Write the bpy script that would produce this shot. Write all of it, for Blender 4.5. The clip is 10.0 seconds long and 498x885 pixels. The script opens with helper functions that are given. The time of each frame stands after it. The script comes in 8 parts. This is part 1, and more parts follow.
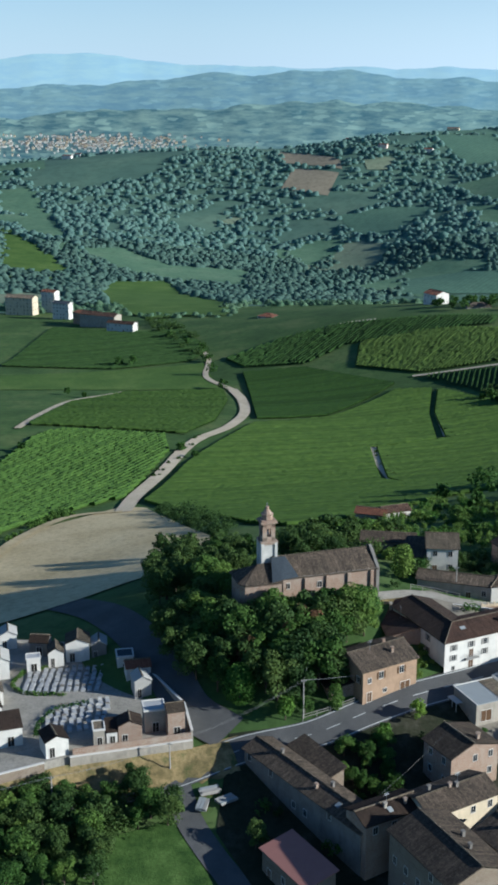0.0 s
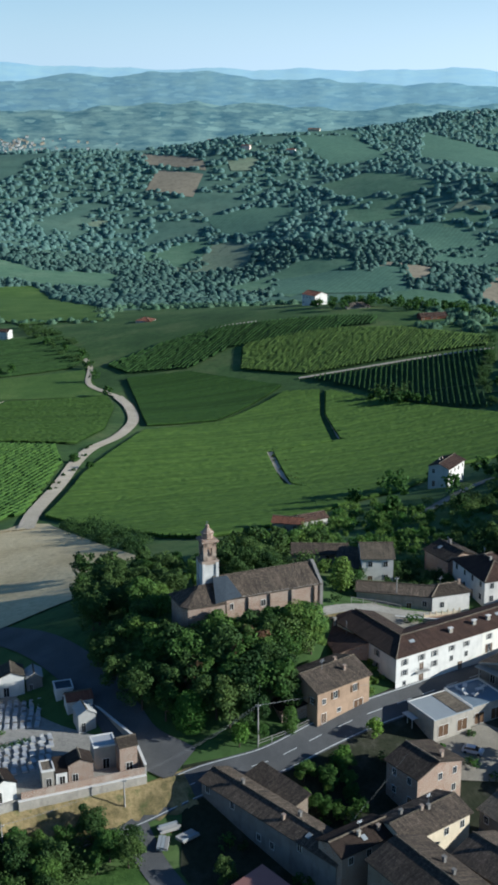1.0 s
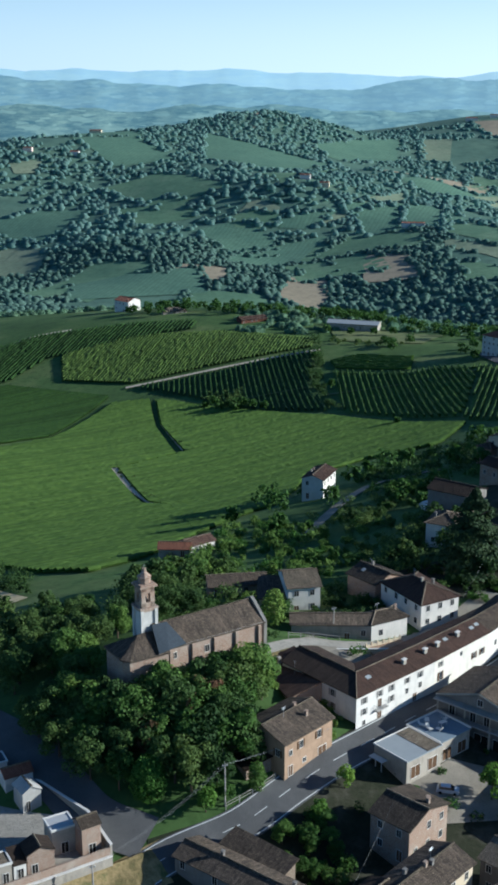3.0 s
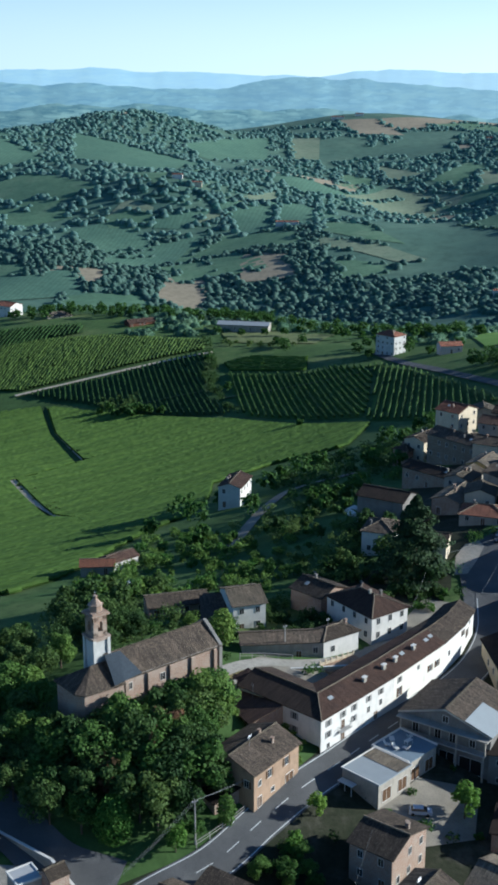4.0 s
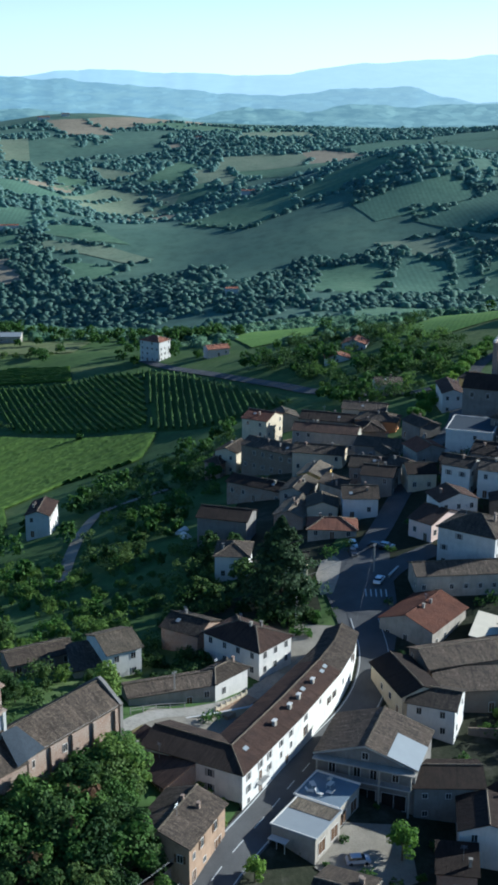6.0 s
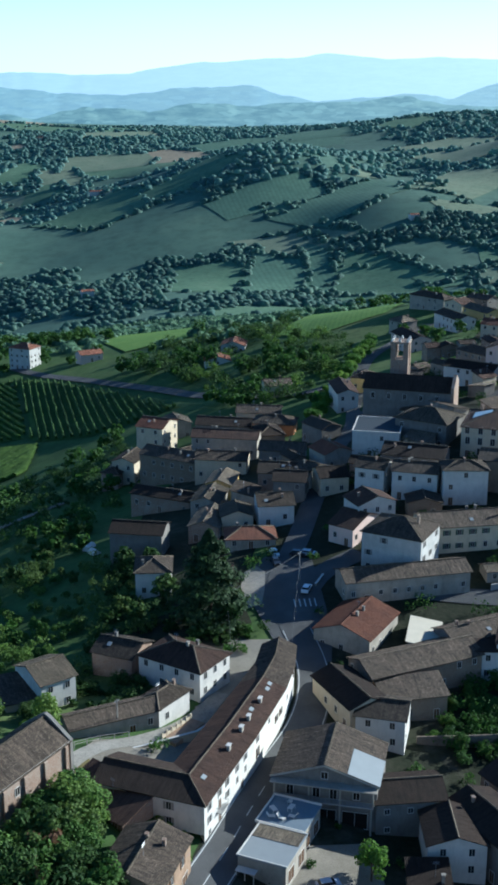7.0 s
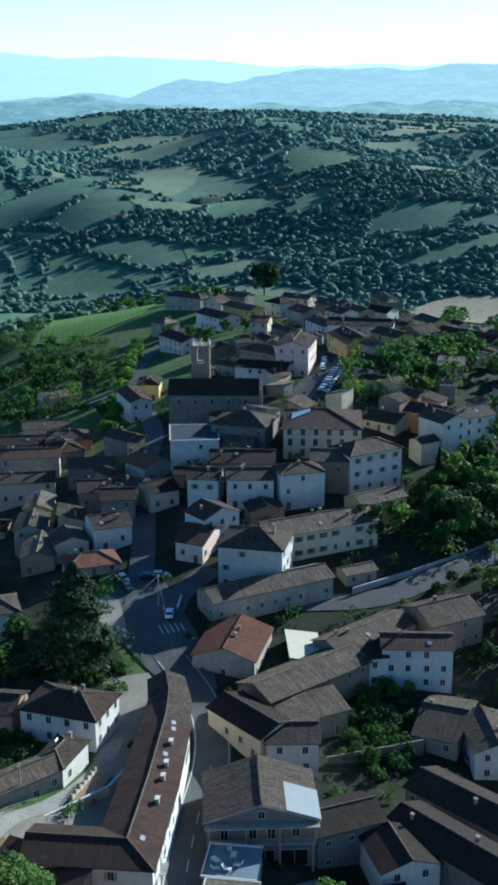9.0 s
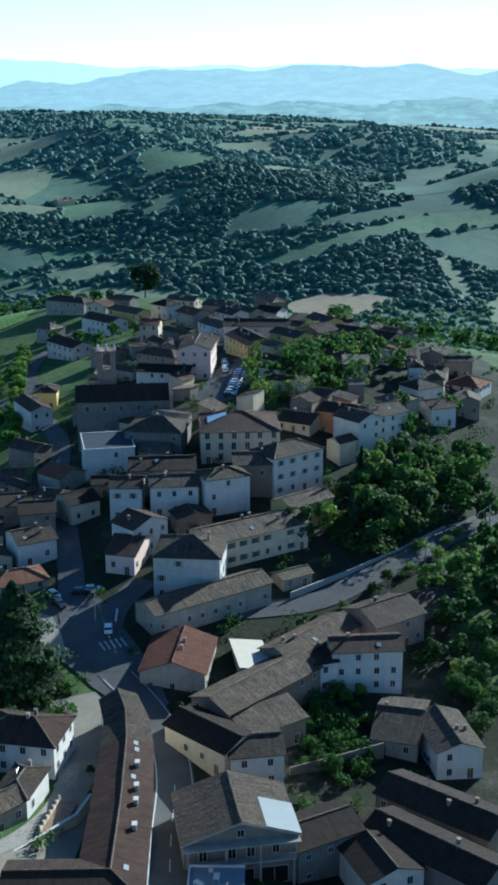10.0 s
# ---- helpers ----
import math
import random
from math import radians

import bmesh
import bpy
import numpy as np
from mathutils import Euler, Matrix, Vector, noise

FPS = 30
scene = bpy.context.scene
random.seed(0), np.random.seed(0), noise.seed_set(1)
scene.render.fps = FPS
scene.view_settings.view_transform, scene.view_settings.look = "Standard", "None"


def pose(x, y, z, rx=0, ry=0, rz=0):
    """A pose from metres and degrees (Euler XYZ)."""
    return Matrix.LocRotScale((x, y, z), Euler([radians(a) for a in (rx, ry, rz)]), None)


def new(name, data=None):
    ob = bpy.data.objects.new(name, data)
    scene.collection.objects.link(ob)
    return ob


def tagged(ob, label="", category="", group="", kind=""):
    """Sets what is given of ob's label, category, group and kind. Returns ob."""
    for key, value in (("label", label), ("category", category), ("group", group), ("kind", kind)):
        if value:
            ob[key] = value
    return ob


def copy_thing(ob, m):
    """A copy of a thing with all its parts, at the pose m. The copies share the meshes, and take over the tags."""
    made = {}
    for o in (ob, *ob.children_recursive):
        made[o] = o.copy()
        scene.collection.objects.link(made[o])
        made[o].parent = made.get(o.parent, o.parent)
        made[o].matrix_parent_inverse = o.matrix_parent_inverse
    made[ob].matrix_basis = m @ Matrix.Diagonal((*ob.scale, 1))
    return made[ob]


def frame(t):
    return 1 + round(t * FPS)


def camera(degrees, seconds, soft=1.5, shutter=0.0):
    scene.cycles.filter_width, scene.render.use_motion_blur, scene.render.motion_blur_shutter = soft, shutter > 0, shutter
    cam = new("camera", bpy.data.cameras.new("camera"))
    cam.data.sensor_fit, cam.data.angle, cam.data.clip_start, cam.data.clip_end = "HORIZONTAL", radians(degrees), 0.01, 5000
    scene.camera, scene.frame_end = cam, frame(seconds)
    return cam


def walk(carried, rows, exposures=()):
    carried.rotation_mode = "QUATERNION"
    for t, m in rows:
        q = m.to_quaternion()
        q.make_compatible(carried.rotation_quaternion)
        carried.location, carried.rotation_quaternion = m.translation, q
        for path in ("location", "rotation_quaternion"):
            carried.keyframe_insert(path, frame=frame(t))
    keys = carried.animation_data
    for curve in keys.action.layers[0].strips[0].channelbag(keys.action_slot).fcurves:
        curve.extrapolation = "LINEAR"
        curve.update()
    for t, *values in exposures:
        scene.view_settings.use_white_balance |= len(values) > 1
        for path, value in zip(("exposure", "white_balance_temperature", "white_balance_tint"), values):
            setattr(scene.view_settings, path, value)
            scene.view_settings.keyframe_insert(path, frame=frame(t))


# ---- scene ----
cam = camera(22.828, 10.0, soft=3.3)
# seconds, eye x, y, z, heading clockwise from +y, pitch, roll
ROWS = [
    (0.0, 0.00, 0.00, 120.00, -0.000, -16.772, -0.138),
    (0.5, -7.57, 5.24, 120.10, 3.482, -16.758, -0.141),
    (1.0, -14.73, 10.74, 120.20, 6.541, -16.739, -0.116),
    (1.5, -21.51, 16.60, 120.31, 9.367, -16.725, -0.088),
    (2.0, -28.07, 22.82, 120.30, 11.772, -16.702, -0.051),
    (3.5, -45.86, 44.05, 120.30, 19.981, -16.729, 0.101),
    (4.0, -50.93, 51.71, 120.31, 23.212, -16.742, 0.125),
    (4.5, -56.04, 59.66, 120.43, 26.553, -16.750, 0.170),
    (5.0, -60.51, 67.70, 120.44, 29.747, -16.746, 0.229),
    (5.5, -64.66, 75.91, 120.36, 33.250, -16.727, 0.291),
    (7.0, -75.15, 101.58, 120.25, 44.156, -16.734, 0.060),
    (7.5, -78.15, 110.46, 120.04, 47.784, -16.742, 0.032),
    (8.0, -80.79, 119.74, 119.65, 51.470, -16.733, -0.007),
    (8.5, -82.96, 129.33, 119.36, 55.290, -16.755, -0.095),
    (9.0, -84.82, 138.68, 119.16, 58.942, -16.766, -0.158),
    (9.5, -86.35, 147.71, 118.78, 62.455, -16.739, -0.182),
    (10.0, -87.82, 157.11, 118.38, 66.066, -16.730, -0.206),
]
walk(cam, [(t, pose(x, y, z, 0, 0, -heading) @ pose(0, 0, 0, 90 + pitch) @ pose(0, 0, 0, 0, 0, roll)) for t, x, y, z, heading, pitch, roll in ROWS], [(0.0, 0.70, 5220, 6), (4.0, 0.85, 5090, 6), (7.0, 0.96, 4950, 3), (10.0, 1.02, 4830, -1)])

# ---- light: a low morning sun over the valley ----
SUN_AZ, SUN_EL = 106.0, 20.0
to_sun = Vector((math.sin(radians(SUN_AZ)) * math.cos(radians(SUN_EL)), math.cos(radians(SUN_AZ)) * math.cos(radians(SUN_EL)), math.sin(radians(SUN_EL))))
sun = new("sun", bpy.data.lights.new("sun", "SUN"))
sun.data.energy, sun.data.angle, sun.data.color = 5.0, radians(0.6), (1.0, 0.90, 0.74)
sun.matrix_world = Matrix.Translation((0, 0, 300)) @ to_sun.to_track_quat("Z", "Y").to_matrix().to_4x4()
world = bpy.data.worlds.new("world")
scene.world = world
world.use_nodes = True
wt = world.node_tree
sky = wt.nodes.new("ShaderNodeTexSky")
sky.sky_type, sky.sun_disc = "NISHITA", False
sky.sun_elevation, sky.sun_rotation = radians(SUN_EL), radians(SUN_AZ)
sky.altitude, sky.air_density, sky.dust_density, sky.ozone_density = 300, 1.0, 0.3, 3.0
cool = wt.nodes.new("ShaderNodeMix")
cool.data_type, cool.blend_type = "RGBA", "MULTIPLY"
cool.inputs[0].default_value, cool.inputs[7].default_value = 1.0, (0.84, 0.98, 1.08, 1)
wt.links.new(sky.outputs[0], cool.inputs[6])
# a pale haze low over the horizon, thinning upwards
way = wt.nodes.new("ShaderNodeTexCoord")
split = wt.nodes.new("ShaderNodeSeparateXYZ")
wt.links.new(way.outputs["Generated"], split.inputs[0])
thin = wt.nodes.new("ShaderNodeMapRange")
thin.interpolation_type = "SMOOTHSTEP"
thin.inputs[1].default_value, thin.inputs[2].default_value, thin.inputs[3].default_value, thin.inputs[4].default_value = -0.04, 0.17, 0.88, 0.0
wt.links.new(split.outputs["Z"], thin.inputs[0])
haze = wt.nodes.new("ShaderNodeMix")
haze.data_type = "RGBA"
glow = wt.nodes.new("ShaderNodeVectorMath")
glow.operation = "DOT_PRODUCT"
glow.inputs[1].default_value = (to_sun.x, to_sun.y, 0)
wt.links.new(way.outputs["Generated"], glow.inputs[0])
near_sun = wt.nodes.new("ShaderNodeMapRange")
near_sun.inputs[1].default_value, near_sun.inputs[2].default_value, near_sun.inputs[3].default_value, near_sun.inputs[4].default_value = -0.3, 0.8, 0.0, 1.0
wt.links.new(glow.outputs["Value"], near_sun.inputs[0])
pale = wt.nodes.new("ShaderNodeMix")
pale.data_type = "RGBA"
pale.inputs[6].default_value, pale.inputs[7].default_value = (7.0, 8.1, 8.5, 1), (13.5, 14.4, 14.8, 1)
wt.links.new(near_sun.outputs[0], pale.inputs[0])
wt.links.new(pale.outputs[2], haze.inputs[7])
wt.links.new(thin.outputs[0], haze.inputs[0])
wt.links.new(cool.outputs[2], haze.inputs[6])
wt.links.new(haze.outputs[2], wt.nodes["Background"].inputs[0])
wt.nodes["Background"].inputs[1].default_value = 0.060
scene.view_settings.exposure = 0.0


# ---- node helpers ----
def mat(name):
    m = bpy.data.materials.new(name)
    m.use_nodes = True
    b = m.node_tree.nodes["Principled BSDF"]
    b.inputs["Specular IOR Level"].default_value = 0.12  # dull, dusty surfaces; glass and metal set their own
    return m, m.node_tree, b


def node(nt, kind, **values):
    n = nt.nodes.new(kind)
    for key, value in values.items():
        n.inputs[key.replace("_", " ")].default_value = value
    return n


def ramp(nt, source, stops):
    n = nt.nodes.new("ShaderNodeValToRGB")
    e = n.color_ramp.elements
    e[0].position, e[0].color = stops[0][0], (*stops[0][1], 1)
    e[1].position, e[1].color = stops[-1][0], (*stops[-1][1], 1)
    for p, c in stops[1:-1]:
        x = e.new(p)
        x.color = (*c, 1)
    nt.links.new(source, n.inputs[0])
    return n.outputs[0]


def mix(nt, a, b, factor, mode="MIX"):
    n = nt.nodes.new("ShaderNodeMix")
    n.data_type, n.blend_type = "RGBA", mode
    for socket, value in ((n.inputs[0], factor), (n.inputs[6], a), (n.inputs[7], b)):
        if isinstance(value, bpy.types.NodeSocket):
            nt.links.new(value, socket)
        elif isinstance(value, tuple):
            socket.default_value = (*value, 1)
        else:
            socket.default_value = value
    return n.outputs[2]


def position(nt, scale=(1, 1, 1), space="Object", turn=0.0):
    c = nt.nodes.new("ShaderNodeTexCoord")
    m = nt.nodes.new("ShaderNodeMapping")
    m.inputs["Scale"].default_value = scale
    m.inputs["Rotation"].default_value = (0, 0, turn)
    nt.links.new(c.outputs[space], m.inputs[0])
    return m.outputs[0]


def noise_tex(nt, where, scale, detail=4.0, rough=0.6):
    n = node(nt, "ShaderNodeTexNoise", Scale=scale, Detail=detail, Roughness=rough)
    nt.links.new(where, n.inputs["Vector"])
    return n.outputs[0]


def bump(nt, height, strength, distance, b):
    n = node(nt, "ShaderNodeBump", Strength=strength, Distance=distance)
    nt.links.new(height, n.inputs["Height"])
    nt.links.new(n.outputs[0], b.inputs["Normal"])


def random_of(nt):
    return nt.nodes.new("ShaderNodeObjectInfo").outputs["Random"]


# ---- materials ----
def plaster(name, colour, dirt=0.35, dirt_colour=None):
    m, nt, b = mat(name)
    p = position(nt)
    dark = dirt_colour or tuple(c * 0.55 for c in colour)
    base = mix(nt, colour, dark, ramp(nt, noise_tex(nt, p, 0.35, 6), [(0.42, (0, 0, 0)), (0.75, (dirt,) * 3)]))
    streak = noise_tex(nt, position(nt, (0.8, 0.8, 0.3)), 1.0, 5)
    base = mix(nt, base, tuple(c * 0.5 for c in dark), ramp(nt, streak, [(0.5, (0, 0, 0)), (0.75, (dirt * 0.6,) * 3)]))
    base = mix(nt, base, tuple(min(1, c * 1.12) for c in colour), ramp(nt, noise_tex(nt, p, 3.0, 3), [(0.5, (0, 0, 0)), (0.8, (0.4,) * 3)]))
    nt.links.new(base, b.inputs["Base Color"])
    b.inputs["Roughness"].default_value = 0.9
    bump(nt, noise_tex(nt, p, 9.0, 3), 0.25, 0.03, b)
    return m


def brickwork(name, colour, mortar):
    m, nt, b = mat(name)
    c = nt.nodes.new("ShaderNodeUVMap")
    t = node(nt, "ShaderNodeTexBrick", Scale=1.0, Mortar_Size=0.012, Brick_Width=0.26, Row_Height=0.075)
    t.inputs["Color1"].default_value = (*colour, 1)
    t.inputs["Color2"].default_value = (colour[0] * 0.7, colour[1] * 0.62, colour[2] * 0.6, 1)
    t.inputs["Mortar"].default_value = (*mortar, 1)
    nt.links.new(c.outputs[0], t.inputs["Vector"])
    p = position(nt)
    base = mix(nt, t.outputs[0], mortar, ramp(nt, noise_tex(nt, p, 0.3, 6), [(0.48, (0, 0, 0)), (0.72, (0.75,) * 3)]))
    base = mix(nt, base, tuple(v * 0.4 for v in colour), ramp(nt, noise_tex(nt, p, 0.8, 5), [(0.55, (0, 0, 0)), (0.8, (0.6,) * 3)]))
    nt.links.new(base, b.inputs["Base Color"])
    b.inputs["Roughness"].default_value = 0.95
    bump(nt, noise_tex(nt, p, 6.0, 4), 0.4, 0.05, b)
    return m


def tiled(name, colour, moss, fresh, contrast=1.0):
    """Rounded clay tiles in columns down the slope, weathered in patches. The UVs are metres."""
    m, nt, b = mat(name)
    c = nt.nodes.new("ShaderNodeUVMap")
    w = node(nt, "ShaderNodeTexWave", Scale=1.55, Distortion=0.25, Detail=1.0)
    w.wave_type, w.bands_direction = "BANDS", "X"
    nt.links.new(c.outputs[0], w.inputs["Vector"])
    w2 = node(nt, "ShaderNodeTexWave", Scale=0.85, Distortion=1.2, Detail=2.0)
    w2.wave_type, w2.bands_direction = "BANDS", "Y"
    nt.links.new(c.outputs[0], w2.inputs["Vector"])
    big = noise_tex(nt, c.outputs[0], 0.22, 7, 0.72)
    fine = noise_tex(nt, c.outputs[0], 1.7, 7, 0.85)
    base = mix(nt, colour, moss, ramp(nt, big, [(0.4, (0, 0, 0)), (0.66, (0.95,) * 3)]))
    base = mix(nt, base, fresh, ramp(nt, fine, [(0.50, (0, 0, 0)), (0.62, (0.8 * contrast,) * 3)]))
    base = mix(nt, base, tuple(v * 0.32 for v in colour), ramp(nt, w.outputs[1], [(0.0, (0.75,) * 3), (0.45, (0, 0, 0))]))
    base = mix(nt, base, tuple(v * 0.45 for v in moss), ramp(nt, w2.outputs[1], [(0.0, (0.4,) * 3), (0.3, (0, 0, 0))]))
    lanes = nt.nodes.new("ShaderNodeMapping")
    lanes.inputs["Scale"].default_value = (1.6, 0.22, 1)
    nt.links.new(c.outputs[0], lanes.inputs[0])
    streak = noise_tex(nt, lanes.outputs[0], 1.0, 6, 0.75)
    base = mix(nt, base, tuple(v * 0.35 for v in moss), ramp(nt, streak, [(0.50, (0, 0, 0)), (0.68, (0.75,) * 3)]))
    base = mix(nt, base, fresh, ramp(nt, streak, [(0.30, (0.7 * contrast,) * 3), (0.44, (0, 0, 0))]))
    hue = nt.nodes.new("ShaderNodeHueSaturation")
    nt.links.new(base, hue.inputs["Color"])
    v = nt.nodes.new("ShaderNodeMapRange")
    v.inputs[3].default_value, v.inputs[4].default_value = 0.62, 1.3
    nt.links.new(random_of(nt), v.inputs[0])
    nt.links.new(v.outputs[0], hue.inputs["Value"])
    nt.links.new(hue.outputs[0], b.inputs["Base Color"])
    b.inputs["Roughness"].default_value = 0.88
    bump(nt, mix(nt, w.outputs[0], fine, 0.3), 0.9, 0.18, b)
    return m


def plain(name, colour, rough=0.7, metal=0.0, vary=0.25, scale=1.5):
    m, nt, b = mat(name)
    base = mix(nt, colour, tuple(c * (1 - vary) for c in colour), noise_tex(nt, position(nt), scale, 5))
    nt.links.new(base, b.inputs["Base Color"])
    b.inputs["Roughness"].default_value, b.inputs["Metallic"].default_value = rough, metal
    if rough < 0.6:
        b.inputs["Specular IOR Level"].default_value = 0.5
    return m


def foliage(name, dark, light, scale=0.35, amount=0.9, thin=0.4, clumps=0.5):
    m, nt, b = mat(name)
    p = position(nt)
    n = noise_tex(nt, p, scale, 4)
    base = mix(nt, dark, light, ramp(nt, n, [(0.3, (0, 0, 0)), (0.7, (amount,) * 3)]))
    isl = nt.nodes.new("ShaderNodeNewGeometry").outputs["Random Per Island"]
    base = mix(nt, base, tuple(v * 0.55 for v in dark), ramp(nt, isl, [(0.0, (clumps,) * 3), (0.6, (0, 0, 0))]))
    hue = nt.nodes.new("ShaderNodeHueSaturation")
    nt.links.new(base, hue.inputs["Color"])
    v = nt.nodes.new("ShaderNodeMapRange")
    v.inputs[3].default_value, v.inputs[4].default_value = 0.6, 1.35
    nt.links.new(random_of(nt), v.inputs[0])
    nt.links.new(v.outputs[0], hue.inputs["Value"])
    turn = nt.nodes.new("ShaderNodeMapRange")
    turn.inputs[3].default_value, turn.inputs[4].default_value = 0.52, 0.475
    nt.links.new(random_of(nt), turn.inputs[0])
    nt.links.new(turn.outputs[0], hue.inputs["Hue"])
    nt.links.new(hue.outputs[0], b.inputs["Base Color"])
    b.inputs["Roughness"].default_value = 0.75
    b.inputs["Specular IOR Level"].default_value = 0.2
    # thin leaves let some light through
    through_leaf = nt.nodes.new("ShaderNodeBsdfTranslucent")
    both = nt.nodes.new("ShaderNodeMixShader")
    both.inputs[0].default_value = thin
    nt.links.new(hue.outputs[0], through_leaf.inputs[0])
    nt.links.new(b.outputs[0], both.inputs[1])
    nt.links.new(through_leaf.outputs[0], both.inputs[2])
    nt.links.new(both.outputs[0], nt.nodes["Material Output"].inputs[0])
    return m


def ground_cover(name, stops, scale, fine=2.0, rough=0.95, rows=0.0, turn=0.6):
    """Soil or grass: a colour ramp over broad noise, broken by a finer one."""
    m, nt, b = mat(name)
    p = position(nt)
    n = noise_tex(nt, p, scale, 8, 0.62)
    base = ramp(nt, n, stops)
    base = mix(nt, base, tuple(c * 0.5 for c in stops[0][1]), ramp(nt, noise_tex(nt, p, fine, 5, 0.7), [(0.45, (0, 0, 0)), (0.75, (0.6,) * 3)]))
    if rows:
        w = node(nt, "ShaderNodeTexWave", Scale=rows, Distortion=0.6, Detail=2.0)
        nt.links.new(position(nt, turn=turn), w.inputs["Vector"])
        base = mix(nt, base, tuple(c * 0.6 for c in stops[0][1]), ramp(nt, w.outputs[1], [(0.2, (0.3,) * 3), (0.7, (0, 0, 0))]))
    nt.links.new(base, b.inputs["Base Color"])
    b.inputs["Roughness"].default_value = rough
    b.inputs["Specular IOR Level"].default_value = 0.1
    bump(nt, noise_tex(nt, p, fine * 1.5, 5), 0.5, 0.3, b)
    return m


WHITE = plaster("white_plaster", (0.594, 0.560, 0.496), 0.45)
CREAM = plaster("cream_plaster", (0.56, 0.47, 0.33), 0.5)
OFFWHITE = plaster("weathered_white_plaster", (0.50, 0.48, 0.435), 0.6)
PALE = plaster("pale_plaster", (0.35, 0.31, 0.25), 0.75)
YELLOW = plaster("yellow_plaster", (0.68, 0.48, 0.18), 0.35)
PINK = plaster("pink_plaster", (0.66, 0.50, 0.42), 0.35)
BEIGE = plaster("beige_plaster", (0.33, 0.225, 0.145), 0.7)
GREY = plaster("grey_plaster", (0.20, 0.182, 0.158), 0.75)
ORANGE = plaster("orange_plaster", (0.55, 0.26, 0.12), 0.3)
BRICK = brickwork("old_brick", (0.29, 0.185, 0.125), (0.34, 0.29, 0.23))
STONE = brickwork("rubble_stone", (0.20, 0.155, 0.11), (0.25, 0.21, 0.16))
TILE_OLD = tiled("old_clay_tiles", (0.106, 0.080, 0.058), (0.046, 0.038, 0.030), (0.245, 0.190, 0.135))
TILE_PALE = tiled("pale_clay_tiles", (0.19, 0.15, 0.105), (0.085, 0.074, 0.057), (0.36, 0.29, 0.20))
TILE_DARK = tiled("dark_tiles", (0.060, 0.041, 0.030), (0.034, 0.026, 0.020), (0.105, 0.070, 0.048), 0.5)
TILE_RED = tiled("red_clay_tiles", (0.255, 0.108, 0.064), (0.15, 0.072, 0.05), (0.34, 0.165, 0.10), 0.6)
TILE_BROWN = tiled("brown_tiles", (0.112, 0.066, 0.046), (0.062, 0.041, 0.033), (0.165, 0.105, 0.072), 0.5)
SHEET = plain("pale_sheet_roof", (0.30, 0.315, 0.31), 0.75, 0.0, 0.2, 0.5)
ROSE_SHEET = plain("rose_sheet_roof", (0.36, 0.17, 0.135), 0.7, 0.0, 0.25, 0.8)
CREAM_SHEET = plain("cream_sheet_roof", (0.60, 0.53, 0.40), 0.7, 0.0, 0.2, 0.5)
SLATE = plain("slate_roof", (0.065, 0.078, 0.09), 0.8, 0.0, 0.5, 2.5)
CONCRETE = plain("concrete", (0.42, 0.40, 0.36), 0.9, 0.0, 0.4, 0.8)
GLASS = plain("window_glass", (0.02, 0.025, 0.03), 0.12, 0.0, 0.3)
DARKIN = plain("dark_opening", (0.02, 0.018, 0.016), 0.9)
WOOD = plain("brown_wood", (0.13, 0.075, 0.04), 0.7, 0.0, 0.4)
GREENWOOD = plain("green_shutter_paint", (0.05, 0.09, 0.06), 0.6)
GREYWOOD = plain("grey_shutter_paint", (0.30, 0.28, 0.25), 0.7)
METAL = plain("grey_metal", (0.35, 0.36, 0.37), 0.45, 0.8)
TRIM = plain("pale_trim", (0.66, 0.62, 0.55), 0.85)
POLE = plain("weathered_pole", (0.36, 0.33, 0.29), 0.9)
WIRE = plain("cable", (0.22, 0.22, 0.21), 0.6)
MARBLE = plain("grave_marble", (0.42, 0.41, 0.39), 0.4, 0.0, 0.3, 0.6)
ASPHALT = ground_cover("asphalt", [(0.3, (0.085, 0.083, 0.080)), (0.55, (0.110, 0.108, 0.103)), (0.72, (0.14, 0.136, 0.128))], 0.12, 7.0)
GRAVEL = ground_cover("pale_gravel", [(0.3, (0.44, 0.36, 0.25)), (0.7, (0.58, 0.49, 0.35))], 0.12)
LINE = plain("road_paint", (0.62, 0.62, 0.58), 0.8, 0.0, 0.4, 1.2)


# ---- helpers for meshes ----
def link_mesh(name, verts, faces, mats, parent=None, label="", uvs=None, indices=None, smooth=False):
    me = bpy.data.meshes.new(name)
    me.from_pydata(verts, [], faces)
    for m in mats if isinstance(mats, (list, tuple)) else [mats]:
        me.materials.append(m)
    if uvs is not None:
        layer = me.uv_layers.new(name="UVMap")
        layer.data.foreach_set("uv", np.asarray(uvs, dtype=np.float32).ravel())
    if indices is not None:
        me.polygons.foreach_set("material_index", np.asarray(indices, dtype=np.int32))
    if smooth:
        me.polygons.foreach_set("use_smooth", np.ones(len(faces), dtype=bool))
    me.update()
    ob = new(name, me)
    ob.parent = parent
    if label:
        ob["label"] = label
    return ob


def empty(name, m, label, category, group=""):
    ob = new(name)
    ob.matrix_world = m
    ob.empty_display_size = 0.5
    return tagged(ob, label, category, group)


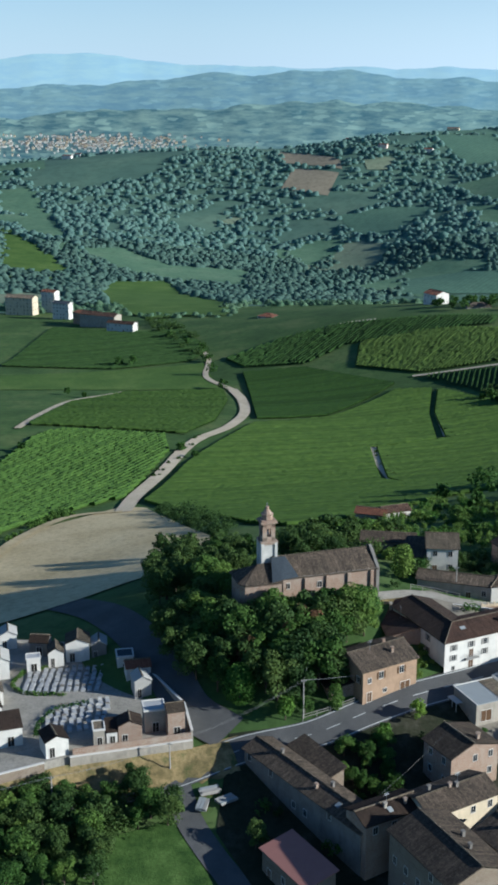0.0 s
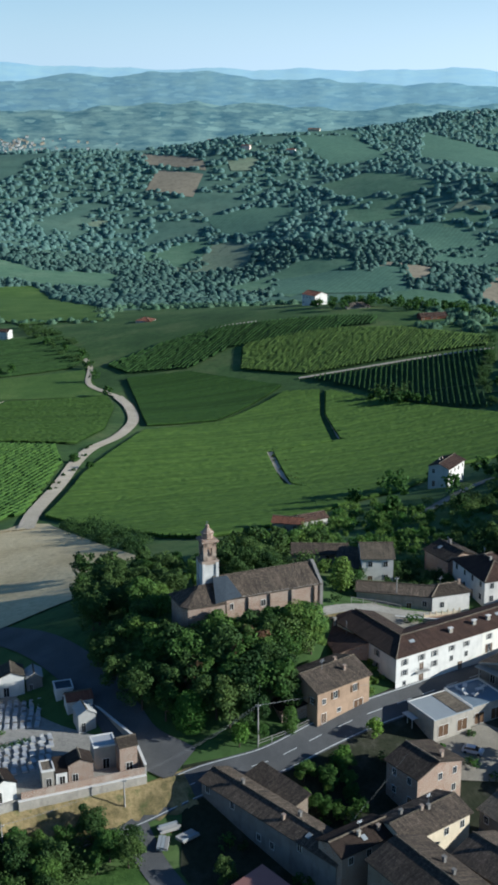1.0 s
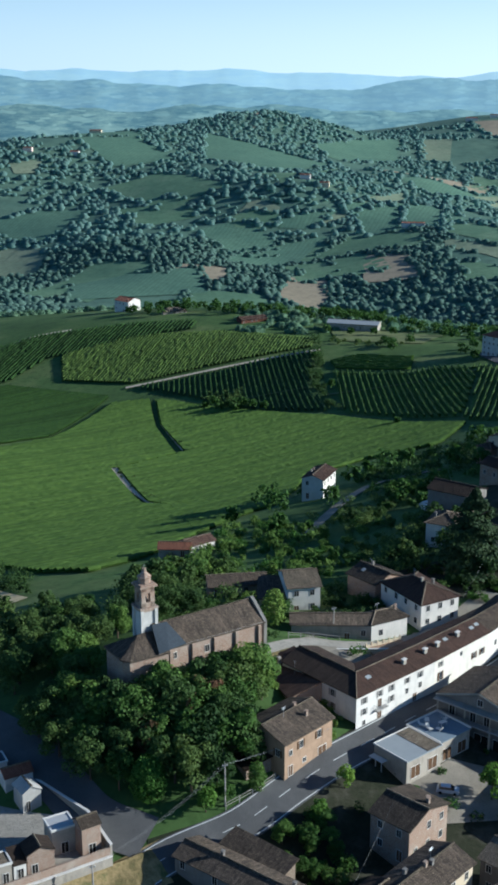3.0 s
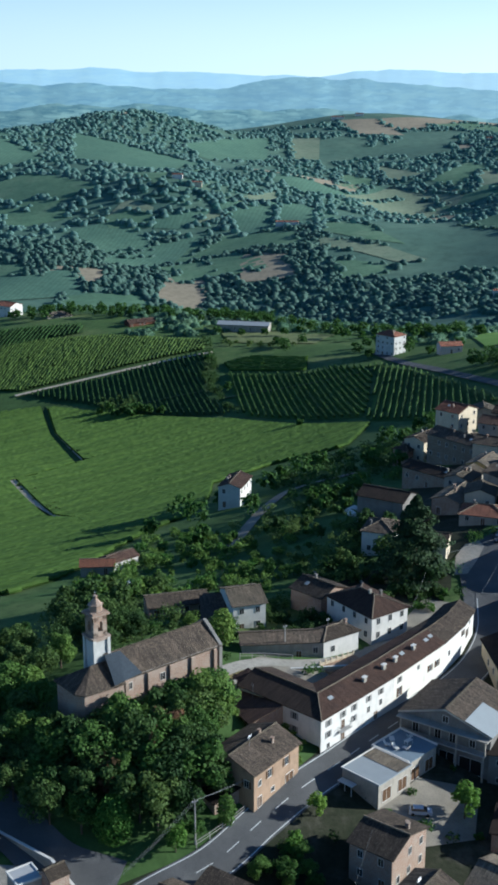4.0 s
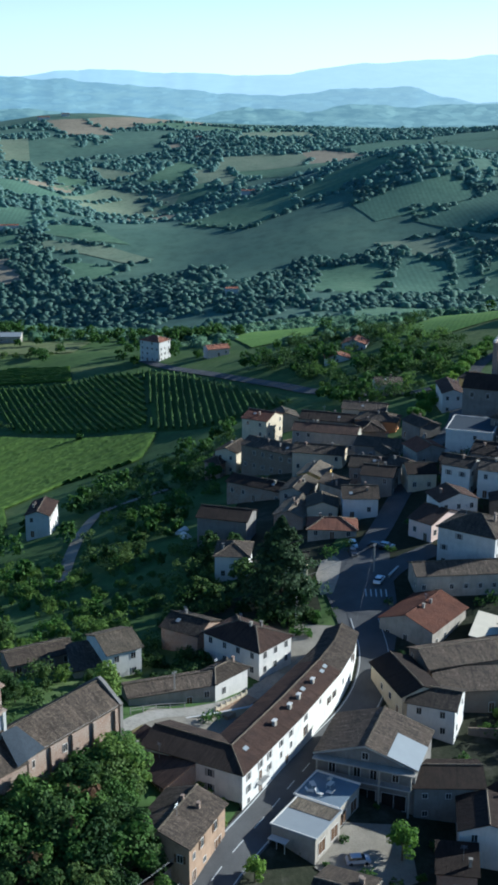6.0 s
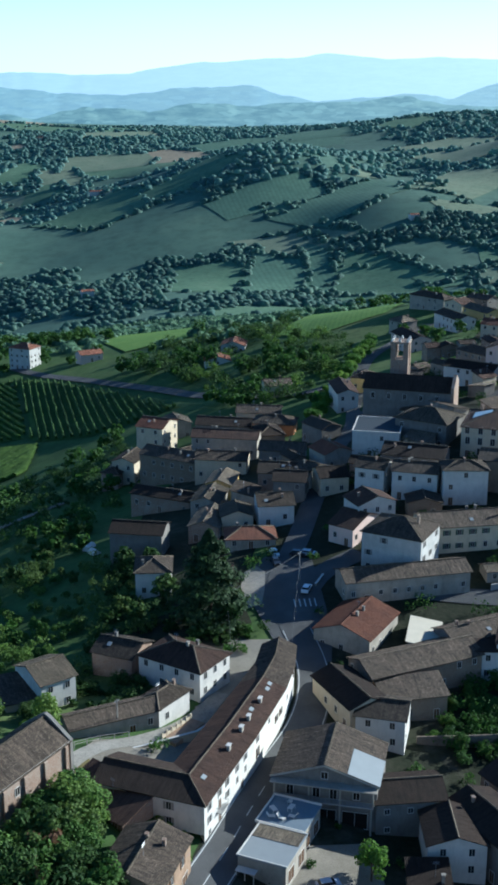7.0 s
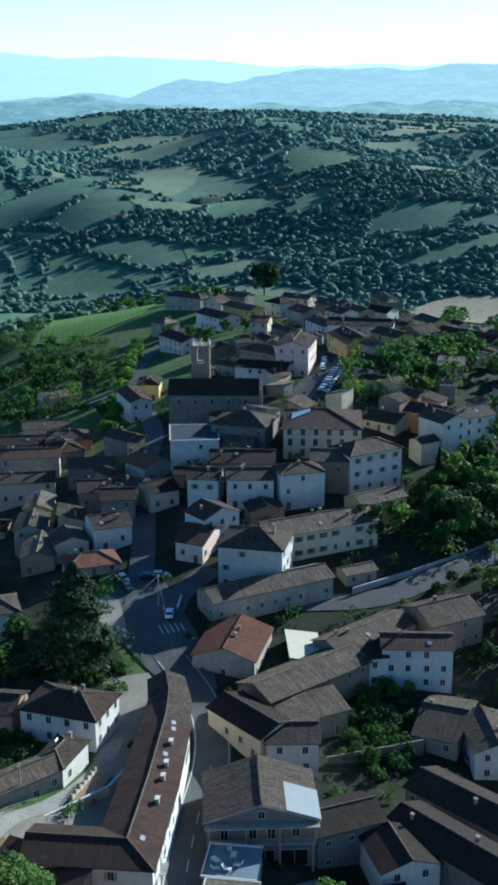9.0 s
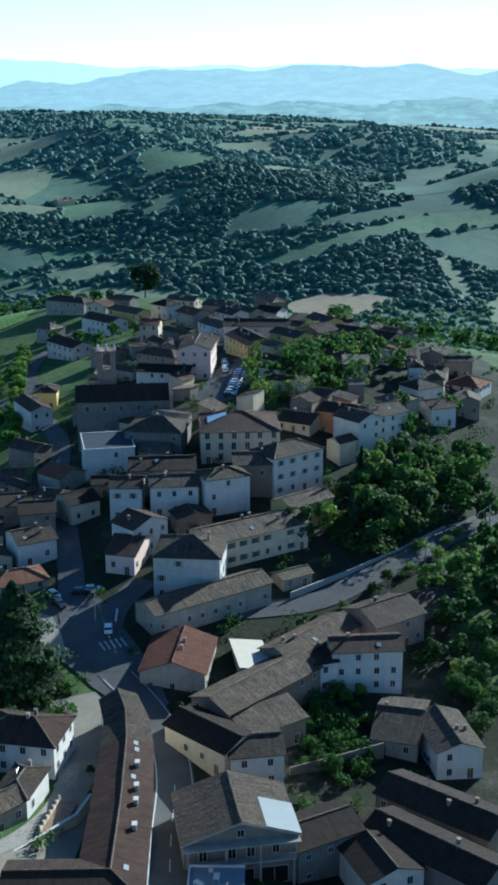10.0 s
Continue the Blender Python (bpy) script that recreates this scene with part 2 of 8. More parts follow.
class Shape:
    """Faces gathered with their UVs in metres, then linked as one mesh."""

    def __init__(self):
        self.v, self.f, self.uv, self.mi = [], [], [], []

    def poly(self, pts, mi=0, along=None):
        pts = [Vector(p) for p in pts]
        i = len(self.v)
        self.v += [tuple(p) for p in pts]
        self.f.append(tuple(range(i, i + len(pts))))
        n = (pts[1] - pts[0]).cross(pts[2] - pts[0])
        n = n.normalized() if n.length > 1e-9 else Vector((0, 0, 1))
        a = Vector(along) if along else (Vector((0, 0, 1)).cross(n) if abs(n.z) < 0.995 else Vector((1, 0, 0)))
        a = (a - n * a.dot(n)).normalized()
        b = n.cross(a)
        self.uv += [(p.dot(a), p.dot(b)) for p in pts]
        self.mi.append(mi)

    def box(self, x0, x1, y0, y1, z0, z1, mi=0):
        a, b, c, d = (x0, y0), (x1, y0), (x1, y1), (x0, y1)
        for p, q in ((a, b), (b, c), (c, d), (d, a)):
            self.poly([(*p, z0), (*q, z0), (*q, z1), (*p, z1)], mi)
        self.poly([(*p, z1) for p in (a, b, c, d)], mi)
        self.poly([(*p, z0) for p in (d, c, b, a)], mi)

    def prism(self, ring, z0, z1, mi=0):
        """An upright prism on a counter-clockwise ring of x, y."""
        for p, q in zip(ring, ring[1:] + ring[:1]):
            self.poly([(*p, z0), (*q, z0), (*q, z1), (*p, z1)], mi)
        self.poly([(*p, z1) for p in ring], mi)
        self.poly([(*p, z0) for p in reversed(ring)], mi)

    def slab(self, pts, thick, mi=0):
        """A roof plane of some thickness, its lower face below the given one."""
        pts = [Vector(p) for p in pts]
        low = [p - Vector((0, 0, thick)) for p in pts]
        self.poly(pts, mi)
        self.poly(list(reversed(low)), mi)
        for k in range(len(pts)):
            j = (k + 1) % len(pts)
            self.poly([low[k], low[j], pts[j], pts[k]], mi)

    def tube(self, a, b, ra, rb, n=6, mi=0):
        a, b = Vector(a), Vector(b)
        d = (b - a).normalized()
        s = d.cross(Vector((0, 0, 1)) if abs(d.z) < 0.9 else Vector((1, 0, 0))).normalized()
        t = d.cross(s)
        ring = [s * math.cos(2 * math.pi * k / n) + t * math.sin(2 * math.pi * k / n) for k in range(n)]
        for k in range(n):
            p, q = ring[k], ring[(k + 1) % n]
            self.poly([a + q * ra, a + p * ra, b + p * rb, b + q * rb], mi)
        self.poly([b + p * rb for p in reversed(ring)], mi)

    def link(self, name, mats, parent=None, label="", smooth=False):
        return link_mesh(name, self.v, self.f, mats, parent, label, self.uv, self.mi, smooth)


# ---- the land: rises and hollows, from the broad ones to the small ones ----
HILLS = []


def rises(radius, text):
    v = [float(s) for s in text.split()]
    HILLS.extend((v[i], v[i + 1], radius, v[i + 2]) for i in range(0, len(v), 3))


BASE = -95.0
rises(900, "41 229 138.2  26 1050 -39.1  110 2450 75  814 1876 -60.2  1874 1093 47.9  1027 1072 -60.8  1615 3306 61.4  1000 200 22.5  2100 2200 56.6  -600 2000 -62.2  -800 3000 -4.7  0 3400 -58.3  -1500 -1500 -15.6  1500 -1500 -22.2  3500 0 -28.5  3000 2500 -8.2  2500 3500 -4.7  -3500 0 -3.7  -3000 3000 -40.8  4300 4300 26.5  4400 1500 10.4  1500 4400 -27.4  -4400 -4400 -3.8  4400 -4400 -3.8  3300 1000 39.5")
rises(330, "41 229 47.7  252 471 34.4  26 1050 38.5  -19 627 -89.8  276 818 -14.5  -179 1460 -7.8  110 2450 -10.1  814 1876 32.1  1302 1888 10.4  1874 1093 34.4  1320 903 -8.4  1221 1346 35.3  1027 1072 -20.6  800 2833 37.3  1615 3306 23.4  1287 2819 -26.6  627 1643 -36  1137 2160 -47  -345 2790 17  438 2950 22.1  357 2021 14.5  63 2127 -27.2  -242 2123 6.7  575 2494 36  200 1500 -35  600 1200 -26.5  300 1200 42.9  700 900 -3.1  560 650 33.3  900 600 -30.1")
rises(330, "600 300 23.6  1000 200 -73.7  1500 600 3  2200 900 10.3  2300 1500 20.3  2100 2200 -16.5  -600 600 -9.1  -600 1200 1  -600 2000 12  -800 3000 14.3  0 3400 -30.8  -300 3700 -34.5  400 3800 -36.5  0 -200 -39  -400 0 -18  400 -200 -52.7  -1500 -1500 5.1  1500 -1500 7.9  3500 0 -2.2  3000 2500 -11.5  2500 3500 -3.9  -3500 0 -0.7  -3000 3000 -11.2  4300 4300 7.7  4400 1500 10.1  1500 4400 -0.6  -4400 -4400 -1  4400 -4400 -1  3300 1000 -19.5  2900 300 -6.4")
rises(120, "41 229 14.1  134 279 6.5  257 324 16.8  -60 250 9.6  -48 465 -10.4  60 340 7.7  99 429 -13.5  200 420 -6.8  360 440 -4.5  280 220 -2.3  400 320 3.5  460 457 15.1  -60 150 -8.5  120 160 -32.6  26 1050 -1.8  233 889 12.7  104 683 -6.4  110 787 -6.2  206 682 3.1  -7 791 -4.5  -19 627 9.9  203 580 -10  147 971 11.9  341 652 0.5  430 600 -2.6  -112 1144 -3.8  -179 1460 2.8  -150 900 -1.6  -180 700 13.3  -200 500 9.8")
rises(120, "-160 1000 -2.5  110 2450 -5.8  814 1876 2.2  1302 1888 10.8  1874 1093 -7.9  1320 903 1  1221 1346 -5.8  1296 746 -0.3  1270 1200 13.5  1027 1072 -3.1  1174 985 -2.5  1446 1023 -33.2  1189 814 -3.1  1372 1289 1.2  1874 1328 15.9  1460 906 28.1  800 2833 10.8  1615 3306 4.5  683 2105 40.2  1287 2819 -7.3  690 1900 -19  627 1643 1.4  1137 2160 -27  1269 2027 -5.8  1332 2271 14.8  156 2697 -29  211 2618 32.3  -345 2790 3.1  438 2950 1.6  357 2021 1.1")
rises(120, "63 2127 -12.1  -242 2123 11.4  575 2494 -14.1  -100 1700 -4.9  200 1500 -4.9  400 1350 -2.7  600 1200 -11.6  300 1200 2.2  800 1300 2.4  700 900 9  900 800 -1.2  700 650 -1.4  560 650 7.7  520 800 -7.9  420 950 -6.4  900 600 1.1  600 450 -4.4  600 300 -16.8  800 400 -16.3  1100 500 10  1000 200 4  600 100 -12.5  1500 600 -3.7  2200 900 1.2  2300 1500 -1.7  2100 2200 -2.8  -600 600 -7.2  -600 1200 1.6  -600 2000 -2  -800 3000 1.2")
rises(120, "0 3400 -1.7  -300 3700 -3.6  400 3800 -4.3  0 -200 3.5  -400 0 -7.8  400 -200 -0.9  -1500 -1500 0.7  1500 -1500 1.1  3000 2500 -1.5  2500 3500 -0.6  -3000 3000 -1.6  4300 4300 1  4400 1500 1.4  3300 1000 -2.6  2900 300 -0.7")
rises(38, "41 229 0.9  18 216 -2.5  70 264 -1.1  119 271 2.2  85 239 -1.2  69 218 -1.6  128 226 -2.1  202 300 1.7  204 265 1  257 324 -1.4  96 202 -0.6  40 190 -2  -12 208 -5.1  -20 240 2.2  10 255 11.5  -60 250 -3  -65 330 -4.5  -95 420 -0.4  60 340 -3.2  75 377 -2.2  99 429 0.9  131 416 0.7  110 325 1.2  137 353 -0.7  193 370 -2.3  218 380 -2.7  200 420 2.9  252 471 0.8  300 400 -2.2  360 440 -2.1")
rises(38, "150 250 -0.9  260 280 2.1  290 270 3.7  240 240 -1.5  280 220 -4.7  320 280 1.4  400 320 -0.6  440 303 -1.2  460 457 5.4  401 499 4.1  359 480 -0.4  210 330 2.7  60 150 2.6  -60 150 0.8  120 160 2.1  180 190 2.1  -120 250 -1.5  240 190 -2.9  20 300 -0.3  -20 300 -2.5  350 380 -1  420 380 -1.7  480 380 2.9")

rises(10, "46 275 -1.5")
# rolling crest of the far hills
rises(260, "2180 2090 26  2490 1660 30  2840 1020 26  2660 640 20")
rises(140, "825 3047 24  1372 2827 28  1700 2500 14  2300 1900 14  2900 1400 22")
rises(230, "-531 2698 24  -290 2735 27  -50 2750 38  160 2745 27  300 2733 13  420 2735 12  612 2714 8")
rises(150, "905 2990 24  1010 2960 26  1640 3300 12  1790 3250 14")
# small knolls and hollows between the far farms
knoll_rnd = random.Random(31)
for i in range(190):
    away, bearing = knoll_rnd.uniform(1280, 2400), radians(knoll_rnd.uniform(2, 84))
    HILLS.append((away * math.sin(bearing), 150 + away * math.cos(bearing), knoll_rnd.uniform(70, 120), knoll_rnd.choice((-1, 1)) * knoll_rnd.uniform(5, 13)))
HILL = np.array(HILLS)


def height(x, y):
    x, y = np.asarray(x, dtype=float), np.asarray(y, dtype=float)
    z = np.full(x.shape, BASE)
    for hx, hy, r, h in HILLS:
        z = z + h * np.exp(-((x - hx) ** 2 + (y - hy) ** 2) / (2 * r * r))
    return z


def ground_at(x, y):
    return float(BASE + (HILL[:, 3] * np.exp(-((x - HILL[:, 0]) ** 2 + (y - HILL[:, 1]) ** 2) / (2 * HILL[:, 2] ** 2))).sum())


def terrain():
    n, k, s = 215, 4.67, 90.0
    line = s * np.sinh(np.linspace(-k, k, 2 * n + 1))
    xs, ys = np.meshgrid(line + 110, line + 290)
    zs = height(xs, ys)
    m = 2 * n + 1
    verts = np.stack([xs, ys, zs], -1).reshape(-1, 3)
    i = np.arange(m * m).reshape(m, m)
    quads = np.stack([i[:-1, :-1], i[:-1, 1:], i[1:, 1:], i[1:, :-1]], -1).reshape(-1, 4)
    me = bpy.data.meshes.new("ground")
    me.from_pydata(verts.tolist(), [], quads.tolist())
    me.materials.append(MEADOW)
    # beyond 1080 m the land takes a colour with haze painted in
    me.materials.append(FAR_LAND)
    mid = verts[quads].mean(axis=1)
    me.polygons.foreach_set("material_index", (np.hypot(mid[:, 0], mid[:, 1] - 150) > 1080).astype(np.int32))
    me.polygons.foreach_set("use_smooth", np.ones(len(quads), dtype=bool))
    return tagged(new("ground", me), "rolling green hills with grass and scrub", "ground", kind="structure")


# far land, its greens paled and blued to stand for haze
FAR_LAND = ground_cover("far_land_haze_tint", [(0.3, (0.070, 0.123, 0.092)), (0.5, (0.088, 0.148, 0.104)), (0.68, (0.114, 0.176, 0.119))], 0.008, 0.05)
MEADOW = ground_cover("meadow", [(0.3, (0.038, 0.068, 0.020)), (0.5, (0.066, 0.112, 0.032)), (0.68, (0.12, 0.15, 0.052))], 0.02, 0.25)
terrain()


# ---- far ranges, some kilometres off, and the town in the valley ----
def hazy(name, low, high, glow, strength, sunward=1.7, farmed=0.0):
    """Far land behind kilometres of air: haze painted as faint emission; takes little light."""
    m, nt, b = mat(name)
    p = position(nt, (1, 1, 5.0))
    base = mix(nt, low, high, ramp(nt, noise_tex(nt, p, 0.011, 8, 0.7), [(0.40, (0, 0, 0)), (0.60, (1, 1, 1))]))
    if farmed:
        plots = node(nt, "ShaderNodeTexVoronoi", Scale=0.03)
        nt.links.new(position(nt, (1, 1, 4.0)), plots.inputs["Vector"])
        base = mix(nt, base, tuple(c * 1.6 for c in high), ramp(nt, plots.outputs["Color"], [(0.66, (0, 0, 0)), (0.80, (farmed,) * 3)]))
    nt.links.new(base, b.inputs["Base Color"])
    # the painted haze glows more towards the sun, as lit air does
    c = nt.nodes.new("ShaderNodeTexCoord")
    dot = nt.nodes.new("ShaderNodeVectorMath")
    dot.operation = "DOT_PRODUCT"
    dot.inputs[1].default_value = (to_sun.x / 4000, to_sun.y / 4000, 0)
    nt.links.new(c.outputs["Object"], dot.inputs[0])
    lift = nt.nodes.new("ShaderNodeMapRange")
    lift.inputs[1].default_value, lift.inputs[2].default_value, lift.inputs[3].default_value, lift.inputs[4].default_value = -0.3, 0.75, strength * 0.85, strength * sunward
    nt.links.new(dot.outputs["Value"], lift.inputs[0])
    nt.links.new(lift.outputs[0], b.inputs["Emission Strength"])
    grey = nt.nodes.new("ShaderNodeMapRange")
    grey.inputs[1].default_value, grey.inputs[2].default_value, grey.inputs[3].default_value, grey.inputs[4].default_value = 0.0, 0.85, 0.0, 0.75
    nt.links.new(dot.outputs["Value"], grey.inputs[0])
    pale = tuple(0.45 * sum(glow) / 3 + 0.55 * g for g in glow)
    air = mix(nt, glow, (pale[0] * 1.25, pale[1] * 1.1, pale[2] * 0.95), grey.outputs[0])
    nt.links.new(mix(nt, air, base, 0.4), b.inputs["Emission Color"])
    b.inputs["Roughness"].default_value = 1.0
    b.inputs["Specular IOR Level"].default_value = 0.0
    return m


def mountain_range(distance, depth, text, material, label, rough):
    v = [float(s) for s in text.split()]
    az, el = np.array(v[::2]), np.array(v[1::2])
    a = np.arange(-40.0, 112.0, 0.2)
    e = np.interp(a, az, el)
    wob = np.array([noise.fractal(Vector((t * 0.45, distance, 0)), 1.0, 2.0, 5) for t in a])
    top = EYE_Z + distance * np.tan(np.radians(e)) + wob * rough
    verts, faces = [], []
    rows = 10
    for k in range(rows):
        t = k / (rows - 1)
        r = distance - depth * t
        for i, q in enumerate(a):
            s = radians(q)
            n = noise.fractal(Vector((q * 0.6, t * 5, distance)), 1.0, 2.0, 4) * 45 * t * (1 - t)
            verts.append((MID[0] + r * math.sin(s), MID[1] + r * math.cos(s), top[i] * (1 - t) ** 1.3 + (-260) * (1 - (1 - t) ** 1.3) + n))
    m = len(a)
    for k in range(rows - 1):
        for i in range(m - 1):
            j = k * m + i
            faces.append((j, j + 1, j + m + 1, j + m))
    return tagged(link_mesh("backdrop", verts, faces, material, smooth=True), label, "mountains", kind="structure")


MID, EYE_Z = (-55.0, 75.0), 120.0
HAZE_FAR = hazy("haze_glow_mountain", (0.10, 0.16, 0.20), (0.13, 0.19, 0.20), (0.41, 0.56, 0.57), 0.66)
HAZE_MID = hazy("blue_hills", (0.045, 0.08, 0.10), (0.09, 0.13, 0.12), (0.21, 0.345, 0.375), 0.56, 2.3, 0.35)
HAZE_NEAR = hazy("near_haze_glow_hills", (0.022, 0.045, 0.050), (0.11, 0.145, 0.11), (0.13, 0.24, 0.26), 0.47, 2.9, 0.55)
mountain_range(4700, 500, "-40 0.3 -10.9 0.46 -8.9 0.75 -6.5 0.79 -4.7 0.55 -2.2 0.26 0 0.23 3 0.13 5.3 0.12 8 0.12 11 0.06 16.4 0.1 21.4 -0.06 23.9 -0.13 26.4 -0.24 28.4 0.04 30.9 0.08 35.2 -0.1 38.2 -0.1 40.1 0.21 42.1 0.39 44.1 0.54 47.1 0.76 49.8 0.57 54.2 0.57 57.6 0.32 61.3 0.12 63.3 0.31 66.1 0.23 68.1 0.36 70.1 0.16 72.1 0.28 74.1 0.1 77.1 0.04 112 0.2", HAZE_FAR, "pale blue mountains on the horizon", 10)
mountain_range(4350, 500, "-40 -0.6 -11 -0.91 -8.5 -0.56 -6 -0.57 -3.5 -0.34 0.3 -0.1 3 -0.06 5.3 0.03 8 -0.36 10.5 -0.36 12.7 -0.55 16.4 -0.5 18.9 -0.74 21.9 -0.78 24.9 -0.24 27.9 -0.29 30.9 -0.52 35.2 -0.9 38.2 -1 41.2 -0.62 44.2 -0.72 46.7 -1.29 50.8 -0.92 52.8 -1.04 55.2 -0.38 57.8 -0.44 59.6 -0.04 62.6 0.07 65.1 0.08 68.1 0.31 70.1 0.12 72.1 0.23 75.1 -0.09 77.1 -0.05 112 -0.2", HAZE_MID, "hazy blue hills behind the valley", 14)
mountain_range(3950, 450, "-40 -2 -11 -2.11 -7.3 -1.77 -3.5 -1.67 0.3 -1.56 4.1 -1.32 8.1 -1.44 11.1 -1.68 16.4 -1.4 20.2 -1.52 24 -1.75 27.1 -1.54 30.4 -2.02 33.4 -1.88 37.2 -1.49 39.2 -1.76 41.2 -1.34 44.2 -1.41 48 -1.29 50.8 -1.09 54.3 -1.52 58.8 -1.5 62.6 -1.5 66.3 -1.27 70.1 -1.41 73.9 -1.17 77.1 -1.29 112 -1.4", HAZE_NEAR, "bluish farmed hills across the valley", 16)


def far_town():
    rng = random.Random(4)
    s = Shape()
    for i in range(520):
        q = radians(rng.uniform(-12.5, -5) if i % 3 else rng.gauss(-5, 2.0))
        t = rng.gauss(0.285, 0.04) + 0.004 * abs(math.degrees(q) + 7)
        r, k = 3950 - 450 * t, (1 - t) ** 1.3
        x, y, z = MID[0] + r * math.sin(q), MID[1] + r * math.cos(q), -6 * k - 260 * (1 - k) + 9
        w, d, h = rng.uniform(3, 9), rng.uniform(4, 7), rng.uniform(2, 4)
        mi = rng.choice((0, 0, 1, 2))
        s.box(x - w / 2, x + w / 2, y - d / 2, y + d / 2, z - 3, z + h, mi)
        for side in (-1, 1):
            s.poly([(x - w / 2, y + side * d / 2, z + h), (x + w / 2, y + side * d / 2, z + h), (x + w / 2, y, z + h + 2.0), (x - w / 2, y, z + h + 2.0)][::side], 3)
    tagged(s.link("town", [WHITE, WHITE, CREAM, TILE_PALE]), "distant town of white and cream houses with red roofs", "town", kind="stuff")


far_town()


# ---- houses ----
WINDOW_MESH = {}
FOOT = []


def window_mesh(kind, w, h):
    """Frame, pane and shutter meshes of a window, centred on x, sill at z = 0, facing -y."""
    key = (kind, round(w, 2), round(h, 2))
    if key not in WINDOW_MESH:
        fr, pa, sl, sr = Shape(), Shape(), Shape(), Shape()
        t = 0.07
        for x0, x1, z0, z1 in ((-w / 2 - t, -w / 2, -t, h + t), (w / 2, w / 2 + t, -t, h + t), (-w / 2, w / 2, h, h + t), (-w / 2 - t, w / 2 + t, -t, 0)):
            fr.box(x0, x1, -0.07, 0.05, z0, z1)
        fr.box(-0.03, 0.03, -0.03, 0.05, 0, h)
        pa.box(-w / 2, w / 2, -0.015, 0.05, 0, h)
        for s, x in ((sl, -w * 0.5 - t - w * 0.46), (sr, w * 0.5 + t)):
            s.box(x, x + w * 0.46, -0.09, -0.02, 0, h)
            for k in range(4):
                s.box(x + 0.04, x + w * 0.46 - 0.04, -0.11, -0.085, h * (k + 0.15) / 4, h * (k + 0.85) / 4)
        made = []
        for name, s in (("window", fr), ("pane", pa), ("shutter", sl), ("shutter", sr)):
            me = bpy.data.meshes.new(name)
            me.from_pydata(s.v, [], s.f)
            made.append(me)
        WINDOW_MESH[key] = made
    return WINDOW_MESH[key]


PAINTS = {"s": WOOD, "g": GREENWOOD, "y": GREYWOOD}


def add_window(parent, m, kind, w, h):
    """kind: n bare, d door, o dark opening; s, g, y with brown, green or grey shutters."""
    meshes = window_mesh(kind, w, h)
    mats = {"d": (TRIM, WOOD), "o": (TRIM, DARKIN)}.get(kind, (TRIM, GLASS))
    for me, mt in zip(meshes[:2], mats):
        if not me.materials:
            me.materials.append(mt)
    win = new({"d": "door", "o": "doorway"}.get(kind, "window"), meshes[0])
    win.parent, win.matrix_basis = parent, m
    pane = new("door_leaf" if kind == "d" else "pane", meshes[1])
    pane.parent = win
    if kind in PAINTS:
        for me in meshes[2:]:
            if not me.materials:
                me.materials.append(PAINTS[kind])
            sh = new("shutter", me)
            sh.parent = win


def roof_planes(w, d, z, rise, kind, over, ridge_at=0.5):
    """The slopes of a roof as outlines, their lower edge first, and the lines of its ridges."""
    o = over
    if kind == "gable":
        r = d * ridge_at
        k, q = rise / r, rise / (d - r)
        top = z + rise
        a = [(-o, -o, z - k * o), (w + o, -o, z - k * o), (w + o, r, top), (-o, r, top)]
        b = [(w + o, d + o, z - q * o), (-o, d + o, z - q * o), (-o, r, top), (w + o, r, top)]
        return [a, b], [((-o, r, top), (w + o, r, top))]
    if kind == "cross":
        r, k = w / 2, rise / (w / 2)
        top = z + rise
        a = [(-o, d + o, z - k * o), (-o, -o, z - k * o), (r, -o, top), (r, d + o, top)]
        b = [(w + o, -o, z - k * o), (w + o, d + o, z - k * o), (r, d + o, top), (r, -o, top)]
        return [a, b], [((r, -o, top), (r, d + o, top))]
    if kind == "shed":
        k = rise / d
        return [[(-o, -o, z - k * o), (w + o, -o, z - k * o), (w + o, d + o, z + rise + k * o), (-o, d + o, z + rise + k * o)]], []
    if kind == "hip":
        i = min(w, d) / 2
        k = rise / i
        lo, top = z - k * o, z + rise
        A, B, C, D = (-o, -o, lo), (w + o, -o, lo), (w + o, d + o, lo), (-o, d + o, lo)
        if w >= d:
            P, Q = (i, d / 2, top), (w - i, d / 2, top)
            return [[A, B, Q, P], [B, C, Q], [C, D, P, Q], [D, A, P]], [(P, Q), (A, P), (B, Q), (C, Q), (D, P)]
        P, Q = (w / 2, i, top), (w / 2, d - i, top)
        return [[A, B, P], [B, C, Q, P], [C, D, Q], [D, A, P, Q]], [(P, Q), (A, P), (B, P), (C, Q), (D, Q)]
    return [], []


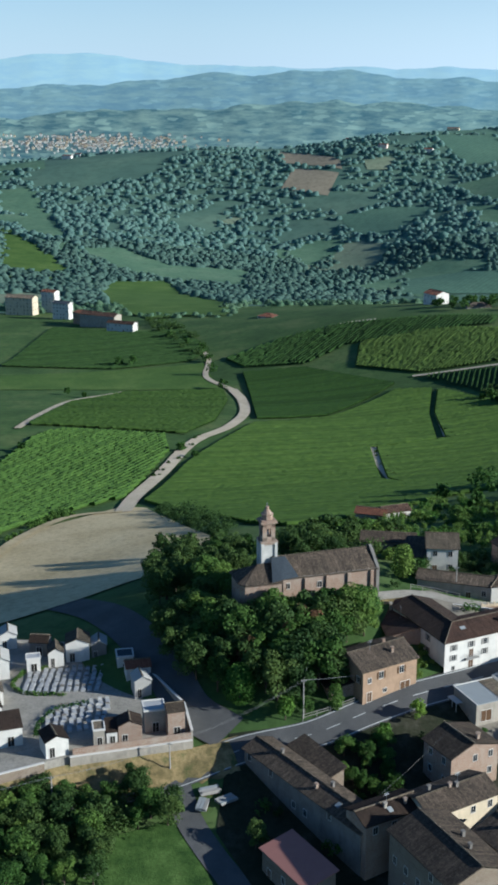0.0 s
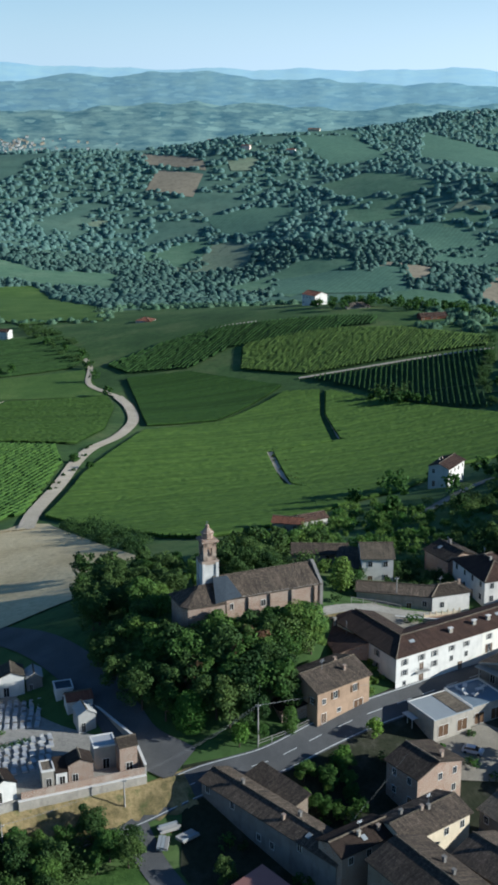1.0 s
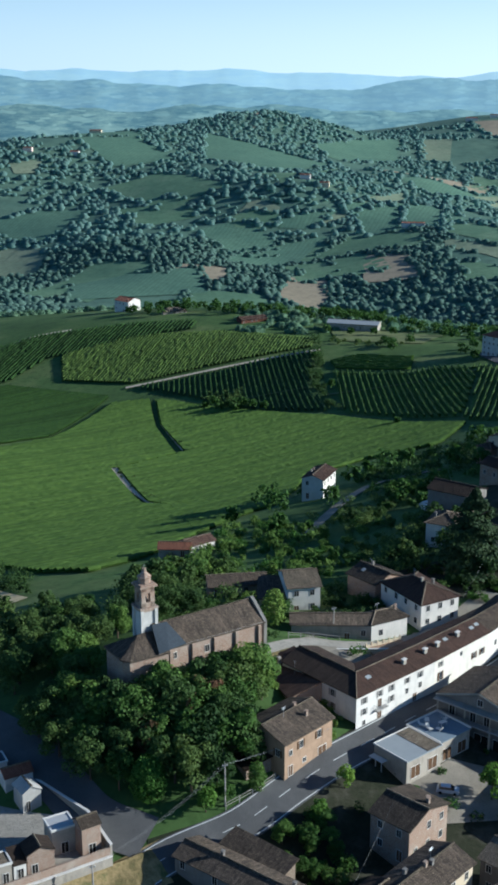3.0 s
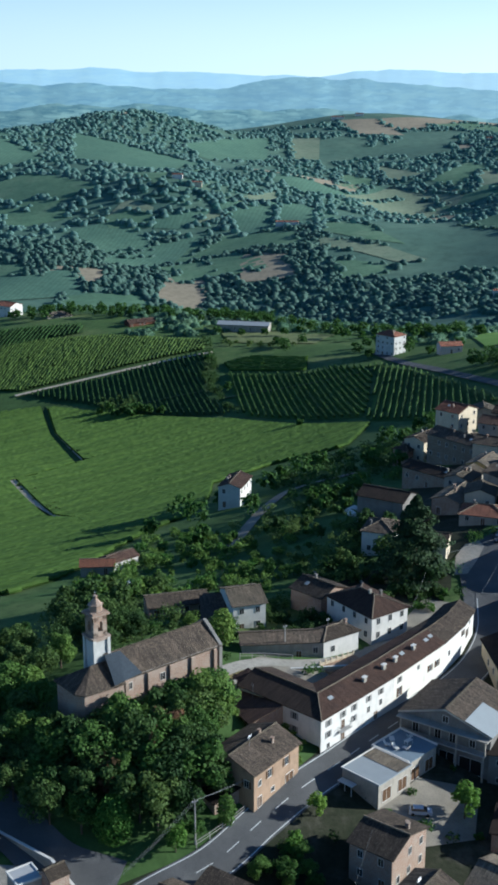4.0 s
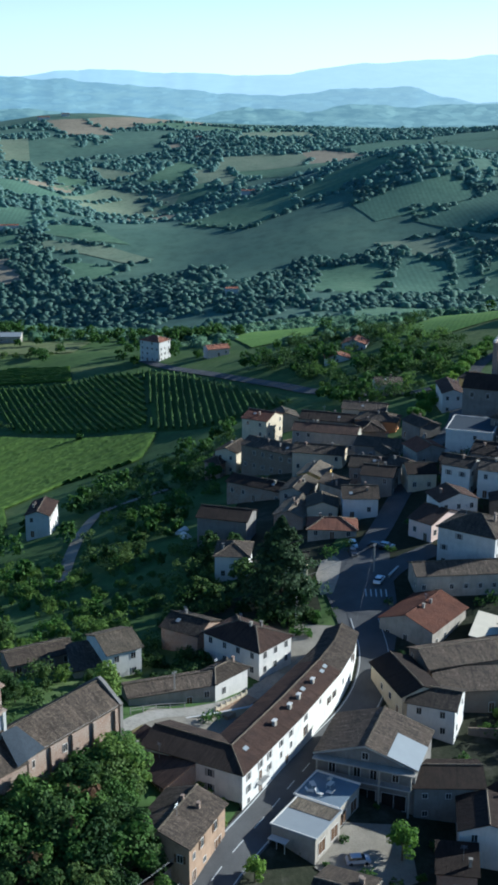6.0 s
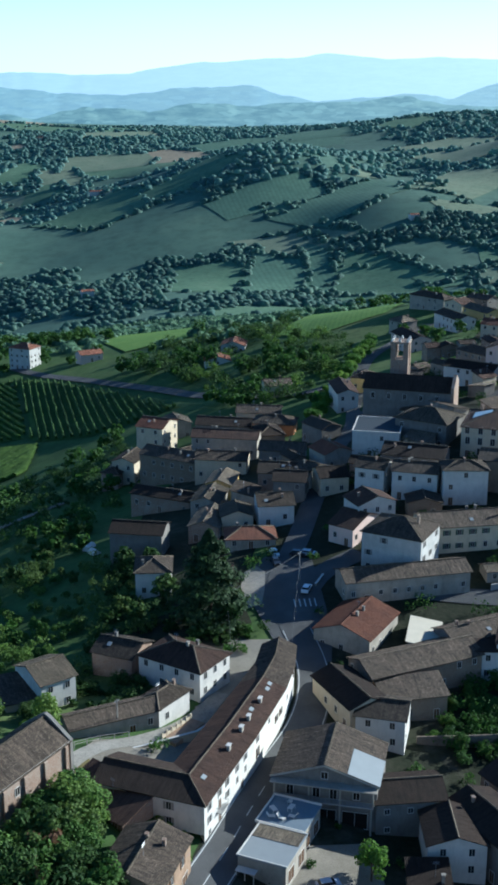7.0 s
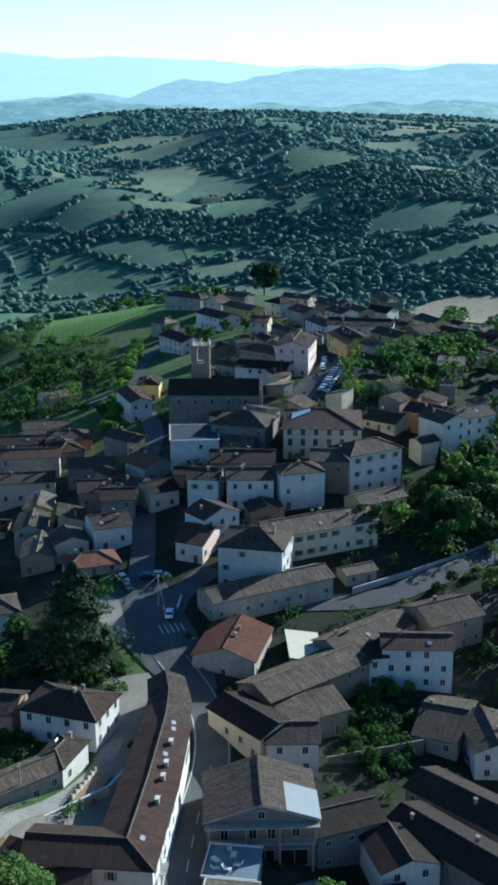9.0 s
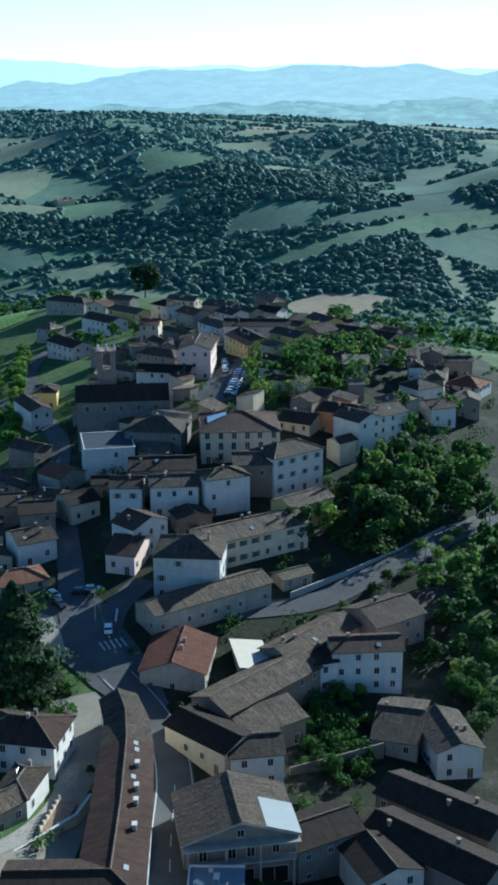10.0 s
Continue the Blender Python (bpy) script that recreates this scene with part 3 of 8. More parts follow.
def house(a, b, depth, eave, label, roof="gable", rise=2.2, walls=None, tiles=None, faces="frl", kind="s", size=(0.95, 1.35), low=None,
          over=0.45, chimneys=1, ridge_at=0.5, category="house", name="house", gaps=0.15, storeys=None, ridge_mat=None, door=True, group="village houses"):
    """A house whose front eave runs from a to b (left to right seen from outside); it reaches depth metres back."""
    walls, tiles = walls or WHITE, tiles or TILE_OLD
    rnd = random.Random(int(a[0] * 31 + a[1] * 17 + depth))
    dx, dy = b[0] - a[0], b[1] - a[1]
    w, d = math.hypot(dx, dy), depth
    # clay tiles lie at a shallow pitch
    half = {"gable": d * min(ridge_at, 1 - ridge_at) * 0.36, "cross": w / 2 * 0.36, "hip": min(w, d) / 2 * 0.42}.get(roof)
    rise = min(rise, half) if half and group != "cemetery chapels" else rise
    ux, uy = dx / w, dy / w
    corners = [(a[0] + ux * s - uy * t, a[1] + uy * s + ux * t) for s in (0, w) for t in (0, d)]
    FOOT.append([corners[0], corners[2], corners[3], corners[1]])
    hs = [ground_at(*c) for c in corners]
    base = (hs[0] + hs[2]) / 2 if low is None else low
    base = min(base, eave - 2.6)
    foot = min(min(hs), base) - 1.0
    ob = empty(name, Matrix.Translation((a[0], a[1], base)) @ Matrix.Rotation(math.atan2(dy, dx), 4, "Z"), label, category, group)
    z, f = eave - base, foot - base
    s = Shape()
    ring = [(0, 0), (w, 0), (w, d), (0, d)]
    s.prism(ring, f, z)
    if roof == "gable":
        r = d * ridge_at
        s.poly([(0, d, z), (0, 0, z), (0, r, z + rise - 0.1)])
        s.poly([(w, 0, z), (w, d, z), (w, r, z + rise - 0.1)])
    elif roof == "cross":
        s.poly([(0, 0, z), (w, 0, z), (w / 2, 0, z + rise - 0.1)])
        s.poly([(w, d, z), (0, d, z), (w / 2, d, z + rise - 0.1)])
    elif roof == "shed":
        s.poly([(w, 0, z), (w, d, z), (w, d, z + rise - 0.1)])
        s.poly([(0, d, z), (0, 0, z), (0, d, z + rise - 0.1)])
        s.poly([(w, d, z), (0, d, z), (0, d, z + rise - 0.1), (w, d, z + rise - 0.1)])
    s.link("wall", walls, ob)
    if roof == "flat":
        t = Shape()
        t.box(-0.1, w + 0.1, -0.1, d + 0.1, z, z + 0.16)
        t.link("roof", tiles, ob)
        t = Shape()
        for x0, x1, y0, y1 in ((-0.15, w + 0.15, -0.15, 0.12), (-0.15, w + 0.15, d - 0.12, d + 0.15), (-0.15, 0.12, 0.12, d - 0.12), (w - 0.12, w + 0.15, 0.12, d - 0.12)):
            t.box(x0, x1, y0, y1, z - 0.05, z + 0.3)
        t.link("parapet", TRIM, ob)
    else:
        planes, lines = roof_planes(w, d, z + 0.14, rise, roof, over, ridge_at)
        t = Shape()
        for p in planes:
            t.slab(p, 0.16)
        t.link("roof", tiles, ob)
        t = Shape()
        for p, q in lines:
            t.tube(Vector(p), Vector(q), 0.19, 0.19, 6)
        if lines:
            t.link("ridge_tiles", ridge_mat or TILE_PALE, ob)
    for k in range(chimneys):
        t = Shape()
        cx, cy = w * rnd.uniform(0.15, 0.85), d * rnd.uniform(0.25, 0.75)
        top = z + rise * (1 - abs(cy / d - 0.5) * 1.6 if roof != "cross" else 1 - abs(cx / w - 0.5) * 1.6) + 0.75
        t.box(cx - 0.24, cx + 0.24, cy - 0.24, cy + 0.24, z, top)
        t.box(cx - 0.31, cx + 0.31, cy - 0.31, cy + 0.31, top, top + 0.08)
        for sx in (-0.24, 0.16):
            t.box(cx + sx, cx + sx + 0.08, cy - 0.24, cy + 0.24, top + 0.08, top + 0.24)
        t.box(cx - 0.36, cx + 0.36, cy - 0.32, cy + 0.32, top + 0.24, top + 0.3)
        t.link("chimney", rnd.choice((BRICK, PALE, BRICK, GREY)), ob)
    if roof == "gable" and chimneys and w > 8 and rnd.random() < 0.45:
        t = Shape()
        r, cx, cy = d * ridge_at, w * rnd.uniform(0.2, 0.8), d * ridge_at * rnd.uniform(0.35, 0.65)
        k = rise / r
        t.slab([(cx - 0.45, cy - 0.5, z + k * (cy - 0.5) + 0.24), (cx + 0.45, cy - 0.5, z + k * (cy - 0.5) + 0.24), (cx + 0.45, cy + 0.5, z + k * (cy + 0.5) + 0.24), (cx - 0.45, cy + 0.5, z + k * (cy + 0.5) + 0.24)], 0.12)
        t.link("skylight", SHEET, ob, "small pale roof light")
    if chimneys and roof != "flat" and rnd.random() < 0.5:
        t = Shape()
        cx, cy, top = w * rnd.uniform(0.3, 0.7), d * rnd.uniform(0.4, 0.6), z + rise
        t.tube((cx, cy, z), (cx, cy, top + 2.0), 0.04, 0.03, 5)
        for k, l in ((1.95, 0.55), (1.75, 0.45), (1.55, 0.6)):
            t.tube((cx - l, cy, top + k), (cx + l, cy, top + k), 0.025, 0.025, 4)
        t.link("aerial", METAL, ob, "grey metal television aerial")
    n = storeys if storeys is not None else max(1, int((z - 0.6) / 2.8))
    for face, length, m in (("f", w, Matrix()), ("r", d, Matrix.Translation((w, 0, 0)) @ Matrix.Rotation(radians(90), 4, "Z")),
                            ("b", w, Matrix.Translation((w, d, 0)) @ Matrix.Rotation(radians(180), 4, "Z")), ("l", d, Matrix.Translation((0, d, 0)) @ Matrix.Rotation(radians(270), 4, "Z"))):
        if face not in faces:
            continue
        cols = max(1, int(length / 3.3))
        step = z / n
        at_door = rnd.randrange(cols)
        for row in range(n):
            for c in range(cols):
                x = length * (c + 0.5) / cols + rnd.uniform(-0.15, 0.15)
                if row == 0 and c == at_door and door and face == "f":
                    add_window(ob, m @ Matrix.Translation((x, 0, 0.1)), "d", 1.1, 2.1)
                elif rnd.random() > gaps:
                    add_window(ob, m @ Matrix.Translation((x, 0, row * step + step * 0.36)), kind if row or kind == "n" else rnd.choice((kind, "n")), *size)
    return ob


def mitred(line, offsets):
    """The line moved to its left by an offset at each of its points."""
    out = []
    for i, q in enumerate(line):
        q = Vector(q)
        before = (q - Vector(line[i - 1])).normalized() if i else None
        after = (Vector(line[i + 1]) - q).normalized() if i < len(line) - 1 else None
        a, b = before or after, after or before
        na, nb = Vector((-a.y, a.x)), Vector((-b.y, b.x))
        n = (na + nb).normalized()
        out.append(q + n * (offsets[i] / max(0.3, n.dot(na))))
    return out


ROW = [(31.6, 249.0), (40.2, 230.6), (61.0, 240.4), (77.7, 249.2), (86.0, 254.8), (92.4, 260.6)]
ROW_DEEP = [9.4, 9.4, 9.2, 8.4, 7.2, 6.4]
ROW_EAVE, ROW_RISE = 7.45, 1.62
row_low, row_back = mitred(ROW, [-0.45] * 6), mitred(ROW, [d + 0.4 for d in ROW_DEEP])
row_top, row_in = mitred(ROW, [d / 2 for d in ROW_DEEP]), mitred(ROW, ROW_DEEP)


ROWCREAM = plaster("off_white_plaster", (0.63, 0.59, 0.50), 0.4)


def row_section(first, last, walls, tiles, label, openings):
    """A stretch of the curved range between two of its corners. openings: metres along the front, sill height, kind, width, height."""
    base = ground_at(*ROW[first])
    ob = empty("house", Matrix.Translation((*ROW[first], base)), label, "house", "village houses")
    o = Vector((*ROW[first], base))
    ring = [Vector(ROW[k]) for k in range(first, last + 1)] + [row_in[k] for k in range(last, first - 1, -1)]
    FOOT.append([tuple(ring[0]), tuple(ring[last - first]), tuple(ring[last - first + 1]), tuple(ring[-1])])
    s = Shape()
    z = ROW_EAVE - base
    s.prism([(q.x - o.x, q.y - o.y) for q in ring], -4, z)
    for k in (first, last):
        if k in (0, 5):
            g = [Vector((*q, h)) - o for q, h in ((ROW[k], ROW_EAVE), (row_in[k], ROW_EAVE), (row_top[k], ROW_EAVE + ROW_RISE))]
            s.poly(g if k else g[::-1])
    s.link("wall", walls, ob)
    t, ridge = Shape(), Shape()
    up = ROW_EAVE + 0.14
    for k in range(first, last):
        a, b, c, d = [Vector((*q, h)) - o for q, h in ((row_low[k], up - 0.18), (row_low[k + 1], up - 0.18), (row_top[k + 1], up + ROW_RISE), (row_top[k], up + ROW_RISE))]
        t.slab([a, b, c, d], 0.16)
        e, f = [Vector((*q, up - 0.15)) - o for q in (row_back[k + 1], row_back[k])]
        t.slab([e, f, d, c], 0.16)
        ridge.tube(d, c, 0.16, 0.16, 6)
        if k == 1:
            ridge.tube(a, d, 0.14, 0.14, 6)
    t.link("roof", tiles, ob)
    ridge.link("ridge_tiles", TILE_PALE, ob)
    for along, sill, kind, w, h in openings:
        k = first
        while k < last - 1 and along > (Vector(ROW[k + 1]) - Vector(ROW[k])).length:
            along -= (Vector(ROW[k + 1]) - Vector(ROW[k])).length
            k += 1
        d = (Vector(ROW[k + 1]) - Vector(ROW[k])).normalized()
        q = Vector(ROW[k]) + d * along
        add_window(ob, Matrix.Translation((q.x - o.x, q.y - o.y, max(sill, ground_at(*q) + 0.1) - base)) @ Matrix.Rotation(math.atan2(d.y, d.x), 4, "Z"), kind, w, h)
    return ob


row_section(0, 1, WHITE, TILE_DARK, "white side wing with dark tiled hip roof", [(14.0, 5.2, "y", 0.9, 1.4), (14.0, 2.4, "y", 0.9, 1.4)])
row_corner = row_section(1, 2, WHITE, TILE_BROWN, "white three-storey corner house with brown tiled roof", [(2.2, 5.2, "y", 0.85, 1.3), (2.2, 2.9, "y", 0.85, 1.3), (2.2, 0.7, "n", 0.8, 1.0), (6.6, 5.2, "y", 0.85, 1.3), (6.6, 2.6, "d", 1.0, 2.1), (6.6, 0.1, "d", 1.1, 2.1), (10.0, 5.2, "y", 0.85, 1.3), (10.0, 2.9, "y", 0.85, 1.3), (14.6, 5.2, "y", 0.8, 1.2), (14.6, 2.9, "n", 0.8, 1.2), (18.6, 5.2, "y", 0.8, 1.2), (18.6, 2.9, "n", 0.8, 1.2), (17.0, 0.1, "d", 1.1, 2.0)])
row_middle = row_section(2, 3, ROWCREAM, TILE_BROWN, "long cream rowhouse with red-brown tiled roof along the street", [(2.0, 5.2, "y", 0.8, 1.2), (2.0, 2.2, "s", 0.9, 1.9), (9.0, 5.2, "n", 0.7, 1.0), (13.6, 3.0, "s", 0.9, 1.4), (16.4, 3.0, "s", 0.9, 1.4)])
row_section(3, 5, WHITE, TILE_OLD, "curved white end of the rowhouse with old tan tiles", [(3.0, 3.2, "n", 0.8, 1.2), (10.0, 5.0, "s", 0.8, 1.3), (13.4, 3.2, "s", 0.9, 1.9), (15.4, 5.2, "n", 0.8, 1.2)])
t = Shape()
t.box(-1.6, 1.6, -1.0, 0.0, 0.0, 0.15)
corner_balcony = t.link("balcony", CONCRETE, row_corner, "small concrete balcony")
turn = math.atan2(240.4 - 230.6, 61.0 - 40.2)
corner_balcony.matrix_basis = Matrix.Translation((6.6 * math.cos(turn), 6.6 * math.sin(turn), 2.5)) @ Matrix.Rotation(turn, 4, "Z")
for x0, x1, y0, y1 in ((-1.6, 1.6, -1.0, -0.94), (-1.6, -1.54, -0.94, 0.0), (1.54, 1.6, -0.94, 0.0)):
    t = Shape()
    t.box(x0, x1, y0, y1, 1.0, 1.06)
    t.link("handrail", METAL, corner_balcony)
for i in range(9):
    t = Shape()
    t.box(-1.57 + i * 0.39, -1.54 + i * 0.39, -0.98, -0.95, 0.15, 1.0)
    t.link("baluster", METAL, corner_balcony)


def row_point(along, inward):
    """A place on the front slope of the row, from its corner onwards."""
    k = 1
    while k < 4 and along > (Vector(ROW[k + 1]) - Vector(ROW[k])).length:
        along -= (Vector(ROW[k + 1]) - Vector(ROW[k])).length
        k += 1
    d = (Vector(ROW[k + 1]) - Vector(ROW[k])).normalized()
    q = Vector(ROW[k]) + d * along + Vector((-d.y, d.x)) * inward
    return Vector((q.x, q.y, ROW_EAVE + 0.14 + ROW_RISE * inward / (ROW_DEEP[k] / 2))), math.degrees(math.atan2(d.y, d.x))


for along, inward, home in ((15.8, 2.0, row_corner), (22.4, 2.2, row_corner), (26.6, 2.2, row_middle), (33.4, 2.2, row_middle)):
    q, turn = row_point(along, inward)
    t = Shape()
    t.box(-0.42, 0.42, -0.28, 0.28, -0.6, 0.75)
    ob = t.link("chimney", PALE, home)
    ob.matrix_basis = home.matrix_basis.inverted() @ pose(*q, 0, 0, turn)
    t = Shape()
    t.box(-0.36, -0.26, -0.24, 0.24, 0.75, 0.95)
    t.box(0.26, 0.36, -0.24, 0.24, 0.75, 0.95)
    t.box(-0.58, 0.58, -0.4, 0.4, 0.95, 1.03)
    t.link("chimney_cap", TRIM, ob)
for along, inward, home in ((6.0, 2.6, row_corner), (30.0, 2.8, row_middle), (38.6, 2.4, row_middle), (40.6, 2.6, row_middle)):
    q, turn = row_point(along, inward)
    t = Shape()
    t.box(-0.6, 0.6, -0.4, 0.4, -0.2, 0.1)
    ob = t.link("skylight", SHEET, home, "pale roof skylight")
    ob.matrix_basis = home.matrix_basis.inverted() @ pose(*q, 22, 0, turn)
house((28.0, 253.0), (29.4, 238.2), 7.5, 5.2, "brick barn with red-brown sloping roof", "shed", 2.2, BRICK, TILE_BROWN, "f", "o", chimneys=1, gaps=0.7, category="barn", name="barn")
beige_house = house((22.5, 220.4), (34.0, 227.0), 10.5, 6.1, "beige plastered house with weathered tiled roof and brown shutters", "gable", 2.0, BEIGE, TILE_OLD, "l", "s", low=-3.4, chimneys=2, storeys=2, gaps=0.5)
street = ground_at(28, 222) + 3.4 + 0.35
for x, z, kind, w, h in ((4.4, 7.0, "s", 1.0, 1.5), (9.4, 7.0, "s", 1.0, 1.5), (1.6, 6.6, "n", 0.8, 1.1), (1.6, street, "d", 1.1, 2.1), (5.4, street + 1.2, "n", 0.9, 0.9), (10.4, street, "d", 2.3, 2.4)):
    add_window(beige_house, Matrix.Translation((x, 0, z)), kind, w, h)
house((13.2, 231.6), (15.8, 221.8), 6.4, 1.5, "low brick annex with dark sloping roof in shade", "shed", 1.3, BRICK, TILE_DARK, "fl", "n", chimneys=1, gaps=0.5, category="annex", name="annex")
house((58.9, 233.6), (68.9, 218.5), 14.0, 3.9, "workshop building with broad gable and balcony", "cross", 3.0, GREY, TILE_OLD, "", "o", low=-5.0, chimneys=0, size=(1.2, 1.5), storeys=3, gaps=0.35)
house((32.6, 204.6), (36.6, 197.6), 11.0, 0.5, "small house with mossy broken tile roof and porch", "gable", 3.0, BRICK, TILE_OLD, "fr", "n", low=-6.4, ridge_at=0.45, chimneys=2)
house((-1.0, 206.8), (18.6, 179.4), 6.4, -2.7, "long old farm range with pale ridge and weathered roof", "gable", 1.7, GREY, TILE_OLD, "fr", "o", chimneys=3, gaps=0.6, storeys=2)
house((6.2, 207.6), (13.0, 196.5), 5.0, -3.6, "low barn with brown tiled roof", "shed", 1.4, STONE, TILE_OLD, "f", "o", chimneys=0, category="barn", name="barn")
house((30.6, 180.4), (43.2, 187.7), 8.0, -0.2, "farmhouse with pale facade and tiled roof", "gable", 2.6, CREAM, TILE_OLD, "fr", "n", chimneys=3, gaps=0.4)
house((19.4, 178.4), (29.4, 184.0), 6.0, -0.6, "link building with dark roof beside the farm range", "gable", 1.6, BRICK, TILE_DARK, "f", "o", chimneys=2, gaps=0.4)
house((23.0, 175.5), (30.5, 160.5), 11.5, 0.6, "large barn with dark mossy roof and pale verge", "gable", 2.6, STONE, TILE_OLD, "f", "o", chimneys=2, category="barn", name="barn", gaps=0.6)
house((37.0, 176.0), (45.0, 163.0), 10.0, 0.0, "stone barn with weathered tile roof", "gable", 2.4, STONE, TILE_OLD, "f", "o", chimneys=1, category="barn", name="barn", gaps=0.6)
house((45.5, 189.5), (52.0, 178.0), 9.0, -1.0, "farmhouse with grey tiled roof", "gable", 2.4, GREY, TILE_PALE, "fl", "n", chimneys=2, gaps=0.3)
house((2.1, 180.9), (9.0, 170.1), 6.0, -6.6, "shed with pinkish red sheet roof", "shed", 1.0, STONE, ROSE_SHEET, "f", "o", chimneys=0, category="shed", name="shed")
house((43.4, 280.2), (50.8, 279.4), 10.5, 8.7, "small white house with pitched tiled roof", "gable", 2.3, WHITE, TILE_PALE, "fr", "n", low=2.0, chimneys=0, size=(1.0, 1.3), gaps=0, storeys=2)
house((28.5, 293.5), (42.0, 291.5), 7.0, 5.4, "brick barn with brown tiled roof", "gable", 1.8, BRICK, TILE_OLD, "f", "o", chimneys=0, gaps=0.6, category="barn", name="barn")
house((37.5, 283.5), (43.3, 281.5), 8.0, 5.5, "lean-to beside the small white house", "shed", 2.0, CREAM, TILE_OLD, "f", "n", chimneys=0, gaps=0.6, category="annex", name="annex")
house((39.0, 265.0), (55.3, 259.8), 6.0, 7.2, "white single-storey shed with grey tiled roof", "gable", 1.5, PALE, TILE_OLD, "f", "n", low=3.0, chimneys=0, gaps=0.9, category="shed", name="shed")
house((55.3, 259.8), (64.4, 261.6), 5.6, 7.3, "white end of the shed with grey tiled roof", "hip", 1.5, WHITE, TILE_OLD, "fr", "n", low=2.4, chimneys=1, gaps=0.6, category="shed", name="shed", door=False)
house((64.9, 277.4), (68.3, 262.9), 10.4, 8.8, "pale green and white house with red-brown hip roof", "hip", 2.9, WHITE, TILE_BROWN, "fr", "n", chimneys=2, gaps=0.05, storeys=2)
house((60.5, 287.0), (64.0, 278.6), 9.0, 7.6, "older house end with bare brick walls", "gable", 2.0, BRICK, TILE_OLD, "fl", "n", chimneys=1, gaps=0.5)
house((92.2, 312.1), (98.4, 306.6), 9.5, 8.0, "white house with old hip roof beside the large cedar", "hip", 2.0, WHITE, TILE_OLD, "fr", "n", chimneys=1, gaps=0.5)
house((99.0, 428.2), (105.2, 423.2), 14.0, -17.4, "pale blue-white villa with red-brown roof by the vineyard", "cross", 2.0, WHITE, TILE_BROWN, "fr", "n", low=-25.0, chimneys=2, gaps=0.1, size=(1.0, 1.5))
house((104.8, 338.0), (113.0, 327.2), 9.5, 7.6, "grey barn-like house with dark roof", "gable", 1.6, GREY, TILE_DARK, "fl", "n", chimneys=0, gaps=0.6)
house((164.0, 398.5), (170.0, 378.0), 10.0, 2.4, "long grey rowhouse with weathered roof", "gable", 2.4, STONE, TILE_OLD, "fl", "n", chimneys=3, gaps=0.4)
house((122.4, 327.6), (127.0, 321.0), 14.0, 7.6, "rowhouse with pale tan tiled roof", "cross", 1.8, BRICK, TILE_PALE, "fr", "n", chimneys=2, gaps=0.3)
house((133.8, 339.6), (138.0, 333.2), 12.0, 8.6, "rowhouse with tan tiled roof above the lane", "cross", 1.8, PALE, TILE_PALE, "fr", "n", chimneys=2, gaps=0.3)
house((146.0, 347.0), (150.0, 341.0), 11.0, 9.0, "small yellow house in the row", "cross", 1.6, YELLOW, TILE_PALE, "fr", "n", chimneys=1, gaps=0.2)
house((181.0, 421.0), (185.0, 412.0), 12.0, 3.6, "cream house with red roof at the vineyard edge", "gable", 2.0, CREAM, TILE_RED, "fr", "n", chimneys=1, gaps=0.3)
house((163.0, 412.0), (166.8, 405.0), 12.0, -3.0, "cream house among trees", "cross", 1.8, CREAM, TILE_OLD, "fr", "n", chimneys=1, gaps=0.5)
house((136.0, 315.3), (143.3, 309.7), 10.0, 12.8, "white two-storey house with grey tiled roof", "gable", 2.2, WHITE, TILE_OLD, "fr", "n", chimneys=2, gaps=0.15)
house((129.6, 322.5), (136.0, 317.4), 8.5, 9.6, "house with pinkish tiled gable roof", "cross", 2.0, CREAM, TILE_PALE, "fr", "n", chimneys=0, gaps=0.2)
house((121.4, 312.2), (130.8, 304.0), 8.4, 8.4, "house with red half-hipped roof on the lane", "hip", 3.0, PALE, TILE_RED, "fr", "n", chimneys=1, gaps=0.15)
house((139.6, 294.2), (140.6, 287.2), 13.5, 12.8, "pink house end with brown roof", "gable", 2.2, PINK, TILE_BROWN, "fr", "n", chimneys=0, gaps=0.2)
house((146.6, 290.6), (156.4, 286.8), 8.0, 16.6, "white gabled house with brown tiles", "cross", 2.4, WHITE, TILE_BROWN, "fr", "n", chimneys=1, gaps=0.1)
house((134.2, 278.8), (138.9, 264.8), 13.0, 16.5, "large white house with dark hip roof and blind arches", "hip", 3.2, OFFWHITE, TILE_OLD, "fr", "y", chimneys=1, gaps=0.25)
house((119.6, 270.5), (145.4, 255.3), 8.5, 10.0, "long plastered range with weathered roof", "gable", 2.2, PALE, TILE_OLD, "fl", "y", chimneys=0, gaps=0.35, size=(0.85, 1.2))
house((104.0, 266.0), (107.9, 253.6), 16.0, 5.6, "house with fresh red tiled gable roof", "cross", 3.0, PALE, TILE_RED, "fr", "n", low=-0.2, chimneys=2, gaps=0.6, ridge_mat=TILE_RED)
house((89.8, 253.0), (84.9, 238.7), 8.6, 4.2, "cream house with dark slate-coloured roof", "gable", 3.0, CREAM, TILE_DARK, "fr", "n", chimneys=0, gaps=0.5)
house((85.2, 237.6), (90.2, 229.6), 9.0, 3.4, "white house with ivy and patched tile roof", "gable", 2.5, WHITE, TILE_OLD, "fr", "n", chimneys=0, gaps=0.3)
house((97.0, 243.4), (121.6, 234.6), 10.0, 4.6, "long stone barn with broken clay tiles", "gable", 2.9, STONE, TILE_OLD, "fl", "o", chimneys=0, gaps=0.7, category="barn", name="barn")
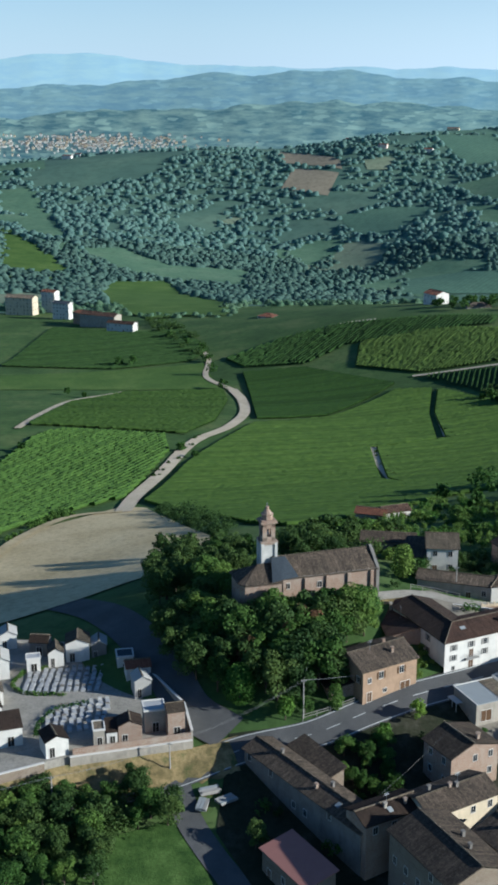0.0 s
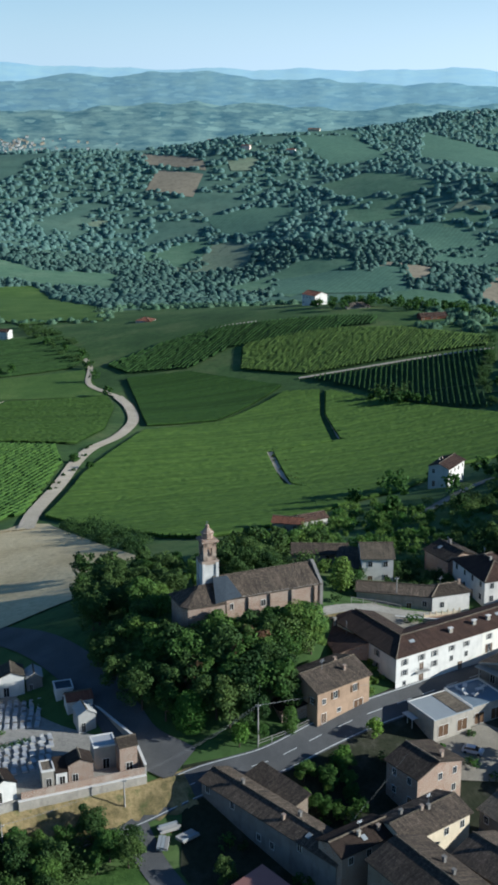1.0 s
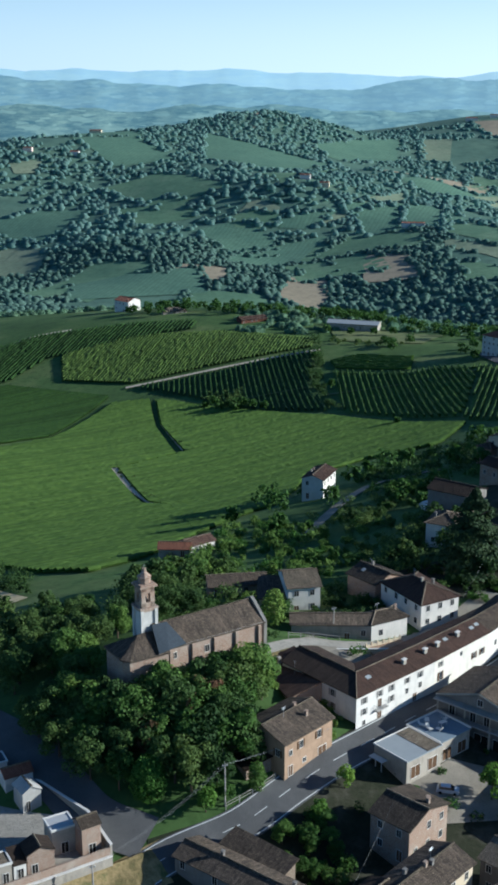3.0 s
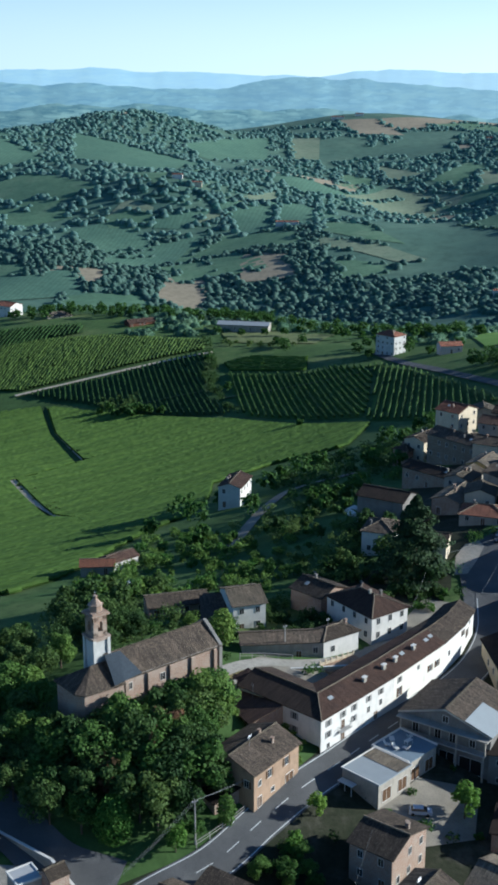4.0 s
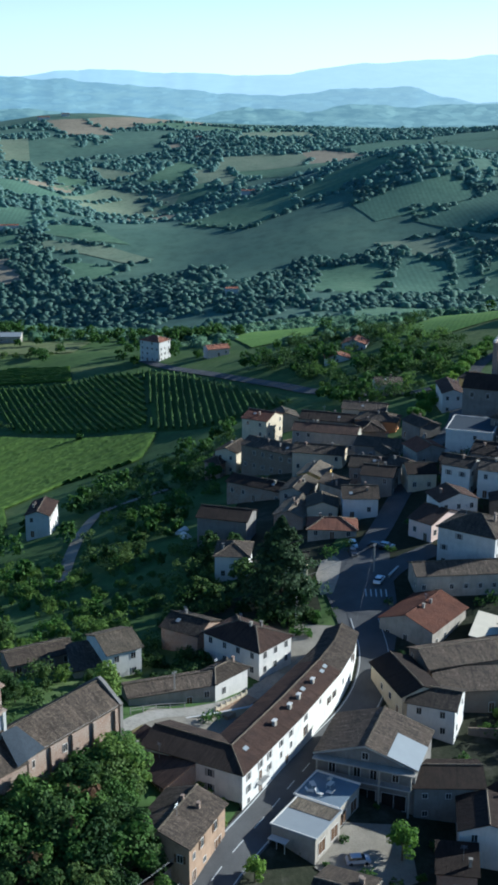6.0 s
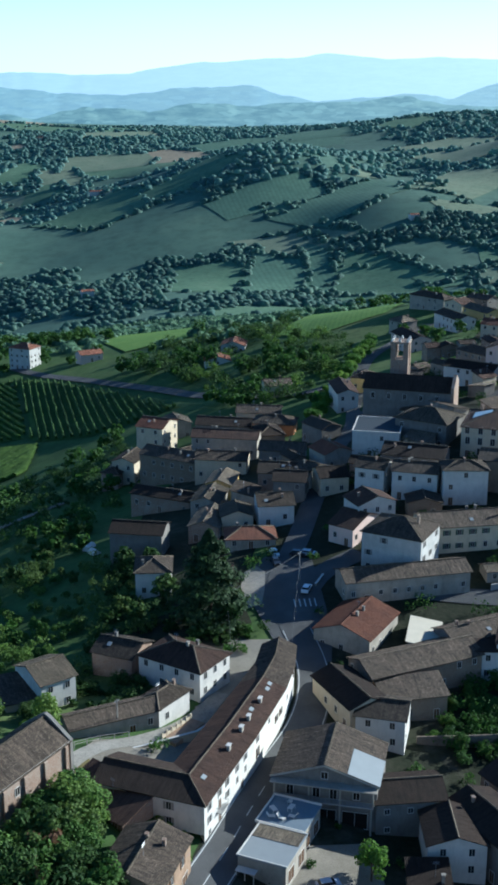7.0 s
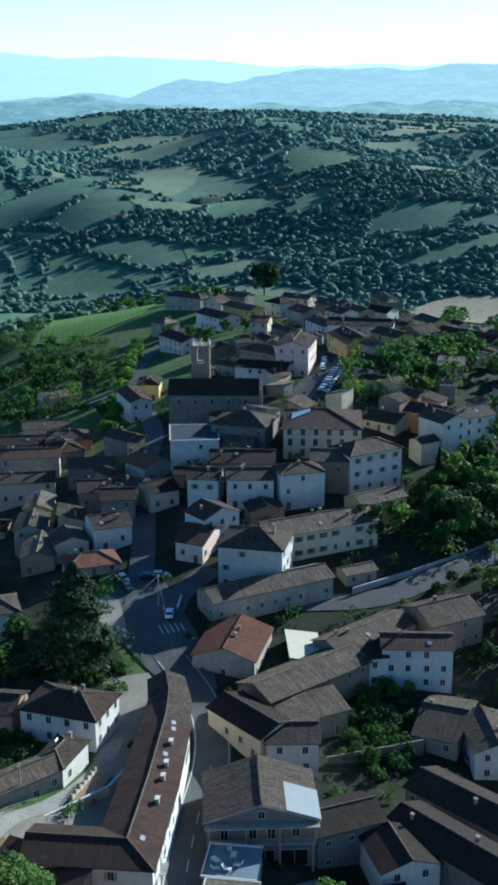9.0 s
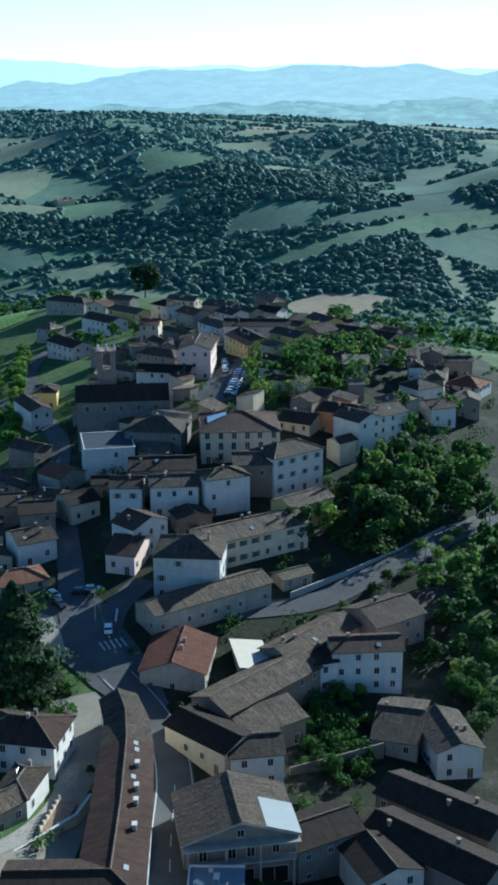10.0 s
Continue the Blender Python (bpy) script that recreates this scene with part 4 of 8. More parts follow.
house((94.8, 238.4), (106.0, 231.6), 6.0, 2.2, "lower barn annex with tiled lean-to roof", "shed", 1.8, STONE, TILE_OLD, "fr", "o", chimneys=0, gaps=0.7, category="barn", name="barn")
house((120.6, 240.5), (142.0, 233.5), 8.5, 5.2, "barn range with mossy tiles", "gable", 2.5, GREY, TILE_OLD, "f", "n", chimneys=2, gaps=0.6)
house((141.0, 229.0), (152.4, 222.1), 12.0, 5.8, "old house with wide grey roof", "gable", 2.6, BRICK, TILE_OLD, "fr", "n", chimneys=2, gaps=0.6)
house((159.0, 224.4), (168.0, 219.0), 7.6, 4.0, "small farm building with grey roof", "gable", 1.8, GREY, TILE_OLD, "fr", "n", chimneys=1, gaps=0.6)
house((124.6, 233.2), (131.4, 220.6), 8.0, 6.6, "white three-storey house with roof terrace", "gable", 1.9, WHITE, TILE_BROWN, "fr", "n", low=-2.6, chimneys=1, gaps=0.1)
house((121.0, 236.0), (124.5, 232.0), 4.0, 5.0, "narrow white annex with blue-tinted walls", "shed", 0.6, WHITE, TILE_DARK, "f", "n", chimneys=0, gaps=0.1, category="annex", name="annex", door=False)
house((110.6, 220.0), (112.0, 211.5), 17.0, -2.2, "old house with sagging grey tile roof", "gable", 2.4, PALE, TILE_OLD, "f", "n", chimneys=1, gaps=0.2)
house((109.0, 206.8), (114.0, 199.6), 14.0, -1.2, "white gabled house by the yard", "cross", 1.6, WHITE, TILE_OLD, "f", "n", chimneys=2, gaps=0.5)
house((68.5, 218.2), (78.2, 210.8), 9.0, 0.7, "grey barn with small windows beside the workshop", "gable", 2.1, GREY, TILE_DARK, "f", "n", low=-6.4, chimneys=0, gaps=0.1, size=(0.9, 1.0))
house((79.5, 211.5), (72.5, 190.0), 9.0, -0.6, "long barn with dark roof and pale ridge", "gable", 2.4, GREY, TILE_DARK, "f", "n", chimneys=2, gaps=0.5, category="barn", name="barn")
house((67.4, 206.2), (74.4, 199.4), 10.0, -1.0, "white gabled house with dark windows", "cross", 1.6, WHITE, TILE_DARK, "fr", "n", low=-7.4, chimneys=0, gaps=0)
house((91.5, 213.0), (86.0, 192.0), 9.0, -0.9, "second long barn with dark roof", "gable", 2.3, STONE, TILE_DARK, "f", "o", chimneys=2, gaps=0.6, category="barn", name="barn")
house((118.0, 243.6), (128.4, 250.6), 6.2, 4.0, "open shed with a sunlit cream sheet roof", "shed", 0.9, PALE, CREAM_SHEET, "", "n", chimneys=0, category="shed", name="shed")
house((163.5, 306.7), (166.6, 299.4), 9.0, 19.4, "white house with shuttered windows", "gable", 2.0, WHITE, TILE_OLD, "fr", "y", chimneys=1, gaps=0)
house((167.4, 297.2), (173.4, 286.9), 9.0, 19.6, "white house with dark tiled roof", "gable", 2.0, WHITE, TILE_OLD, "fr", "n", chimneys=2, gaps=0.1)
house((176.0, 308.0), (184.0, 293.0), 11.0, 20.0, "house with dark roofs behind the white ones", "gable", 2.6, GREY, TILE_DARK, "f", "n", chimneys=2, gaps=0.3)
house((199.5, 298.8), (209.4, 279.8), 19.0, 25.0, "large palazzo with cornice and tall windows", "hip", 3.2, CREAM, TILE_BROWN, "fl", "n", chimneys=1, gaps=0.05, size=(1.2, 2.0))
house((172.8, 284.4), (180.9, 276.2), 8.0, 21.5, "white tower-like house with curved wall", "hip", 1.4, WHITE, TILE_OLD, "fr", "n", chimneys=1, gaps=0.7)
house((189.7, 273.2), (203.8, 265.2), 10.0, 23.6, "white house with dark shutters and grey roof", "hip", 2.2, WHITE, TILE_OLD, "fr", "y", chimneys=0, gaps=0)
house((185.5, 282.6), (189.8, 274.0), 10.0, 22.0, "rubble-walled old house of the village", "gable", 1.8, STONE, TILE_OLD, "f", "n", chimneys=1, gaps=0.7)
house((176.0, 262.6), (188.4, 256.6), 8.0, 16.2, "ochre yellow house with grey roof", "gable", 2.0, YELLOW, TILE_OLD, "fr", "n", chimneys=0, gaps=0.5)
house((150.5, 272.0), (172.6, 257.2), 11.0, 14.6, "long cream house with green shutters", "gable", 2.6, CREAM, TILE_OLD, "fr", "g", chimneys=3, gaps=0.1)
house((186.1, 327.5), (193.9, 316.3), 16.0, 20.3, "flat-roofed building with white parapet terrace", "flat", 0.2, WHITE, SLATE, "f", "n", chimneys=0, gaps=0.7)
house((199.6, 322.6), (203.4, 307.0), 13.0, 23.0, "house with tan tiled hip roof by the church", "hip", 2.6, GREY, TILE_PALE, "f", "n", chimneys=1, gaps=0.6)
house((238.0, 379.5), (243.8, 375.0), 18.0, 12.6, "white house beside the tree-lined avenue", "cross", 1.8, WHITE, TILE_BROWN, "fr", "n", low=4.6, chimneys=1, gaps=0.15)
house((266.8, 356.0), (270.7, 338.3), 9.0, 22.0, "long white house with dark roof", "gable", 2.0, WHITE, TILE_DARK, "f", "n", chimneys=1, gaps=0.3)
house((274.2, 343.8), (277.8, 333.4), 18.0, 29.0, "pink house with dark gabled roof", "cross", 2.6, PINK, TILE_DARK, "fr", "n", chimneys=2, gaps=0.1)
house((316.4, 345.8), (302.0, 330.6), 12.0, 26.0, "yellow house on the square", "gable", 2.4, YELLOW, TILE_DARK, "fr", "n", chimneys=2, gaps=0.2)
house((322.7, 349.5), (330.8, 326.5), 10.0, 27.6, "long white house with dark roof on the square", "gable", 2.4, WHITE, TILE_DARK, "fr", "n", chimneys=1, gaps=0.3)
house((236.0, 279.0), (235.4, 267.6), 9.0, 24.3, "orange-ochre house with dark roof", "gable", 1.8, ORANGE, TILE_DARK, "fl", "n", chimneys=1, gaps=0.1)
house((226.7, 263.2), (235.2, 259.1), 10.0, 24.8, "pale blue-white gabled house", "cross", 1.8, WHITE, TILE_OLD, "fr", "n", chimneys=1, gaps=0.3)
house((238.4, 261.2), (247.9, 255.6), 10.0, 23.6, "white house with small balconies", "gable", 2.0, WHITE, TILE_OLD, "fr", "n", chimneys=2, gaps=0.2)
house((230.6, 289.6), (229.6, 279.0), 10.0, 21.6, "small cream house with dark roof", "gable", 2.0, CREAM, TILE_OLD, "fl", "n", chimneys=1, gaps=0.4)
house((340.8, 315.0), (333.6, 290.0), 14.0, 24.0, "large brick hall with dark roof on the ridge", "gable", 3.0, BRICK, TILE_DARK, "fr", "n", chimneys=0, gaps=0.8, name="hall", category="building")
house((300.1, 258.2), (298.2, 246.8), 11.0, 19.6, "white house with red hip roof", "hip", 2.2, WHITE, TILE_RED, "fr", "n", chimneys=1, gaps=0.3)
house((207.0, 390.5), (215.4, 379.0), 9.0, 5.8, "orange plastered house with pyramid roof", "hip", 2.2, ORANGE, TILE_OLD, "fr", "n", chimneys=1, gaps=0.2)
house((178.0, 389.0), (191.0, 372.0), 9.0, 7.2, "rowhouse with brown roof and pale walls", "gable", 2.0, PALE, TILE_BROWN, "f", "n", chimneys=2, gaps=0.4)
house((195.0, 406.0), (206.0, 391.0), 9.0, 4.6, "rowhouse with dark roof at the village edge", "gable", 2.0, GREY, TILE_DARK, "fl", "n", chimneys=1, gaps=0.4)
house((166.0, 374.0), (176.0, 361.5), 9.0, 5.6, "rowhouse with weathered roof and cream gable", "gable", 2.2, CREAM, TILE_OLD, "fr", "n", chimneys=2, gaps=0.4)
house((178.0, 358.0), (186.0, 347.0), 9.0, 9.6, "rowhouse with grey tiled roof", "gable", 2.2, GREY, TILE_OLD, "fr", "n", chimneys=1, gaps=0.4)
house((158.0, 338.0), (165.0, 329.0), 10.0, 11.6, "house with weathered roof in the old centre", "gable", 2.2, BRICK, TILE_OLD, "fr", "n", chimneys=2, gaps=0.5)
house((151.0, 325.0), (156.0, 318.0), 9.0, 14.0, "narrow house with dark roof in the old centre", "gable", 2.0, GREY, TILE_DARK, "fr", "n", chimneys=1, gaps=0.5)
house((218.0, 410.0), (228.0, 398.0), 9.0, 3.6, "cream house among gardens", "gable", 2.0, CREAM, TILE_OLD, "fr", "n", chimneys=1, gaps=0.4)
house((306.0, 690.5), (311.0, 677.5), 11.0, -30.2, "white villa with red hip roof above the vineyard", "hip", 2.6, OFFWHITE, TILE_RED, "fr", "n", chimneys=1, gaps=0.1)
house((323.8, 646.0), (336.0, 642.5), 9.0, -30.4, "low house with red roof", "gable", 2.0, PINK, TILE_RED, "fr", "n", chimneys=1, gaps=0.3)
house((334.2, 543.4), (341.8, 534.2), 12.0, -10.2, "white house with red tiled roof on the slope", "cross", 3.2, WHITE, TILE_RED, "fr", "n", chimneys=1, gaps=0.4)
house((313.0, 531.5), (322.6, 524.0), 10.0, -13.0, "white house with terracotta roof among trees", "cross", 3.0, WHITE, TILE_RED, "fr", "n", chimneys=1, gaps=0.3)
house((8.1, 1069.0), (20.0, 1063.0), 12.0, -86.2, "white country villa with red roof", "hip", 2.6, WHITE, TILE_RED, "fr", "n", chimneys=0, gaps=0.2, group="country houses")
house((147.0, 1027.0), (155.8, 1014.0), 14.0, -58.6, "country house with red roof on a knoll", "gable", 3.0, WHITE, TILE_RED, "fr", "n", chimneys=0, gaps=0.3, group="country houses")
house((171.9, 958.2), (190.5, 957.6), 11.0, -57.6, "pale country house with grey roof", "hip", 2.4, PALE, TILE_PALE, "f", "n", chimneys=0, gaps=0.3, group="country houses")
house((213.0, 884.0), (233.0, 886.0), 10.0, -52.5, "red brick barn with grey roof", "gable", 2.4, TILE_RED, TILE_BROWN, "f", "o", chimneys=0, gaps=0.6, name="barn", category="barn", group="country houses")
house((262.0, 838.0), (292.0, 818.0), 12.0, -48.2, "long low pale farm building", "gable", 1.6, PALE, SHEET, "f", "n", chimneys=0, gaps=0.6, name="barn", category="barn", group="country houses")
house((-238.0, 1194.0), (-210.0, 1185.0), 12.0, -91.0, "cream farmhouse with tan roof", "gable", 3.0, CREAM, TILE_PALE, "fr", "n", chimneys=0, gaps=0.4, group="country houses")
house((-153.0, 1102.0), (-120.0, 1085.0), 12.0, -90.0, "long farm barn with brown roof", "gable", 3.2, PALE, TILE_BROWN, "f", "n", chimneys=0, gaps=0.8, name="barn", category="barn", group="country houses")
house((-125.0, 1068.0), (-101.0, 1058.0), 9.0, -91.5, "white farmhouse gable end", "gable", 2.6, WHITE, TILE_BROWN, "fr", "n", chimneys=0, gaps=0.5, group="country houses")
house((-186.0, 1156.0), (-170.0, 1150.0), 9.0, -90.0, "farmhouse with white gable", "gable", 2.6, WHITE, SLATE, "fr", "n", chimneys=0, gaps=0.4, group="country houses")
house((-162.0, 1122.0), (-150.0, 1112.0), 10.0, -92.0, "farmhouse with red roof", "hip", 2.6, BEIGE, TILE_RED, "f", "n", chimneys=0, gaps=0.4, group="country houses")
house((-206.0, 1215.0), (-192.0, 1208.0), 9.0, -89.0, "tall white farmhouse of the village", "gable", 2.4, WHITE, TILE_RED, "fr", "n", chimneys=0, gaps=0.4, group="country houses")

# ---- more houses of the old centre and the ridge ----
house((255.0, 432.0), (263.6, 426.4), 9.0, 2.8, "cream village house with weathered tiled roof", "gable", 2.1, CREAM, TILE_OLD, "fr", "n", chimneys=1, gaps=0.31)
house((206.4, 366.7), (204.6, 356.4), 7.8, 11.1, "grey village house with weathered tiled roof", "gable", 2.0, GREY, TILE_OLD, "fr", "n", chimneys=1, gaps=0.47)
house((180.0, 338.8), (177.4, 330.2), 9.4, 14.4, "pale plastered village house with red tiled roof", "gable", 1.8, PALE, TILE_RED, "fr", "n", chimneys=2, gaps=0.24)
house((163.7, 329.0), (163.8, 323.4), 7.5, 13.9, "white village house with weathered tiled roof", "gable", 2.5, WHITE, TILE_OLD, "fr", "n", chimneys=1, gaps=0.46)
house((139.0, 372.0), (146.0, 354.0), 8.2, 1.6, "low brick village house with dark roof", "gable", 1.8, BRICK, TILE_DARK, "fr", "o", chimneys=1, gaps=0.6)
house((164.8, 323.4), (159.9, 315.7), 7.9, 14.8, "cream village house with dark tiled roof", "cross", 2.4, CREAM, TILE_DARK, "fr", "n", chimneys=0, gaps=0.38)
house((294.8, 371.4), (292.4, 354.6), 8.3, 21.3, "bare brick village house with weathered tiled roof", "hip", 2.1, BRICK, TILE_OLD, "fr", "n", chimneys=1, gaps=0.22)
house((376.2, 444.1), (368.4, 425.3), 9.9, 14.4, "white village house with weathered tiled roof", "gable", 2.4, WHITE, TILE_OLD, "fr", "n", chimneys=0, gaps=0.36)
house((390.3, 438.6), (384.5, 420.9), 8.5, 16.0, "ochre yellow village house with tan tiled roof", "gable", 2.1, YELLOW, TILE_PALE, "fr", "n", chimneys=1, gaps=0.39)
house((354.3, 402.8), (356.7, 395.4), 9.9, 18.0, "cream village house with red tiled roof", "gable", 2.4, CREAM, TILE_RED, "fr", "n", chimneys=2, gaps=0.30)
house((403.3, 423.8), (400.5, 414.0), 8.4, 17.2, "white village house with dark tiled roof", "hip", 1.8, WHITE, TILE_DARK, "fr", "n", chimneys=1, gaps=0.46)
house((416.2, 422.5), (416.2, 408.1), 7.6, 17.4, "cream village house with weathered tiled roof", "gable", 2.1, CREAM, TILE_OLD, "fr", "n", chimneys=1, gaps=0.48)
house((351.4, 374.3), (341.5, 360.1), 8.3, 22.3, "white village house with weathered tiled roof", "gable", 2.2, WHITE, TILE_OLD, "fr", "n", chimneys=1, gaps=0.25)
house((397.2, 380.8), (390.1, 368.8), 7.7, 19.3, "pale plastered village house with weathered tiled roof", "gable", 2.5, PALE, TILE_OLD, "fr", "n", chimneys=1, gaps=0.42)
house((461.0, 397.7), (443.7, 380.4), 7.7, 14.1, "rubble stone village house with tan tiled roof", "hip", 1.7, STONE, TILE_PALE, "fr", "n", chimneys=1, gaps=0.45)
house((364.6, 333.2), (357.2, 321.9), 8.6, 24.6, "ochre yellow village house with weathered tiled roof", "gable", 2.5, YELLOW, TILE_OLD, "fr", "n", chimneys=0, gaps=0.44)
house((409.1, 450.2), (408.7, 437.9), 8.3, 16.8, "grey village house with weathered tiled roof", "gable", 2.2, GREY, TILE_OLD, "fr", "n", chimneys=2, gaps=0.23)
house((404.1, 480.8), (403.1, 459.3), 8.6, 15.0, "pale plastered village house with weathered tiled roof", "hip", 1.9, PALE, TILE_OLD, "fr", "n", chimneys=2, gaps=0.48)
house((361.8, 458.8), (360.1, 450.2), 9.1, 11.1, "pale plastered village house with tan tiled roof", "hip", 2.5, PALE, TILE_PALE, "fr", "n", chimneys=1, gaps=0.34)
house((315.9, 328.0), (309.6, 315.3), 8.2, 28.4, "ochre yellow village house with weathered tiled roof", "gable", 2.0, YELLOW, TILE_OLD, "fr", "n", chimneys=1, gaps=0.39)
house((396.6, 453.9), (395.7, 443.2), 8.3, 15.6, "cream village house with brown tiled roof", "cross", 2.1, CREAM, TILE_BROWN, "fr", "n", chimneys=1, gaps=0.22)
house((408.0, 400.2), (405.7, 386.1), 9.5, 17.8, "bare brick village house with weathered tiled roof", "gable", 2.3, BRICK, TILE_OLD, "fr", "n", chimneys=1, gaps=0.37)
house((385.8, 402.1), (379.9, 390.8), 9.6, 18.5, "pale plastered village house with red tiled roof", "gable", 2.5, PALE, TILE_RED, "fr", "n", chimneys=1, gaps=0.39)
house((385.5, 383.0), (379.8, 372.4), 9.0, 19.9, "white village house with brown tiled roof", "gable", 2.0, WHITE, TILE_BROWN, "fr", "n", chimneys=1, gaps=0.34)
house((323.5, 319.5), (319.3, 310.1), 9.5, 28.7, "bare brick village house with dark tiled roof", "cross", 2.2, BRICK, TILE_DARK, "fr", "n", chimneys=2, gaps=0.31)
house((336.7, 436.9), (328.1, 419.3), 9.6, 12.1, "pinkish village house with dark tiled roof", "gable", 2.1, PINK, TILE_DARK, "fr", "n", chimneys=1, gaps=0.26)
house((350.3, 351.4), (341.0, 341.0), 9.6, 24.2, "pale plastered village house with weathered tiled roof", "gable", 2.3, PALE, TILE_OLD, "fr", "n", chimneys=2, gaps=0.25)
house((285.9, 261.1), (287.1, 255.4), 9.5, 24.2, "rubble stone village house with tan tiled roof", "hip", 1.9, STONE, TILE_PALE, "fr", "n", chimneys=1, gaps=0.42)
house((257.4, 263.2), (266.7, 257.6), 7.6, 22.8, "pale plastered village house with tan tiled roof", "hip", 2.2, PALE, TILE_PALE, "fr", "n", chimneys=1, gaps=0.27)
house((265.1, 253.0), (270.7, 246.9), 9.2, 20.1, "white village house with brown tiled roof", "gable", 1.8, WHITE, TILE_BROWN, "fr", "n", chimneys=1, gaps=0.23)
house((290.3, 267.9), (291.9, 263.6), 8.7, 26.4, "white village house with weathered tiled roof", "hip", 2.1, WHITE, TILE_OLD, "fr", "n", chimneys=2, gaps=0.40)
house((215.4, 251.6), (217.6, 248.0), 7.7, 16.5, "grey village house with weathered tiled roof", "cross", 1.7, GREY, TILE_OLD, "fr", "n", chimneys=2, gaps=0.49)
house((399.9, 370.5), (398.5, 359.8), 9.7, 18.5, "white village house with dark tiled roof", "gable", 2.1, WHITE, TILE_DARK, "fr", "n", chimneys=1, gaps=0.23)
house((279.7, 248.6), (282.1, 242.3), 8.9, 19.7, "bare brick village house with tan tiled roof", "cross", 2.5, BRICK, TILE_PALE, "fr", "n", chimneys=1, gaps=0.33)
house((274.3, 259.9), (282.8, 254.4), 9.5, 23.3, "white village house with dark tiled roof", "hip", 1.8, WHITE, TILE_DARK, "fr", "n", chimneys=2, gaps=0.37)
house((181.0, 400.1), (181.2, 394.4), 9.9, -0.3, "rubble stone village house with weathered tiled roof", "cross", 2.4, STONE, TILE_OLD, "fr", "n", chimneys=0, gaps=0.31)
house((159.0, 412.6), (161.6, 407.1), 8.8, -6.2, "bare brick village house with weathered tiled roof", "hip", 2.0, BRICK, TILE_OLD, "fr", "n", chimneys=1, gaps=0.35)
house((206.0, 435.7), (214.8, 430.8), 8.5, -3.8, "pale plastered village house with tan tiled roof", "cross", 2.3, PALE, TILE_PALE, "fr", "n", chimneys=1, gaps=0.35)
house((205.2, 388.4), (199.0, 378.9), 8.5, 5.4, "bare brick village house with dark tiled roof", "hip", 2.4, BRICK, TILE_DARK, "fr", "n", chimneys=1, gaps=0.34)
house((260.0, 392.9), (263.7, 386.0), 9.5, 12.4, "ochre yellow village house with weathered tiled roof", "hip", 2.1, YELLOW, TILE_OLD, "fr", "n", chimneys=1, gaps=0.27)


# ---- fields, roads and vineyards, laid over the land ----
GRASS = ground_cover("field_grass", [(0.3, (0.055, 0.10, 0.02)), (0.5, (0.078, 0.132, 0.027)), (0.7, (0.115, 0.165, 0.04))], 0.03, 0.4)
BRIGHT = ground_cover("bright_grass", [(0.3, (0.10, 0.19, 0.035)), (0.7, (0.16, 0.25, 0.05))], 0.05, 0.5, rows=0.12, turn=0.9)
DEEP = ground_cover("vineyard_soil", [(0.3, (0.036, 0.066, 0.020)), (0.7, (0.068, 0.112, 0.034))], 0.06, 0.5)
STUBBLE = ground_cover("stubble", [(0.3, (0.42, 0.33, 0.17)), (0.5, (0.52, 0.41, 0.23)), (0.7, (0.58, 0.47, 0.27))], 0.04, 0.5)
PASTURE = ground_cover("pasture", [(0.3, (0.10, 0.13, 0.05)), (0.7, (0.17, 0.18, 0.075))], 0.02, 0.2)
DRY = ground_cover("dry_grass", [(0.28, (0.07, 0.085, 0.03)), (0.42, (0.16, 0.125, 0.055)), (0.58, (0.29, 0.215, 0.10)), (0.7, (0.11, 0.12, 0.045))], 0.22, 1.4)
YARD = ground_cover("yard_gravel", [(0.3, (0.20, 0.175, 0.135)), (0.7, (0.31, 0.275, 0.215))], 0.15, 4.0)
LAWN = ground_cover("rough_lawn", [(0.35, (0.03, 0.062, 0.014)), (0.5, (0.055, 0.10, 0.022)), (0.65, (0.085, 0.14, 0.034))], 0.25, 1.6)
LANE = ground_cover("lane_gravel", [(0.3, (0.24, 0.22, 0.18)), (0.7, (0.34, 0.31, 0.26))], 0.2, 1.5)
# courtyard soil, its colour darkened for the deep shade between houses
SHADED_TOWNSOIL = ground_cover("shade_darkened_soil", [(0.3, (0.020, 0.026, 0.013)), (0.55, (0.036, 0.038, 0.022)), (0.72, (0.085, 0.078, 0.058))], 0.12, 0.8)


def drape(name, ring, material, lift, label, category="field", edge=12.0):
    """A sheet over the land inside the ring."""
    bm = bmesh.new()
    f = bm.faces.new([bm.verts.new((x, y, 0)) for x, y in ring])
    bmesh.ops.triangulate(bm, faces=[f], ngon_method="EAR_CLIP")
    for _ in range(8):
        long = [e for e in bm.edges if e.calc_length() > edge]
        if not long:
            break
        bmesh.ops.subdivide_edges(bm, edges=long, cuts=1)
        bmesh.ops.triangulate(bm, faces=[q for q in bm.faces if len(q.verts) > 3])
    co = np.array([v.co[:2] for v in bm.verts])
    for v, z in zip(bm.verts, height(co[:, 0], co[:, 1])):
        v.co.z = z + lift
    bmesh.ops.recalc_face_normals(bm, faces=bm.faces)
    if sum(q.normal.z for q in bm.faces) < 0:
        bmesh.ops.reverse_faces(bm, faces=bm.faces)
    me = bpy.data.meshes.new(name)
    bm.to_mesh(me)
    bm.free()
    me.materials.append(material)
    return tagged(new(name, me), label, category, kind="structure")


LANES = []


